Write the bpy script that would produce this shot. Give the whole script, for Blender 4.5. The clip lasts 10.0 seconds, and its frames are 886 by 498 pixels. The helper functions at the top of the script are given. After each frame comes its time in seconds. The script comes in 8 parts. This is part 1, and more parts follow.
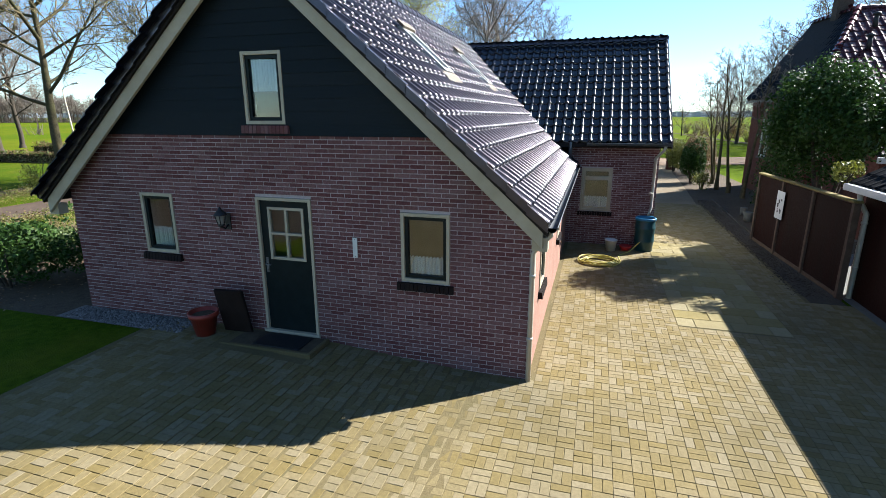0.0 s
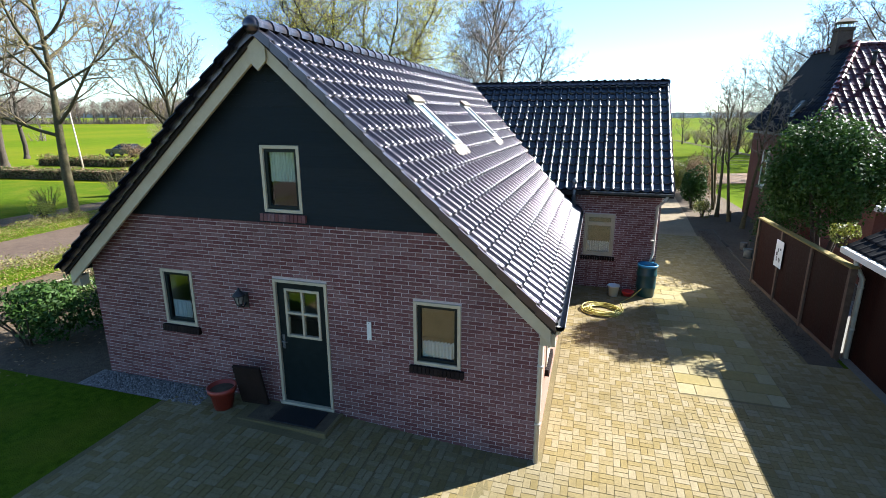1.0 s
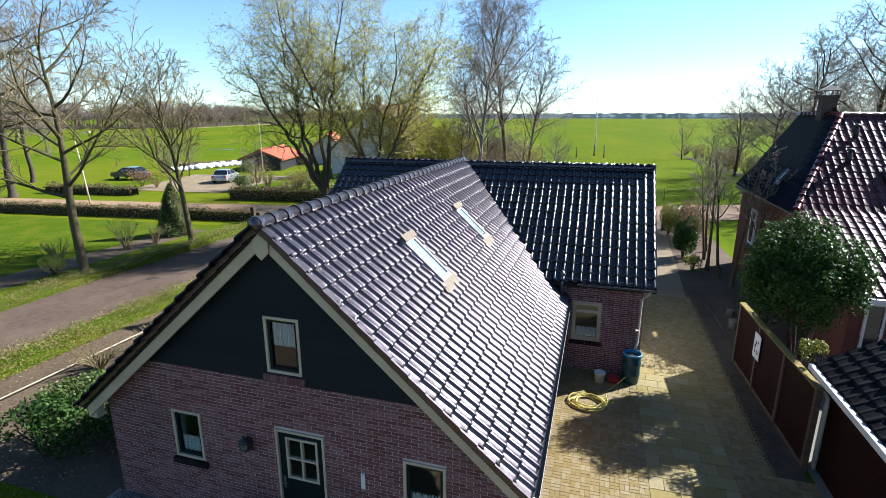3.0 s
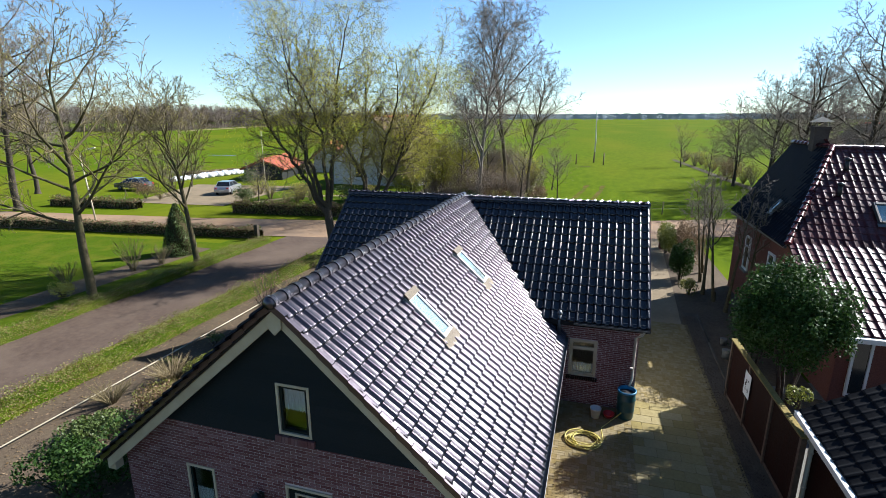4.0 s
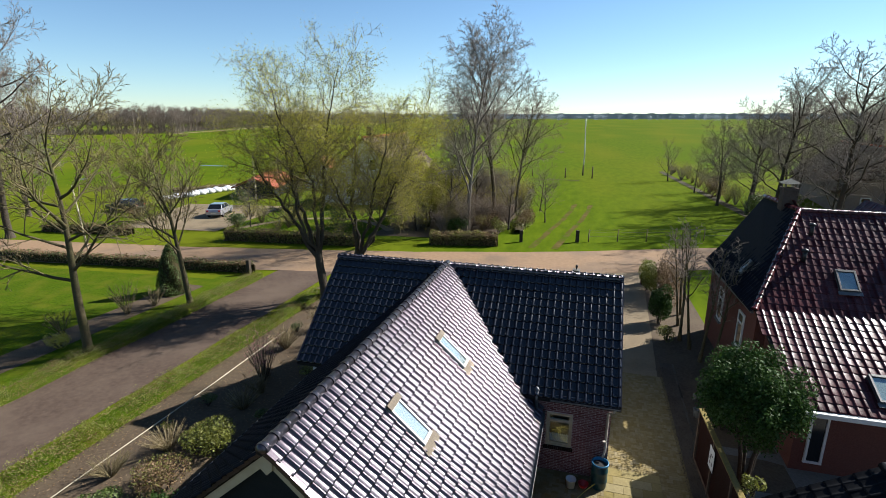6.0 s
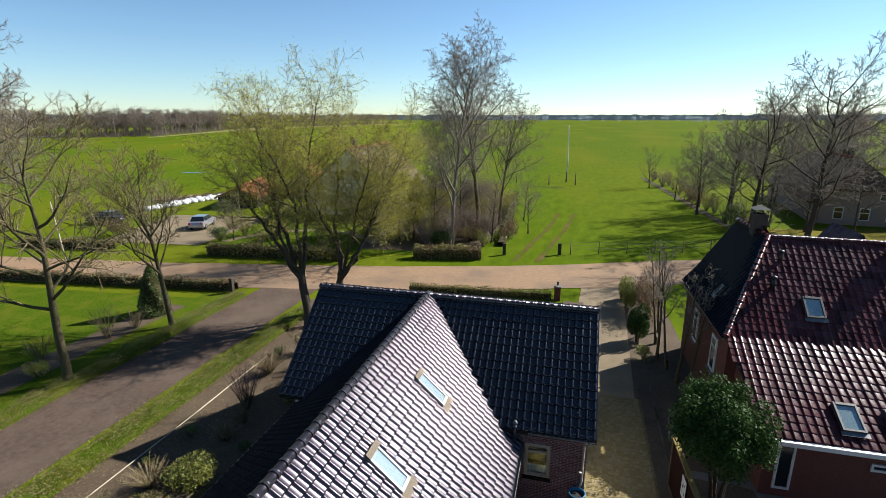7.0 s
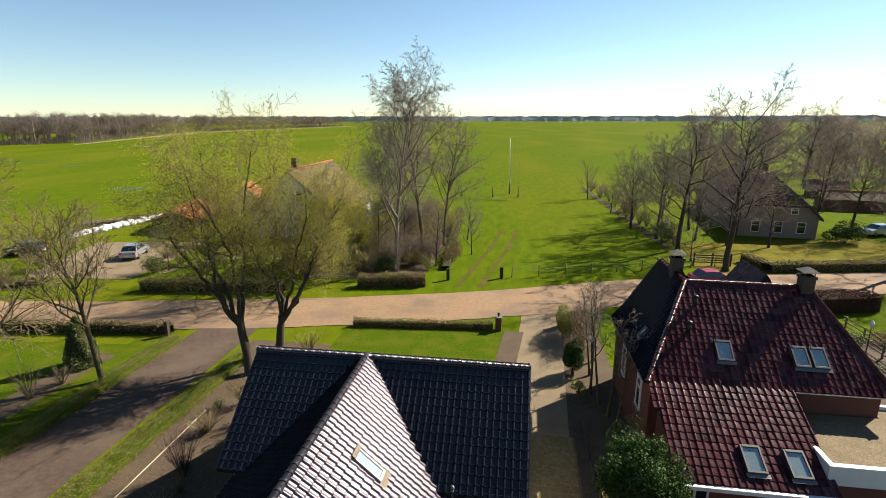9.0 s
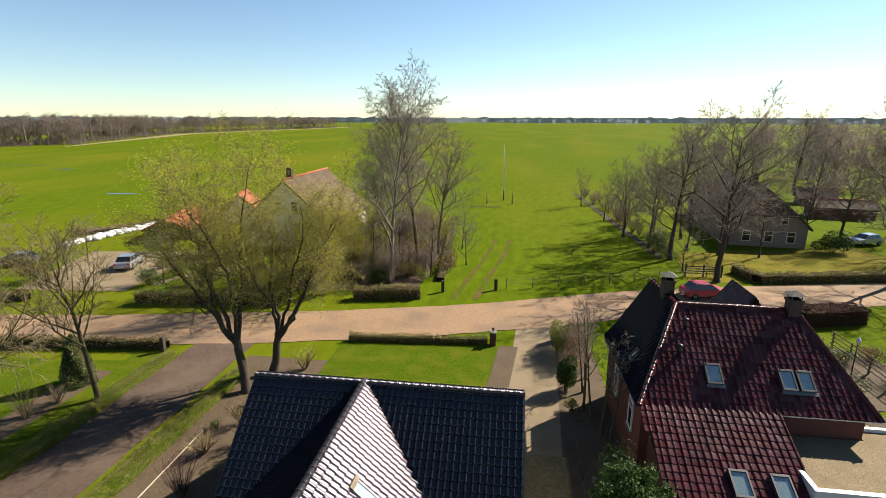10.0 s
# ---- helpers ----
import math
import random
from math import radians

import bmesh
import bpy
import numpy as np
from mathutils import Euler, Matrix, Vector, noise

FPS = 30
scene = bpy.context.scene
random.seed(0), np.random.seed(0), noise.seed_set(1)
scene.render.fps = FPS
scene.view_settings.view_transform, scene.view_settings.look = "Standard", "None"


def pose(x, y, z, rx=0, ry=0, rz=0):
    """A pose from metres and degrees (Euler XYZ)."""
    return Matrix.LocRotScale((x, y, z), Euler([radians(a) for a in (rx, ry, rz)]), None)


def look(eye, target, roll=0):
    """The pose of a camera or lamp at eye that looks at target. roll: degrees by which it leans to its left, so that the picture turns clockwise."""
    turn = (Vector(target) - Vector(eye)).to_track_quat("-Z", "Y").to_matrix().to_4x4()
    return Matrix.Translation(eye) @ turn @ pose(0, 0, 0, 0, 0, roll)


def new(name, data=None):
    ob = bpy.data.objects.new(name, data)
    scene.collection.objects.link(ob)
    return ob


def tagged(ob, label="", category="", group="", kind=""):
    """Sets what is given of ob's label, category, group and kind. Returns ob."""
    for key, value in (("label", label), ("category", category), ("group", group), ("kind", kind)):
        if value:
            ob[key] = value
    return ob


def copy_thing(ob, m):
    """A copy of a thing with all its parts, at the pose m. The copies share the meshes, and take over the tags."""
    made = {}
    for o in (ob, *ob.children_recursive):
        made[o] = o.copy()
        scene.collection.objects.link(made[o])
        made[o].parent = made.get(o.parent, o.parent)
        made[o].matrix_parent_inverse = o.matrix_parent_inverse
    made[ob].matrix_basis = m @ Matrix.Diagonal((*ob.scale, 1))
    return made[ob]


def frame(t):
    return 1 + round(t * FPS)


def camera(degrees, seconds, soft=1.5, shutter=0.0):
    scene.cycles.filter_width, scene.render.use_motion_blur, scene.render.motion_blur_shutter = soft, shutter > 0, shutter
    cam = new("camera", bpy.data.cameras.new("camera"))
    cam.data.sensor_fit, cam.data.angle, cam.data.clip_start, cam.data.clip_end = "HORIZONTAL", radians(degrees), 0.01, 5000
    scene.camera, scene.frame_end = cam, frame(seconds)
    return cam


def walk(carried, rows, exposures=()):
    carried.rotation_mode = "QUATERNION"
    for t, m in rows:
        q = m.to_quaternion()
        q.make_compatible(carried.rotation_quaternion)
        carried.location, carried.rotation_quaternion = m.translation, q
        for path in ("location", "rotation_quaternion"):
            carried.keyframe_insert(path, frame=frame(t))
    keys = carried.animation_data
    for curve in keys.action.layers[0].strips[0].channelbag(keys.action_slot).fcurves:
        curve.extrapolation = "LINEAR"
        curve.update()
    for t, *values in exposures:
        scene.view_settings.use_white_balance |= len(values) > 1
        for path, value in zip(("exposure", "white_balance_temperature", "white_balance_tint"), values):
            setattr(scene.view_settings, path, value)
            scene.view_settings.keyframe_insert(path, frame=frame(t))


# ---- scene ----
cam = camera(82.6, 10.0, soft=0.85)
PATH = [
    (0, (0.7, -6.459, 3.36), (0.146, -4.606, 2.851), -0.1),
    (0.5, (0.562, -6.455, 3.966), (0.008, -4.601, 3.459), -0.1),
    (1, (0.539, -6.469, 4.652), (-0.016, -4.617, 4.144), 0.0),
    (1.5, (0.614, -6.457, 5.327), (0.057, -4.605, 4.818), -0.0),
    (2, (0.668, -6.402, 6.004), (0.109, -4.551, 5.494), 0.1),
    (2.5, (0.738, -6.384, 6.68), (0.177, -4.533, 6.171), -0.0),
    (4, (0.81, -6.597, 8.637), (0.245, -4.747, 8.13), -0.1),
    (4.5, (0.895, -6.691, 9.294), (0.331, -4.84, 8.787), -0.2),
    (5, (0.988, -6.672, 9.975), (0.426, -4.821, 9.465), -0.1),
    (5.5, (1.053, -6.687, 10.705), (0.5, -4.834, 10.194), -0.0),
    (7, (1.377, -6.603, 12.625), (0.892, -4.73, 12.116), 0.0),
    (7.5, (1.502, -6.593, 13.25), (1.054, -4.711, 12.744), 0.1),
    (8, (1.666, -6.5, 13.924), (1.275, -4.605, 13.417), -0.1),
    (8.5, (1.835, -6.383, 14.586), (1.497, -4.478, 14.078), -0.1),
    (9, (1.915, -6.35, 15.109), (1.624, -4.437, 14.603), -0.1),
    (9.5, (1.942, -6.356, 15.636), (1.668, -4.441, 15.131), -0.0),
    (10, (1.856, -6.429, 16.264), (1.588, -4.512, 15.761), 0.1),
]
walk(cam, [(t, look(eye, target, roll)) for t, eye, target, roll in PATH],
     exposures=[(0.0, 2.13, 5950, 10), (1.0, 2.54, 5950, 10), (2.5, 2.19, 5900, 11), (4.0, 1.74, 5900, 11), (5.5, 1.46, 6150, 11), (7.0, 1.39, 6200, 11), (8.5, 1.49, 7000, 12), (10.0, 1.60, 7100, 13)])

# ---------------------------------------------------------------- light
SUN = Vector((0.627, 0.530, 0.570)).normalized()
world = bpy.data.worlds.new("world")
scene.world = world
world.use_nodes = True
wn = world.node_tree.nodes
sky = wn.new("ShaderNodeTexSky")
sky.sky_type = "NISHITA"
sky.sun_disc = False
sky.sun_elevation = math.asin(SUN.z)
sky.sun_rotation = math.atan2(SUN.x, SUN.y)
sky.air_density, sky.dust_density, sky.ozone_density = 0.9, 0.0, 1.6
wn["Background"].inputs["Strength"].default_value = 0.049
tint = wn.new("ShaderNodeMix")
tint.data_type, tint.blend_type = "RGBA", "MULTIPLY"
tint.inputs["Factor"].default_value, tint.inputs["B"].default_value = 1.0, (0.85, 1.0, 1.07, 1)
world.node_tree.links.new(sky.outputs[0], tint.inputs["A"])
world.node_tree.links.new(tint.outputs["Result"], wn["Background"].inputs["Color"])
sun_data = bpy.data.lights.new("sun", "SUN")
sun_data.energy, sun_data.angle, sun_data.color = 5.0, radians(0.55), (1.0, 0.945, 0.85)
sun = new("sun", sun_data)
sun.matrix_world = look(SUN * 60, (0, 0, 0))


# ---------------------------------------------------------------- materials
def surf(name, c1, c2, scale=8.0, rough=0.7, bump=0.15, bump_scale=60.0, spec=0.4, coat=0.0, coat_rough=0.15,
         pieces="", piece_amount=0.35, c3=None, c3_scale=0.6, c3_amount=0.5, metal=0.0, trans=0.0, stretch=(1, 1, 1), sheen=None):
    """A procedural surface: two colours in fine noise, a third in large stains, relief, and a change of tone from piece to piece."""
    spec = spec * 0.3 if rough >= 0.8 else spec
    c1, c2, c3 = [tuple(0.67 * v for v in c) if c else None for c in (c1, c2, c3)]
    m = bpy.data.materials.new(name)
    m.use_nodes = True
    nt = m.node_tree
    n, link = nt.nodes, nt.links.new
    b = n["Principled BSDF"]
    co = n.new("ShaderNodeTexCoord")
    mp = n.new("ShaderNodeMapping")
    mp.inputs["Scale"].default_value = stretch
    geo = n.new("ShaderNodeNewGeometry")
    link(geo.outputs["Position"], mp.inputs["Vector"])
    nz = n.new("ShaderNodeTexNoise")
    nz.inputs["Scale"].default_value, nz.inputs["Detail"].default_value, nz.inputs["Roughness"].default_value = scale, 6, 0.65
    link(mp.outputs[0], nz.inputs["Vector"])
    ramp = n.new("ShaderNodeValToRGB")
    ramp.color_ramp.elements[0].position, ramp.color_ramp.elements[1].position = 0.32, 0.68
    ramp.color_ramp.elements[0].color, ramp.color_ramp.elements[1].color = (*c1, 1), (*c2, 1)
    link(nz.outputs["Fac"], ramp.inputs["Fac"])
    colour = ramp.outputs["Color"]
    if c3:
        big = n.new("ShaderNodeTexNoise")
        big.inputs["Scale"].default_value, big.inputs["Detail"].default_value = c3_scale, 5
        link(mp.outputs[0], big.inputs["Vector"])
        r3 = n.new("ShaderNodeValToRGB")
        r3.color_ramp.elements[0].position, r3.color_ramp.elements[1].position = 0.45, 0.65
        r3.color_ramp.elements[1].color = (c3_amount, c3_amount, c3_amount, 1)
        link(big.outputs["Fac"], r3.inputs["Fac"])
        mx = n.new("ShaderNodeMix")
        mx.data_type = "RGBA"
        mx.inputs["B"].default_value = (*c3, 1)
        link(r3.outputs["Color"], mx.inputs["Factor"])
        link(colour, mx.inputs["A"])
        colour = mx.outputs["Result"]
    if pieces:
        hs = n.new("ShaderNodeHueSaturation")
        info = n.new("ShaderNodeObjectInfo") if pieces == "object" else None
        rnd = info.outputs["Random"] if info else geo.outputs["Random Per Island"]
        rng = n.new("ShaderNodeMapRange")
        rng.inputs["To Min"].default_value, rng.inputs["To Max"].default_value = 1 - piece_amount, 1 + piece_amount
        link(rnd, rng.inputs["Value"])
        link(rng.outputs[0], hs.inputs["Value"])
        sat = n.new("ShaderNodeMath")
        sat.operation = "MULTIPLY_ADD"
        sat.inputs[1].default_value, sat.inputs[2].default_value = -0.3, 1.1
        link(rnd, sat.inputs[0])
        link(sat.outputs[0], hs.inputs["Saturation"])
        link(colour, hs.inputs["Color"])
        colour = hs.outputs["Color"]
    link(colour, b.inputs["Base Color"])
    b.inputs["Roughness"].default_value = rough
    b.inputs["Specular IOR Level"].default_value = spec
    if sheen:
        b.inputs["Specular Tint"].default_value = (*sheen, 1)
    b.inputs["Metallic"].default_value = metal
    b.inputs["Coat Weight"].default_value = coat
    b.inputs["Coat Roughness"].default_value = coat_rough
    rr = n.new("ShaderNodeMapRange")
    rr.inputs["To Min"].default_value, rr.inputs["To Max"].default_value = max(0.02, rough - 0.12), min(1, rough + 0.12)
    link(nz.outputs["Fac"], rr.inputs["Value"])
    link(rr.outputs[0], b.inputs["Roughness"])
    if bump:
        bn = n.new("ShaderNodeTexNoise")
        bn.inputs["Scale"].default_value, bn.inputs["Detail"].default_value = bump_scale, 4
        link(mp.outputs[0], bn.inputs["Vector"])
        bp = n.new("ShaderNodeBump")
        bp.inputs["Strength"].default_value, bp.inputs["Distance"].default_value = bump, 0.02
        link(bn.outputs["Fac"], bp.inputs["Height"])
        link(bp.outputs[0], b.inputs["Normal"])
    if trans:
        tr = n.new("ShaderNodeBsdfTranslucent")
        link(colour, tr.inputs["Color"])
        mxs = n.new("ShaderNodeMixShader")
        mxs.inputs[0].default_value = trans
        link(b.outputs[0], mxs.inputs[1])
        link(tr.outputs[0], mxs.inputs[2])
        link(mxs.outputs[0], n["Material Output"].inputs["Surface"])
    return m


def glass(name, tint=(0.9, 0.95, 0.95), gloss=0.0):
    m = bpy.data.materials.new(name)
    m.use_nodes = True
    n, link = m.node_tree.nodes, m.node_tree.links.new
    n.remove(n["Principled BSDF"])
    tr, gl, lw, mx = n.new("ShaderNodeBsdfTransparent"), n.new("ShaderNodeBsdfGlossy"), n.new("ShaderNodeLayerWeight"), n.new("ShaderNodeMixShader")
    tr.inputs["Color"].default_value = (*tint, 1)
    gl.inputs["Roughness"].default_value = 0.02
    lw.inputs["Blend"].default_value = 0.5
    pw, ma = n.new("ShaderNodeMath"), n.new("ShaderNodeMath")
    pw.operation, ma.operation = "POWER", "MULTIPLY_ADD"
    pw.inputs[1].default_value = 4.0
    ma.inputs[1].default_value, ma.inputs[2].default_value = 0.85, 0.06 + gloss
    link(lw.outputs["Facing"], pw.inputs[0])
    link(pw.outputs[0], ma.inputs[0])
    link(ma.outputs[0], mx.inputs[0])
    link(tr.outputs[0], mx.inputs[1])
    link(gl.outputs[0], mx.inputs[2])
    link(mx.outputs[0], n["Material Output"].inputs["Surface"])
    return m


M = {}
M["brick"] = surf("brick", (0.15, 0.062, 0.062), (0.25, 0.108, 0.105), 30, 0.85, 0.5, 90, pieces="island", piece_amount=0.26, c3=(0.13, 0.066, 0.064), c3_scale=0.8, c3_amount=0.5)
M["brick_piece"] = surf("brick_piece", (0.15, 0.062, 0.062), (0.25, 0.108, 0.105), 30, 0.85, 0.5, 90, pieces="object", piece_amount=0.26, c3=(0.13, 0.066, 0.064), c3_scale=0.8, c3_amount=0.5)
M["mortar"] = surf("mortar", (0.48, 0.41, 0.4), (0.64, 0.555, 0.54), 20, 0.95, 0.4, 120, c3=(0.36, 0.3, 0.285), c3_scale=0.9, c3_amount=0.6)
M["soldier"] = surf("dark_sill_brick", (0.009, 0.005, 0.005), (0.02, 0.011, 0.01), 25, 0.7, 0.3, 80, spec=0.12, pieces="island", piece_amount=0.25)
M["stack_brick"] = surf("grey_brown_stack_brick", (0.075, 0.055, 0.046), (0.13, 0.098, 0.082), 25, 0.85, 0.4, 80, c3=(0.05, 0.042, 0.038), c3_scale=2.0)
M["nbrick"] = surf("red_brick", (0.13, 0.045, 0.032), (0.19, 0.072, 0.052), 30, 0.85, 0.5, 90, pieces="island", piece_amount=0.25)
M["cream"] = surf("cream_paint", (0.46, 0.4, 0.285), (0.55, 0.48, 0.35), 5, 0.5, 0.06, 40, c3=(0.37, 0.315, 0.21), c3_scale=1.3, c3_amount=0.5)
M["white"] = surf("white_paint", (0.72, 0.72, 0.69), (0.8, 0.8, 0.77), 5, 0.45, 0.05, 40, c3=(0.6, 0.6, 0.55), c3_amount=0.3)
M["render"] = surf("white_plaster", (0.66, 0.66, 0.63), (0.76, 0.75, 0.72), 4, 0.9, 0.2, 60, c3=(0.55, 0.54, 0.5), c3_amount=0.4)
M["dark_green"] = surf("dark_green_paint", (0.006, 0.012, 0.013), (0.011, 0.019, 0.02), 6, 0.4, 0.05, 40, spec=0.12)
M["boards"] = surf("black_green_boards", (0.006, 0.012, 0.017), (0.011, 0.019, 0.026), 3, 0.6, 0.25, 30, spec=0.12, pieces="object", piece_amount=0.08, stretch=(1, 1, 12))
M["tile"] = surf("glazed_black_tile", (0.006, 0.007, 0.010), (0.013, 0.0145, 0.02), 14, 0.33, 0.06, 40, spec=0.7, sheen=(1.0, 0.83, 0.98), coat=0.15, coat_rough=0.25, pieces="island", piece_amount=0.35, c3=(0.024, 0.025, 0.022), c3_scale=1.2, c3_amount=0.35)
M["tile_piece"] = surf("glazed_black_tile_piece", (0.006, 0.007, 0.010), (0.013, 0.0145, 0.02), 14, 0.33, 0.06, 40, spec=0.7, sheen=(1.0, 0.83, 0.98), coat=0.15, coat_rough=0.25, pieces="object", piece_amount=0.35, c3=(0.024, 0.025, 0.022), c3_scale=1.2, c3_amount=0.35)
# same tile as the main roof; the sky's blue is put into its colour
M["wing_tile"] = surf("sky_tinted_black_tile", (0.004, 0.005, 0.010), (0.009, 0.011, 0.020), 14, 0.2, 0.06, 40, spec=0.46, pieces="island", piece_amount=0.35, c3=(0.014, 0.015, 0.019), c3_scale=1.2, c3_amount=0.3)
M["ntile"] = surf("brown_red_tile", (0.05, 0.010, 0.013), (0.1, 0.021, 0.025), 12, 0.22, 0.04, 40, spec=0.13, pieces="island", piece_amount=0.4, c3=(0.024, 0.012, 0.013), c3_scale=0.9, c3_amount=0.5)
# dark copy of the roof tiles: a slope's shade put into the colour
M["shade_slope_tile"] = surf("shaded_slope_tile", (0.004, 0.005, 0.011), (0.008, 0.010, 0.019), 14, 0.6, 0.06, 40, spec=0.03, pieces="island", piece_amount=0.3)
M["garage_tile"] = surf("black_concrete_tile", (0.004, 0.005, 0.007), (0.009, 0.010, 0.013), 14, 0.65, 0.1, 40, spec=0.07, pieces="island", piece_amount=0.3)
M["deck"] = surf("dark_roof_underside", (0.02, 0.018, 0.016), (0.035, 0.03, 0.028), 10, 0.9, 0.1)
M["zinc"] = surf("zinc", (0.15, 0.155, 0.16), (0.22, 0.225, 0.23), 9, 0.45, 0.05, 30, metal=0.6)
M["pipe"] = surf("cream_pipe", (0.5, 0.46, 0.38), (0.58, 0.54, 0.45), 6, 0.45, 0.04, 30)
M["lead"] = surf("stained_lead_flashing", (0.1, 0.075, 0.045), (0.18, 0.14, 0.088), 18, 0.7, 0.4, 60)
M["skyframe"] = surf("grey_skylight_frame", (0.42, 0.42, 0.4), (0.54, 0.54, 0.5), 10, 0.5, 0.05)
M["ndark"] = surf("dark_window_frame", (0.05, 0.05, 0.05), (0.08, 0.08, 0.08), 10, 0.5, 0.05)
M["glass"] = glass("window_glass")
M["skyglass"] = glass("skylight_glass", (0.88, 0.95, 0.96), 0.08)
# pale blue of the sky's reflection, painted on a sheet under the skylight glass
M["sky_sheet"] = surf("sky_reflection_tint", (0.42, 0.45, 0.46), (0.52, 0.55, 0.56), 6, 0.8, 0.05)
M["curtain"] = surf("white_net_curtain", (0.7, 0.72, 0.76), (0.82, 0.84, 0.87), 12, 0.9, 0.1, trans=0.3)
M["room"] = surf("room_wall", (0.34, 0.29, 0.22), (0.42, 0.36, 0.28), 2, 0.9, 0.05)
M["blind"] = surf("beige_blind", (0.4, 0.33, 0.2), (0.5, 0.42, 0.27), 3, 0.9, 0.05)
M["paver"] = surf("sandy_paver", (0.2, 0.153, 0.066), (0.275, 0.214, 0.097), 26, 0.85, 0.35, 110, pieces="island", piece_amount=0.13, c3=(0.15, 0.122, 0.06), c3_scale=0.5, c3_amount=0.55)
M["paver_piece"] = surf("sandy_paver_piece", (0.2, 0.153, 0.066), (0.275, 0.214, 0.097), 26, 0.85, 0.35, 110, pieces="object", piece_amount=0.13, c3=(0.15, 0.122, 0.06), c3_scale=0.5, c3_amount=0.55)
M["slab"] = surf("concrete_slab", (0.24, 0.193, 0.08), (0.315, 0.257, 0.112), 16, 0.85, 0.4, 90, pieces="object", piece_amount=0.12, c3=(0.205, 0.172, 0.08))
M["joint"] = surf("joint_sand", (0.15, 0.117, 0.057), (0.21, 0.165, 0.08), 40, 0.95, 0.5, 150, c3=(0.1, 0.093, 0.043), c3_amount=0.5)
M["concrete"] = surf("grey_concrete", (0.13, 0.125, 0.112), (0.2, 0.19, 0.17), 12, 0.9, 0.4, 80, c3=(0.22, 0.22, 0.19))
M["field"] = surf("field_grass", (0.064, 0.106, 0.004), (0.11, 0.157, 0.007), 0.9, 0.95, 0.6, 6, spec=0.03, c3=(0.155, 0.158, 0.012), c3_scale=0.03, c3_amount=0.6, stretch=(1, 0.3, 1))
M["lawn"] = surf("mown_lawn", (0.035, 0.07, 0.003), (0.094, 0.145, 0.008), 7, 0.95, 0.9, 45, spec=0.05, c3=(0.13, 0.138, 0.014), c3_scale=0.7, c3_amount=0.55)
M["dry_lawn"] = surf("dry_yellow_lawn", (0.13, 0.12, 0.014), (0.22, 0.185, 0.032), 2, 0.95, 0.8, 30, spec=0.05, c3=(0.1, 0.115, 0.01), c3_scale=0.25, c3_amount=0.7)
M["road"] = surf("red_clinker_road", (0.26, 0.168, 0.1), (0.35, 0.235, 0.142), 3.5, 0.9, 0.4, 25, c3=(0.19, 0.14, 0.1), c3_scale=0.25, c3_amount=0.7)
M["lane"] = surf("worn_asphalt_lane", (0.072, 0.05, 0.038), (0.12, 0.086, 0.064), 4, 0.9, 0.4, 60, c3=(0.145, 0.108, 0.08), c3_scale=0.35, c3_amount=0.7)
M["track"] = surf("worn_grass", (0.085, 0.085, 0.014), (0.14, 0.105, 0.04), 0.8, 0.95, 0.6, 12, spec=0.03, c3=(0.07, 0.11, 0.006), c3_scale=0.5, c3_amount=0.9)
M["soil"] = surf("garden_soil", (0.07, 0.05, 0.033), (0.14, 0.105, 0.07), 9, 0.95, 0.9, 25, c3=(0.135, 0.105, 0.066), c3_scale=0.8)
M["gravel"] = surf("dark_gravel", (0.05, 0.038, 0.027), (0.125, 0.1, 0.072), 45, 0.9, 0.6, 60, pieces="island", piece_amount=0.45, c3=(0.045, 0.034, 0.022), c3_scale=1.5)
M["flatgravel"] = surf("flat_roof_gravel", (0.17, 0.13, 0.078), (0.3, 0.235, 0.145), 9, 0.95, 0.9, 30, c3=(0.16, 0.13, 0.075), c3_scale=1.2)
M["pebble"] = surf("grey_pebbles", (0.11, 0.1, 0.095), (0.3, 0.28, 0.26), 45, 0.9, 0.6, 60, pieces="island", piece_amount=0.5)
M["roofgravel"] = surf("roof_gravel", (0.2, 0.155, 0.098), (0.3, 0.235, 0.15), 14, 0.95, 0.8, 40, c3=(0.17, 0.135, 0.085), c3_scale=0.6, c3_amount=0.6)
M["bark"] = surf("grey_brown_bark", (0.07, 0.057, 0.03), (0.145, 0.12, 0.068), 14, 0.95, 0.8, 40, c3=(0.065, 0.075, 0.026), c3_scale=1.5)
M["bark_dark"] = surf("dark_bark", (0.05, 0.04, 0.03), (0.1, 0.082, 0.062), 14, 0.95, 0.8, 40)
M["birch"] = surf("birch_bark", (0.11, 0.09, 0.075), (0.33, 0.3, 0.26), 5, 0.85, 0.4, 30, stretch=(1, 1, 3))
M["twig"] = surf("brown_twigs", (0.19, 0.155, 0.125), (0.31, 0.26, 0.215), 10, 0.9, 0, 10)
M["twig_pale"] = surf("pale_twigs", (0.15, 0.12, 0.062), (0.25, 0.205, 0.11), 10, 0.9, 0, 10)
M["bud"] = surf("yellow_green_buds", (0.46, 0.45, 0.035), (0.64, 0.61, 0.07), 12, 0.8, 0, 10, pieces="island", piece_amount=0.25, trans=0.6)
M["leaf"] = surf("hedge_leaves", (0.055, 0.095, 0.012), (0.125, 0.18, 0.026), 6, 0.55, 0, 10, pieces="island", piece_amount=0.5, trans=0.25)
M["leaf_fresh"] = surf("fresh_hedge_leaves", (0.145, 0.162, 0.013), (0.255, 0.268, 0.028), 3, 0.6, 0, 10, pieces="island", piece_amount=0.5, trans=0.3)
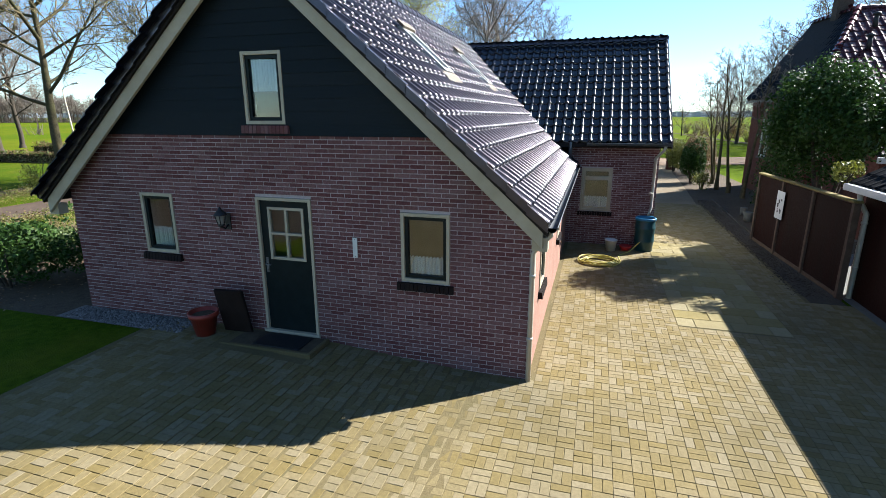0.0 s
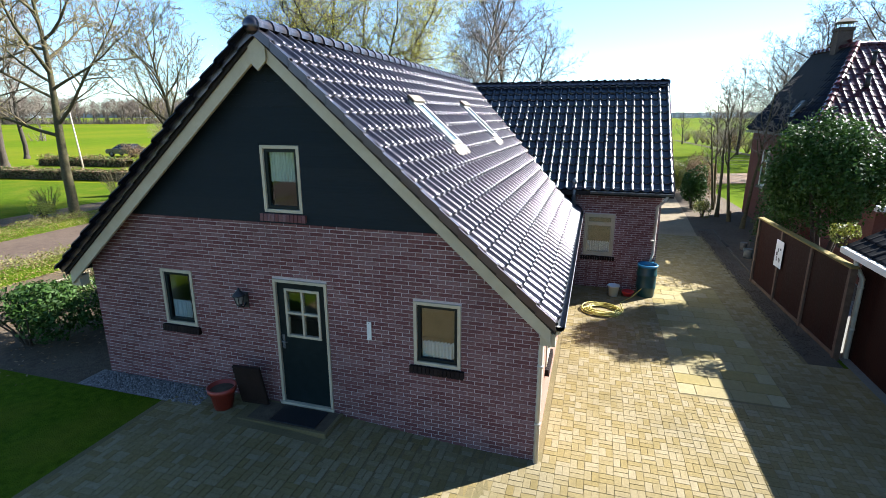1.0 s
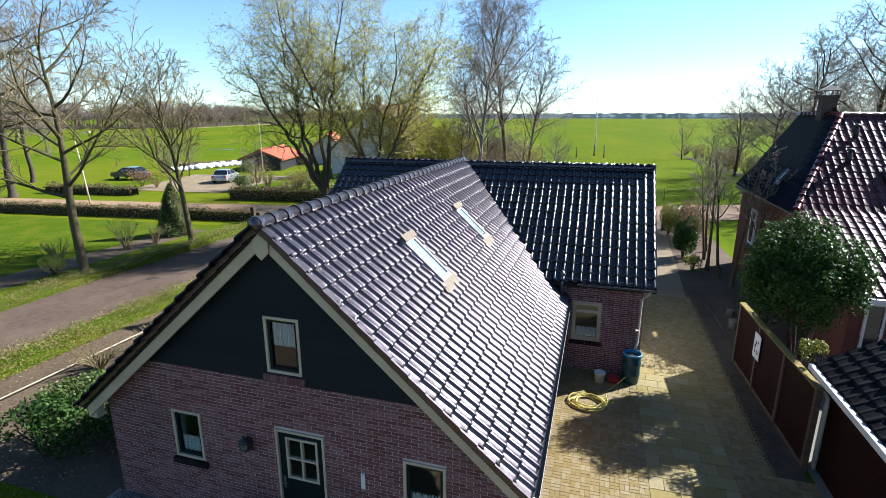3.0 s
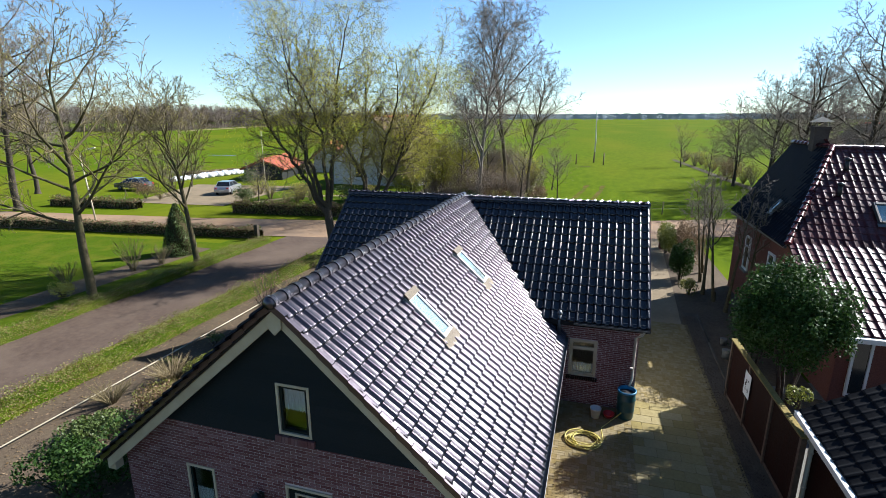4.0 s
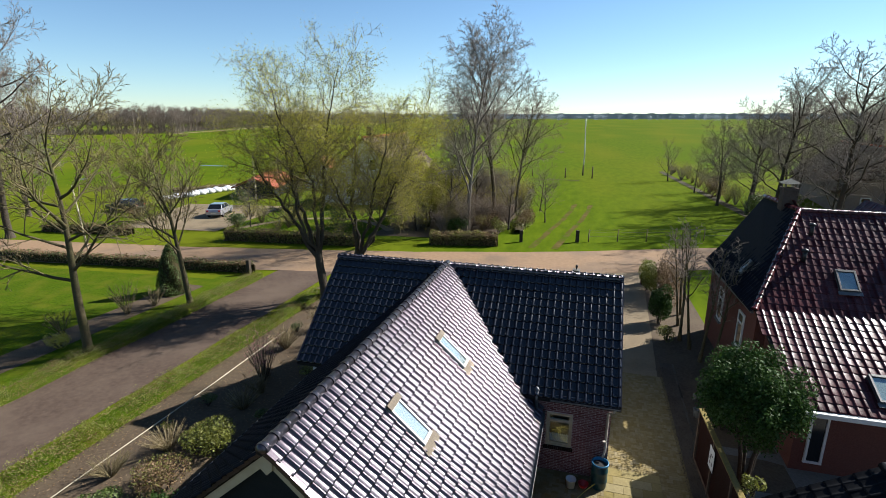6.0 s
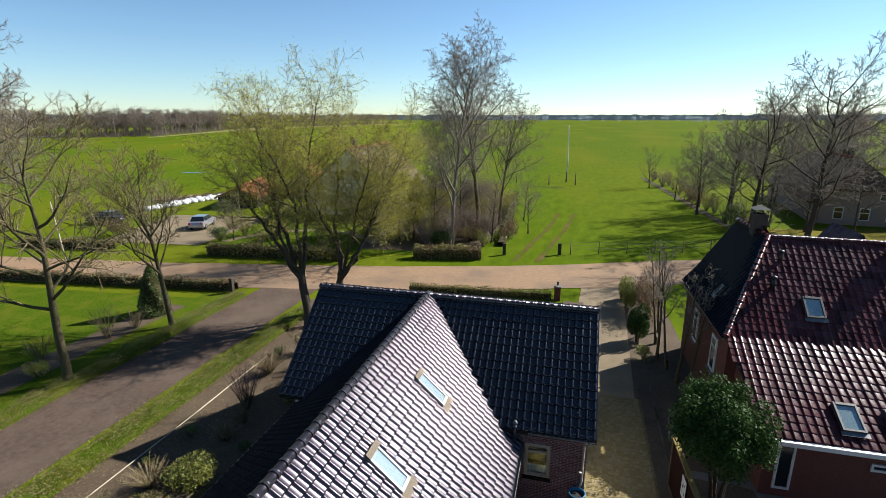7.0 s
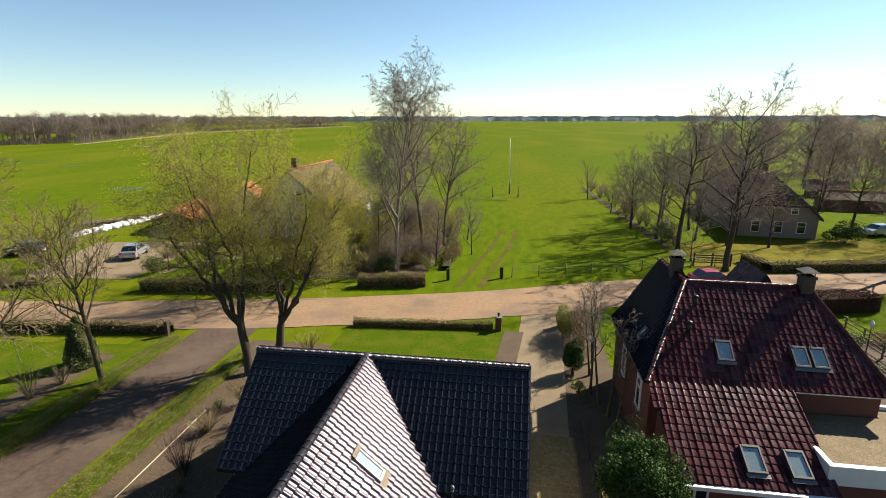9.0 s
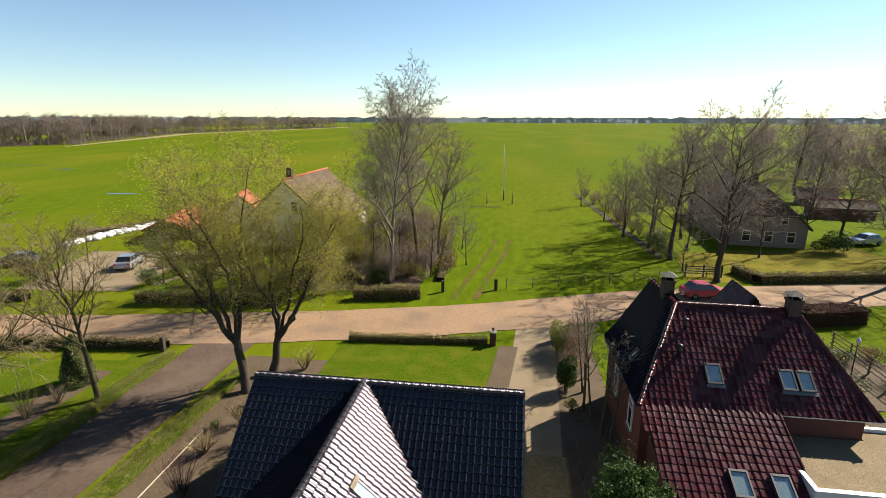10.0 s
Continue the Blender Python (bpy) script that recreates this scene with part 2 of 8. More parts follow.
M["leaf_ever"] = surf("glossy_evergreen_leaves", (0.02, 0.052, 0.01), (0.065, 0.13, 0.022), 5, 0.5, 0, 10, spec=0.06, pieces="island", piece_amount=0.5, trans=0.25)
M["leaf_brown"] = surf("brown_beech_leaves", (0.16, 0.1, 0.05), (0.3, 0.2, 0.1), 5, 0.8, 0, 10, pieces="island", piece_amount=0.45, trans=0.2)
M["leaf_red"] = surf("dark_red_hedge_leaves", (0.075, 0.022, 0.016), (0.15, 0.045, 0.03), 5, 0.8, 0, 10, pieces="island", piece_amount=0.45, trans=0.15)
M["leaf_yellow"] = surf("yellow_flowers", (0.5, 0.42, 0.02), (0.7, 0.6, 0.04), 5, 0.7, 0, 10, pieces="island", piece_amount=0.3, trans=0.2)
M["leaf_pink"] = surf("pink_blossom", (0.42, 0.13, 0.18), (0.6, 0.24, 0.3), 5, 0.7, 0, 10, pieces="island", piece_amount=0.3, trans=0.3)
M["reed"] = surf("dry_grass", (0.26, 0.2, 0.1), (0.38, 0.3, 0.16), 5, 0.9, 0, 10, pieces="island", piece_amount=0.4, trans=0.2)
# dark tone for hedge cores, imitating shade between leaves; ditches use it too
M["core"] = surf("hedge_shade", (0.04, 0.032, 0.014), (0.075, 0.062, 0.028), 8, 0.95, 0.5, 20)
M["fence"] = surf("brown_fence_boards", (0.014, 0.0045, 0.003), (0.028, 0.009, 0.006), 5, 0.75, 0.3, 40, spec=0.07, stretch=(1, 1, 0.15))
M["wood"] = surf("weathered_wood", (0.16, 0.12, 0.08), (0.27, 0.21, 0.14), 7, 0.85, 0.5, 40)
M["fence_post"] = surf("brown_fence_post", (0.09, 0.06, 0.042), (0.15, 0.105, 0.075), 7, 0.85, 0.4, 40)
M["board"] = surf("dark_stained_board", (0.016, 0.01, 0.008), (0.03, 0.019, 0.015), 4, 0.8, 0.3, 40, stretch=(1, 1, 0.2))
M["moss"] = surf("mossy_rail", (0.19, 0.15, 0.045), (0.28, 0.22, 0.08), 12, 0.9, 0.5, 40)
M["black"] = surf("black_plastic", (0.01, 0.01, 0.011), (0.02, 0.02, 0.022), 10, 0.5, 0.1)
M["terracotta"] = surf("red_plastic_pot", (0.26, 0.034, 0.02), (0.34, 0.05, 0.03), 8, 0.45, 0.05)
M["barrel"] = surf("blue_green_barrel", (0.008, 0.05, 0.058), (0.015, 0.072, 0.08), 6, 0.4, 0.1, 30)
M["barrel_rim"] = surf("blue_rim", (0.02, 0.16, 0.3), (0.03, 0.21, 0.38), 6, 0.4, 0.1)
M["hose"] = surf("yellow_hose", (0.5, 0.42, 0.08), (0.62, 0.54, 0.14), 20, 0.5, 0.05)
M["red"] = surf("red_plastic", (0.45, 0.02, 0.02), (0.55, 0.03, 0.03), 8, 0.4, 0.05)
M["thatch"] = surf("brown_thatch", (0.062, 0.04, 0.026), (0.135, 0.09, 0.06), 4, 0.95, 0.8, 30, c3=(0.13, 0.118, 0.08), c3_scale=0.45, c3_amount=0.6, stretch=(1, 1, 0.3))
M["orange_tile"] = surf("orange_tile", (0.3, 0.065, 0.026), (0.42, 0.105, 0.042), 6, 0.85, 0.3, 30, pieces="island", piece_amount=0.25, c3=(0.2, 0.06, 0.03), c3_scale=1.0, c3_amount=0.6)
M["farmbrick"] = surf("grey_brown_brick", (0.25, 0.185, 0.145), (0.37, 0.285, 0.23), 9, 0.9, 0.3, 40)
M["car_silver"] = surf("silver_car_paint", (0.42, 0.44, 0.48), (0.46, 0.48, 0.52), 3, 0.3, 0, 10, metal=0.6, coat=1, coat_rough=0.05)
M["car_red"] = surf("red_car_paint", (0.36, 0.003, 0.04), (0.42, 0.005, 0.05), 3, 0.4, 0, 10, coat=0.5, coat_rough=0.1)
M["car_dark"] = surf("dark_car_paint", (0.03, 0.032, 0.038), (0.04, 0.042, 0.05), 3, 0.3, 0, 10, coat=1, coat_rough=0.05)
M["car_glass"] = surf("tinted_car_glass", (0.01, 0.012, 0.014), (0.016, 0.018, 0.02), 3, 0.08, 0, 10, spec=0.8)
M["rubber"] = surf("tyre_rubber", (0.015, 0.015, 0.015), (0.025, 0.025, 0.025), 20, 0.9, 0.2)
M["plastic_white"] = surf("white_plastic_sheet", (0.72, 0.73, 0.74), (0.82, 0.83, 0.84), 3, 0.4, 0.3, 8)
M["far_wood"] = surf("far_bare_woods", (0.19, 0.15, 0.12), (0.28, 0.232, 0.185), 0.2, 0.95, 0, 10, pieces="island", piece_amount=0.3, trans=0.45)
# distance haze is painted into these trees as a pale blue-grey colour
M["far_haze"] = surf("far_tree_line", (0.36, 0.42, 0.47), (0.44, 0.5, 0.55), 0.02, 0.95, 0, 10, trans=0.6)
M["lamp_glass"] = surf("lantern_glass", (0.3, 0.3, 0.28), (0.36, 0.36, 0.34), 5, 0.15, 0)


# ---------------------------------------------------------------- mesh helpers
class Builder:
    """Gathers vertices and faces for one mesh."""

    def __init__(self):
        self.v, self.f, self.smooth = [], [], []

    def add(self, verts, faces, smooth=False):
        k = len(self.v)
        self.v.extend(tuple(p) for p in verts)
        self.f.extend(tuple(i + k for i in f) for f in faces)
        self.smooth.extend([smooth] * len(faces))

    def box(self, x0, x1, y0, y1, z0, z1, m=None):
        p = [Vector((x, y, z)) for z in (z0, z1) for y in (y0, y1) for x in (x0, x1)]
        if m is not None:
            p = [m @ q for q in p]
        self.add(p, [(0, 2, 3, 1), (4, 5, 7, 6), (0, 1, 5, 4), (2, 6, 7, 3), (0, 4, 6, 2), (1, 3, 7, 5)])

    def prism(self, poly, d):
        """A flat polygon thickened by the vector d."""
        n = len(poly)
        a = [Vector(p) for p in poly]
        b = [p + Vector(d) for p in a]
        self.add(a + b, [tuple(range(n))[::-1], tuple(range(n, 2 * n))] + [(i, (i + 1) % n, n + (i + 1) % n, n + i) for i in range(n)])

    def poly(self, poly):
        self.add(poly, [tuple(range(len(poly)))])

    def tube(self, pts, radii, sides=6, cap=False):
        pts = [Vector(p) for p in pts]
        k, n = len(self.v), len(pts)
        ref = Vector((0.31, 0.17, 0.93))
        for i, p in enumerate(pts):
            d = (pts[min(i + 1, n - 1)] - pts[max(i - 1, 0)])
            a = d.cross(ref)
            if a.length < 1e-6:
                a = d.cross(Vector((1, 0, 0)))
            a.normalize()
            b = d.cross(a).normalized()
            for j in range(sides):
                w = 2 * math.pi * j / sides
                q = p + (a * math.cos(w) + b * math.sin(w)) * radii[i]
                self.v.append((q.x, q.y, q.z))
        for i in range(n - 1):
            for j in range(sides):
                j2 = (j + 1) % sides
                self.f.append((k + i * sides + j, k + i * sides + j2, k + (i + 1) * sides + j2, k + (i + 1) * sides + j))
                self.smooth.append(True)
        if cap:
            self.f.append(tuple(k + j for j in range(sides))[::-1])
            self.f.append(tuple(k + (n - 1) * sides + j for j in range(sides)))
            self.smooth.extend([False, False])

    def lathe(self, profile, centre=(0, 0, 0), sides=20):
        cx, cy, cz = centre
        k = len(self.v)
        for r, z in profile:
            for j in range(sides):
                w = 2 * math.pi * j / sides
                self.v.append((cx + r * math.cos(w), cy + r * math.sin(w), cz + z))
        for i in range(len(profile) - 1):
            for j in range(sides):
                j2 = (j + 1) % sides
                self.f.append((k + i * sides + j, k + i * sides + j2, k + (i + 1) * sides + j2, k + (i + 1) * sides + j))
                self.smooth.append(True)

    def mesh(self, name, material, origin=(0, 0, 0)):
        me = bpy.data.meshes.new(name)
        o = Vector(origin)
        me.from_pydata([(x - o.x, y - o.y, z - o.z) for x, y, z in self.v], [], self.f)
        me.polygons.foreach_set("use_smooth", self.smooth)
        me.materials.append(material)
        me.update()
        return me


def empty(name, place=(0, 0, 0), turn=0.0):
    ob = new(name)
    ob.empty_display_size = 0.2
    ob.matrix_basis = pose(*place, 0, 0, turn)
    return ob


def root_place(ob):
    p = Vector((0, 0, 0))
    while ob:
        p += ob.location
        ob = ob.parent
    return p


def part(name, b, material, parent, label="", local=False, bevel=0.0):
    """One mesh under a thing; the builder's points are world points unless local."""
    o = (0, 0, 0) if local else root_place(parent)
    ob = new(name, b.mesh(name, material, o))
    ob.parent = parent
    if bevel:
        md = ob.modifiers.new("edge", "BEVEL")
        md.width, md.segments, md.limit_method = bevel, 2, "ANGLE"
    return tagged(ob, label)


def thing(name, b, material, label, category, group="", kind="", origin=None, bevel=0.0):
    """A thing of one mesh."""
    o = Vector(origin) if origin is not None else Vector((0, 0, 0))
    ob = new(name, b.mesh(name, material, o))
    ob.location = o
    if bevel:
        md = ob.modifiers.new("edge", "BEVEL")
        md.width, md.segments, md.limit_method = bevel, 2, "ANGLE"
    return tagged(ob, label, category, group, kind)


def clip(poly, a, b, c):
    """Keeps the part of a 2D polygon where a*u + b*v <= c."""
    out = []
    for i, p in enumerate(poly):
        q = poly[(i + 1) % len(poly)]
        dp, dq = a * p[0] + b * p[1] - c, a * q[0] + b * q[1] - c
        if dp <= 0:
            out.append(p)
        if (dp < 0 < dq) or (dq < 0 < dp):
            t = dp / (dp - dq)
            out.append((p[0] + (q[0] - p[0]) * t, p[1] + (q[1] - p[1]) * t))
    return out


def ramp(x, a, b):
    t = min(1.0, max(0.0, (x - a) / (b - a)))
    return t * t * (3 - 2 * t)


def ground_z(x, y):
    """The yard dips towards the driveway."""
    return -0.24 * ramp(x, -4.5, -0.3) * ramp(y, 23, 11) * ramp(x, 30, 9)


def sheet(outline, step=0.0, lift=0.0):
    """A flat piece of ground inside an outline, laid on the land."""
    b = Builder()
    if step:
        xs = [p[0] for p in outline]
        ys = [p[1] for p in outline]
        nx, ny = max(1, int((max(xs) - min(xs)) / step)), max(1, int((max(ys) - min(ys)) / step))
        assert len(outline) == 4
        A, B, C, D = [Vector((p[0], p[1], 0)) for p in outline]
        for j in range(ny + 1):
            for i in range(nx + 1):
                u, v = i / nx, j / ny
                p = A.lerp(B, u).lerp(D.lerp(C, u), v)
                b.v.append((p.x, p.y, ground_z(p.x, p.y) + lift))
        for j in range(ny):
            for i in range(nx):
                k = j * (nx + 1) + i
                b.f.append((k, k + 1, k + nx + 2, k + nx + 1))
                b.smooth.append(True)
    else:
        b.poly([(x, y, ground_z(x, y) + lift) for x, y in outline])
    return b

# ---------------------------------------------------------------- ground
def land():
    b = Builder()
    def cuts(near, far):
        s, out = 0.0, [0.0]
        while s < far:
            s += max(near, s * 0.12)
            out.append(min(s, far))
        return out
    c = cuts(1.5, 3200)
    xs = sorted({-a - 4 for a in c} | {a - 4 for a in c})
    ys = sorted({-a + 4 for a in c} | {a + 4 for a in c})
    for y in ys:
        for x in xs:
            b.v.append((x, y, ground_z(x, y) - 0.03))
    n = len(xs)
    for j in range(len(ys) - 1):
        for i in range(n - 1):
            k = j * n + i
            b.f.append((k, k + 1, k + n + 1, k + n))
            b.smooth.append(True)
    return thing("ground", b, M["field"], "bright green flat grass fields reaching the horizon", "ground", kind="structure")


land()


def strip(points, half, lift, wobble=0.0, seed=1):
    """A ribbon of road along a line of points."""
    rnd = random.Random(seed)
    pts = []
    for (x0, y0), (x1, y1) in zip(points, points[1:]):
        k = max(1, int(math.hypot(x1 - x0, y1 - y0) / 1.5))
        pts += [(x0 + (x1 - x0) * i / k, y0 + (y1 - y0) * i / k) for i in range(k)]
    pts.append(points[-1])
    for _ in range(6):
        pts = [pts[0]] + [((a[0] + 2 * p[0] + c[0]) / 4, (a[1] + 2 * p[1] + c[1]) / 4) for a, p, c in zip(pts, pts[1:], pts[2:])] + [pts[-1]]
    b = Builder()
    for i, p in enumerate(pts):
        a, c = pts[max(i - 1, 0)], pts[min(i + 1, len(pts) - 1)]
        d = Vector((c[0] - a[0], c[1] - a[1], 0)).normalized()
        nrm = Vector((-d.y, d.x, 0))
        for s in (1, -1):
            q = Vector((p[0], p[1], 0)) + nrm * s * (half + rnd.uniform(-wobble, wobble))
            b.v.append((q.x, q.y, ground_z(q.x, q.y) + lift))
        if i:
            k = 2 * i
            b.f.append((k - 2, k - 1, k + 1, k))
            b.smooth.append(True)
    return b


ROAD = [(-400, 18), (-60, 22.5), (-34, 25.8), (-18, 28.8), (-6, 31.6), (3, 34.6), (12, 38.4), (24, 41.8), (45, 46.5), (400, 120)]
thing("road", strip(ROAD, 3.1, 0.012, 0.12), M["road"], "orange-brown clinker road crossing behind the houses", "road", kind="structure")
LANE = [(-19.1, 30), (-18.9, 22), (-18.9, 12), (-19.0, 4), (-19.2, -30)]
thing("lane", strip(LANE, 2.15, 0.008, 0.1, 2), M["lane"], "narrow worn asphalt lane between low hedges", "road", kind="structure")
thing("lawn_garden", sheet([(-48, -30), (-24.2, -30), (-24.2, 22), (-48, 20)], 2.0, 0.0), M["lawn"], "sunny mown garden lawn beside the lane", "lawn", kind="structure")
thing("verge", sheet([(-24.4, -30), (-21.0, -30), (-21.2, 23.5), (-24.4, 23.5)], 2.0, 0.004), M["lawn"], "grass verge strip under the lane trees", "lawn", kind="structure")
thing("bed_lane", sheet([(-25.9, -4), (-24.1, -4), (-23.9, 20.5), (-26.0, 20.5)], 1.5, 0.008), M["soil"], "dark bare soil bed under garden shrubs", "flower bed", kind="structure")
thing("bed_side", sheet([(-16.8, -30), (-6.3, -30), (-8.4, 24), (-16.2, 24)], 1.5, -0.006), M["soil"], "bare soil border along the house side", "flower bed", kind="structure")
thing("lawn_back", sheet([(-10.4, 16.0), (1.3, 16.0), (1.3, 27.6), (-10.4, 27.0)], 1.5, 0.004), M["lawn"], "bright green back lawn behind the house", "lawn", kind="structure")
thing("lawn_front", sheet([(-12.2, -5.2), (-6.2, -5.2), (-6.2, -0.55), (-12.2, -0.55)], 1.0, 0.004), M["lawn"], "front lawn in the shade of the house", "lawn", kind="structure")
thing("driveway_back", sheet([(1.4, 15.5), (5.4, 15.5), (6.4, 33.5), (2.6, 33.5)], 1.0, 0.0), M["roofgravel"], "sandy driveway leading out to the road", "driveway", kind="structure")
thing("bed_drive", sheet([(0.4, 19.5), (1.8, 20.0), (2.6, 28.0), (1.2, 28.0)], 1.0, 0.012), M["soil"], "narrow soil bed edging the driveway", "flower bed", kind="structure")
thing("gravel_fence", sheet([(4.98, 4.6), (5.6, 4.6), (5.55, 17.4), (5.02, 17.4)], 1.0, 0.016), M["gravel"], "dark gravel and leaf litter strip along the fence", "gravel", kind="structure")
thing("bed_neighbour", sheet([(4.5, 9.2), (8.3, 9.2), (7.8, 31), (5.4, 31)], 1.0, 0.004), M["soil"], "shaded soil border along the neighbouring house", "flower bed", kind="structure")
thing("bed_garden", sheet([(17.8, 15.0), (23.5, 15.0), (22.5, 28.5), (18.0, 27.5)], 1.5, 0.006), M["soil"], "dark planted garden bed beside the brick house", "flower bed", kind="structure")
thing("bed_hedge", sheet([(21.5, 22.5), (28.4, 22.5), (27.2, 30.0), (22.0, 33.4)], 1.5, 0.007), M["soil"], "planted soil border behind the flat roof", "flower bed", kind="structure")
thing("farm_garden", sheet([(20, 45.5), (48, 50), (46, 64), (22, 58)], 3.0, 0.004), M["dry_lawn"], "yellow-green lawn before the old farmhouse", "lawn", kind="structure")
thing("garden_across", sheet([(-34, 34.5), (-11, 37.5), (-8, 60), (-40, 56)], 3.0, 0.004), M["lawn"], "lawn garden across the road", "lawn", kind="structure")
thing("bed_birch", sheet([(-19, 37.8), (-7.2, 39.2), (-6.2, 62), (-20, 60)], 3.0, 0.012), M["soil"], "leaf-strewn soil under the birches", "flower bed", kind="structure")
thing("yard_across", sheet([(-46, 34), (-35, 35), (-36, 50), (-50, 48)], 3.0, 0.01), M["roofgravel"], "sandy parking yard across the road", "yard", kind="structure")
thing("yard_neighbour", sheet([(5.7, -14), (24, -14), (24, 12), (5.7, 12)], 2.0, 0.002), M["concrete"], "grey paved yard beside the neighbouring house", "yard", kind="structure")
b = Builder()
b.poly([(-250, 250, 0.03), (-258, 262, 0.03), (-340, 480, 0.03), (-300, 900, 0.03), (-285, 900, 0.03), (-322, 480, 0.03)])
thing("reed_edge", b, M["reed"], "dry pale reed strip at the field edge", "reeds", kind="structure")
b = Builder()
b.poly([(15.0, 108, 0.01), (16.0, 109, 0.01), (20.3, 56, 0.01), (19.2, 54, 0.01)])
thing("ditch", b, M["core"], "dark muddy ditch along the field", "ditch", kind="structure")
b = Builder()
b.poly([(-9.2, 88.0, 0.012), (-0.6, 87.8, 0.012), (-0.5, 88.6, 0.012), (-9.2, 88.9, 0.012)])
thing("ditch_cross", b, M["core"], "short dark ditch crossing the field", "ditch", kind="structure")
for x in (-1.8, 0.2):
    thing("wheel_track", strip([(x - 1.6, 37.4), (x - 0.5, 45), (x + 0.9, 54), (x + 1.4, 62)], 0.27, -0.02, 0.07, 5), M["track"], "worn muddy wheel track in the grass", "track", kind="structure")
thing("garden_path", strip([(-33.6, 37.2), (-33.0, 41.0), (-31.4, 43.4), (-27.2, 45.0), (-23.6, 44.9), (-20.2, 43.3), (-18.0, 40.3)], 0.45, 0.016, 0.08, 8), M["roofgravel"], "pale curved sandy path around the garden lawn", "path", kind="structure")
for x, y, l in ((-83.7, 93.3, 3.4), (-141.8, 139.1, 3.0), (-170.0, 150.8, 9.0)):
    thing("puddle", strip([(x - l, y - 0.4), (x, y), (x + l, y + 0.5)], 0.7, 0.0, 0.3, 3), M["car_glass"], "shallow pale puddle lying in the field", "puddle", kind="structure")
# ground added out of view so the windows reflect sand, not grass
thing("yard_front", sheet([(-13, -45), (5.6, -45), (5.6, -9.6), (-13, -9.6)], 3.0, 0.004), M["roofgravel"], "unseen sandy ground added behind the camera", "yard", kind="structure")

# ---------------------------------------------------------------- the brick house
RX, RZ, SL, SL_L = -3.95, 5.80, 0.91, 0.865   # ridge line, its height and the pitches of the main roof
WY, WZ, WSL = 11.75, 5.66, 0.815         # the same for the cross wing
WALL_R, WALL_L = 0.0, -7.92


def main_z(x):
    return RZ - (SL if x > RX else SL_L) * abs(x - RX)


def wing_z(y):
    return WZ - WSL * abs(y - WY)


house = tagged(empty("house", (-4, 5, 0)), "purple-red brick house with black glazed roof and cream trim", "house")


def wall_sheet(outline, holes, to3, depth, b=None):
    """A wall with rectangular openings: to3 takes (u, v, w) to the world, w going into the wall."""
    b = b or Builder()
    us = sorted({u for p in outline for u in (p[0],)} | {u for h in holes for u in (h[0], h[1])})
    vs = sorted({v for p in outline for v in (p[1],)} | {v for h in holes for v in (h[2], h[3])})
    n = len(outline)
    edges = []
    for i in range(n):
        (u0, v0), (u1, v1) = outline[i], outline[(i + 1) % n]
        edges.append((v1 - v0, u0 - u1, (v1 - v0) * u0 + (u0 - u1) * v0))
    for ua, ub in zip(us, us[1:]):
        for va, vb in zip(vs, vs[1:]):
            cu, cv = (ua + ub) / 2, (va + vb) / 2
            if any(h[0] < cu < h[1] and h[2] < cv < h[3] for h in holes):
                continue
            poly = [(ua, va), (ub, va), (ub, vb), (ua, vb)]
            for e in edges:
                poly = clip(poly, *e)
                if len(poly) < 3:
                    break
            if len(poly) >= 3:
                b.poly([to3(u, v, 0) for u, v in poly])
                b.poly([to3(u, v, depth) for u, v in poly][::-1])
    for u0, u1, v0, v1 in holes:
        ring = [(u0, v0), (u1, v0), (u1, v1), (u0, v1)]
        for i in range(4):
            p, q = ring[i], ring[(i + 1) % 4]
            b.poly([to3(*p, 0), to3(*p, depth), to3(*q, depth), to3(*q, 0)])
    for i in range(n):
        p, q = outline[i], outline[(i + 1) % n]
        b.poly([to3(*p, 0), to3(*q, 0), to3(*q, depth), to3(*p, depth)])
    return b


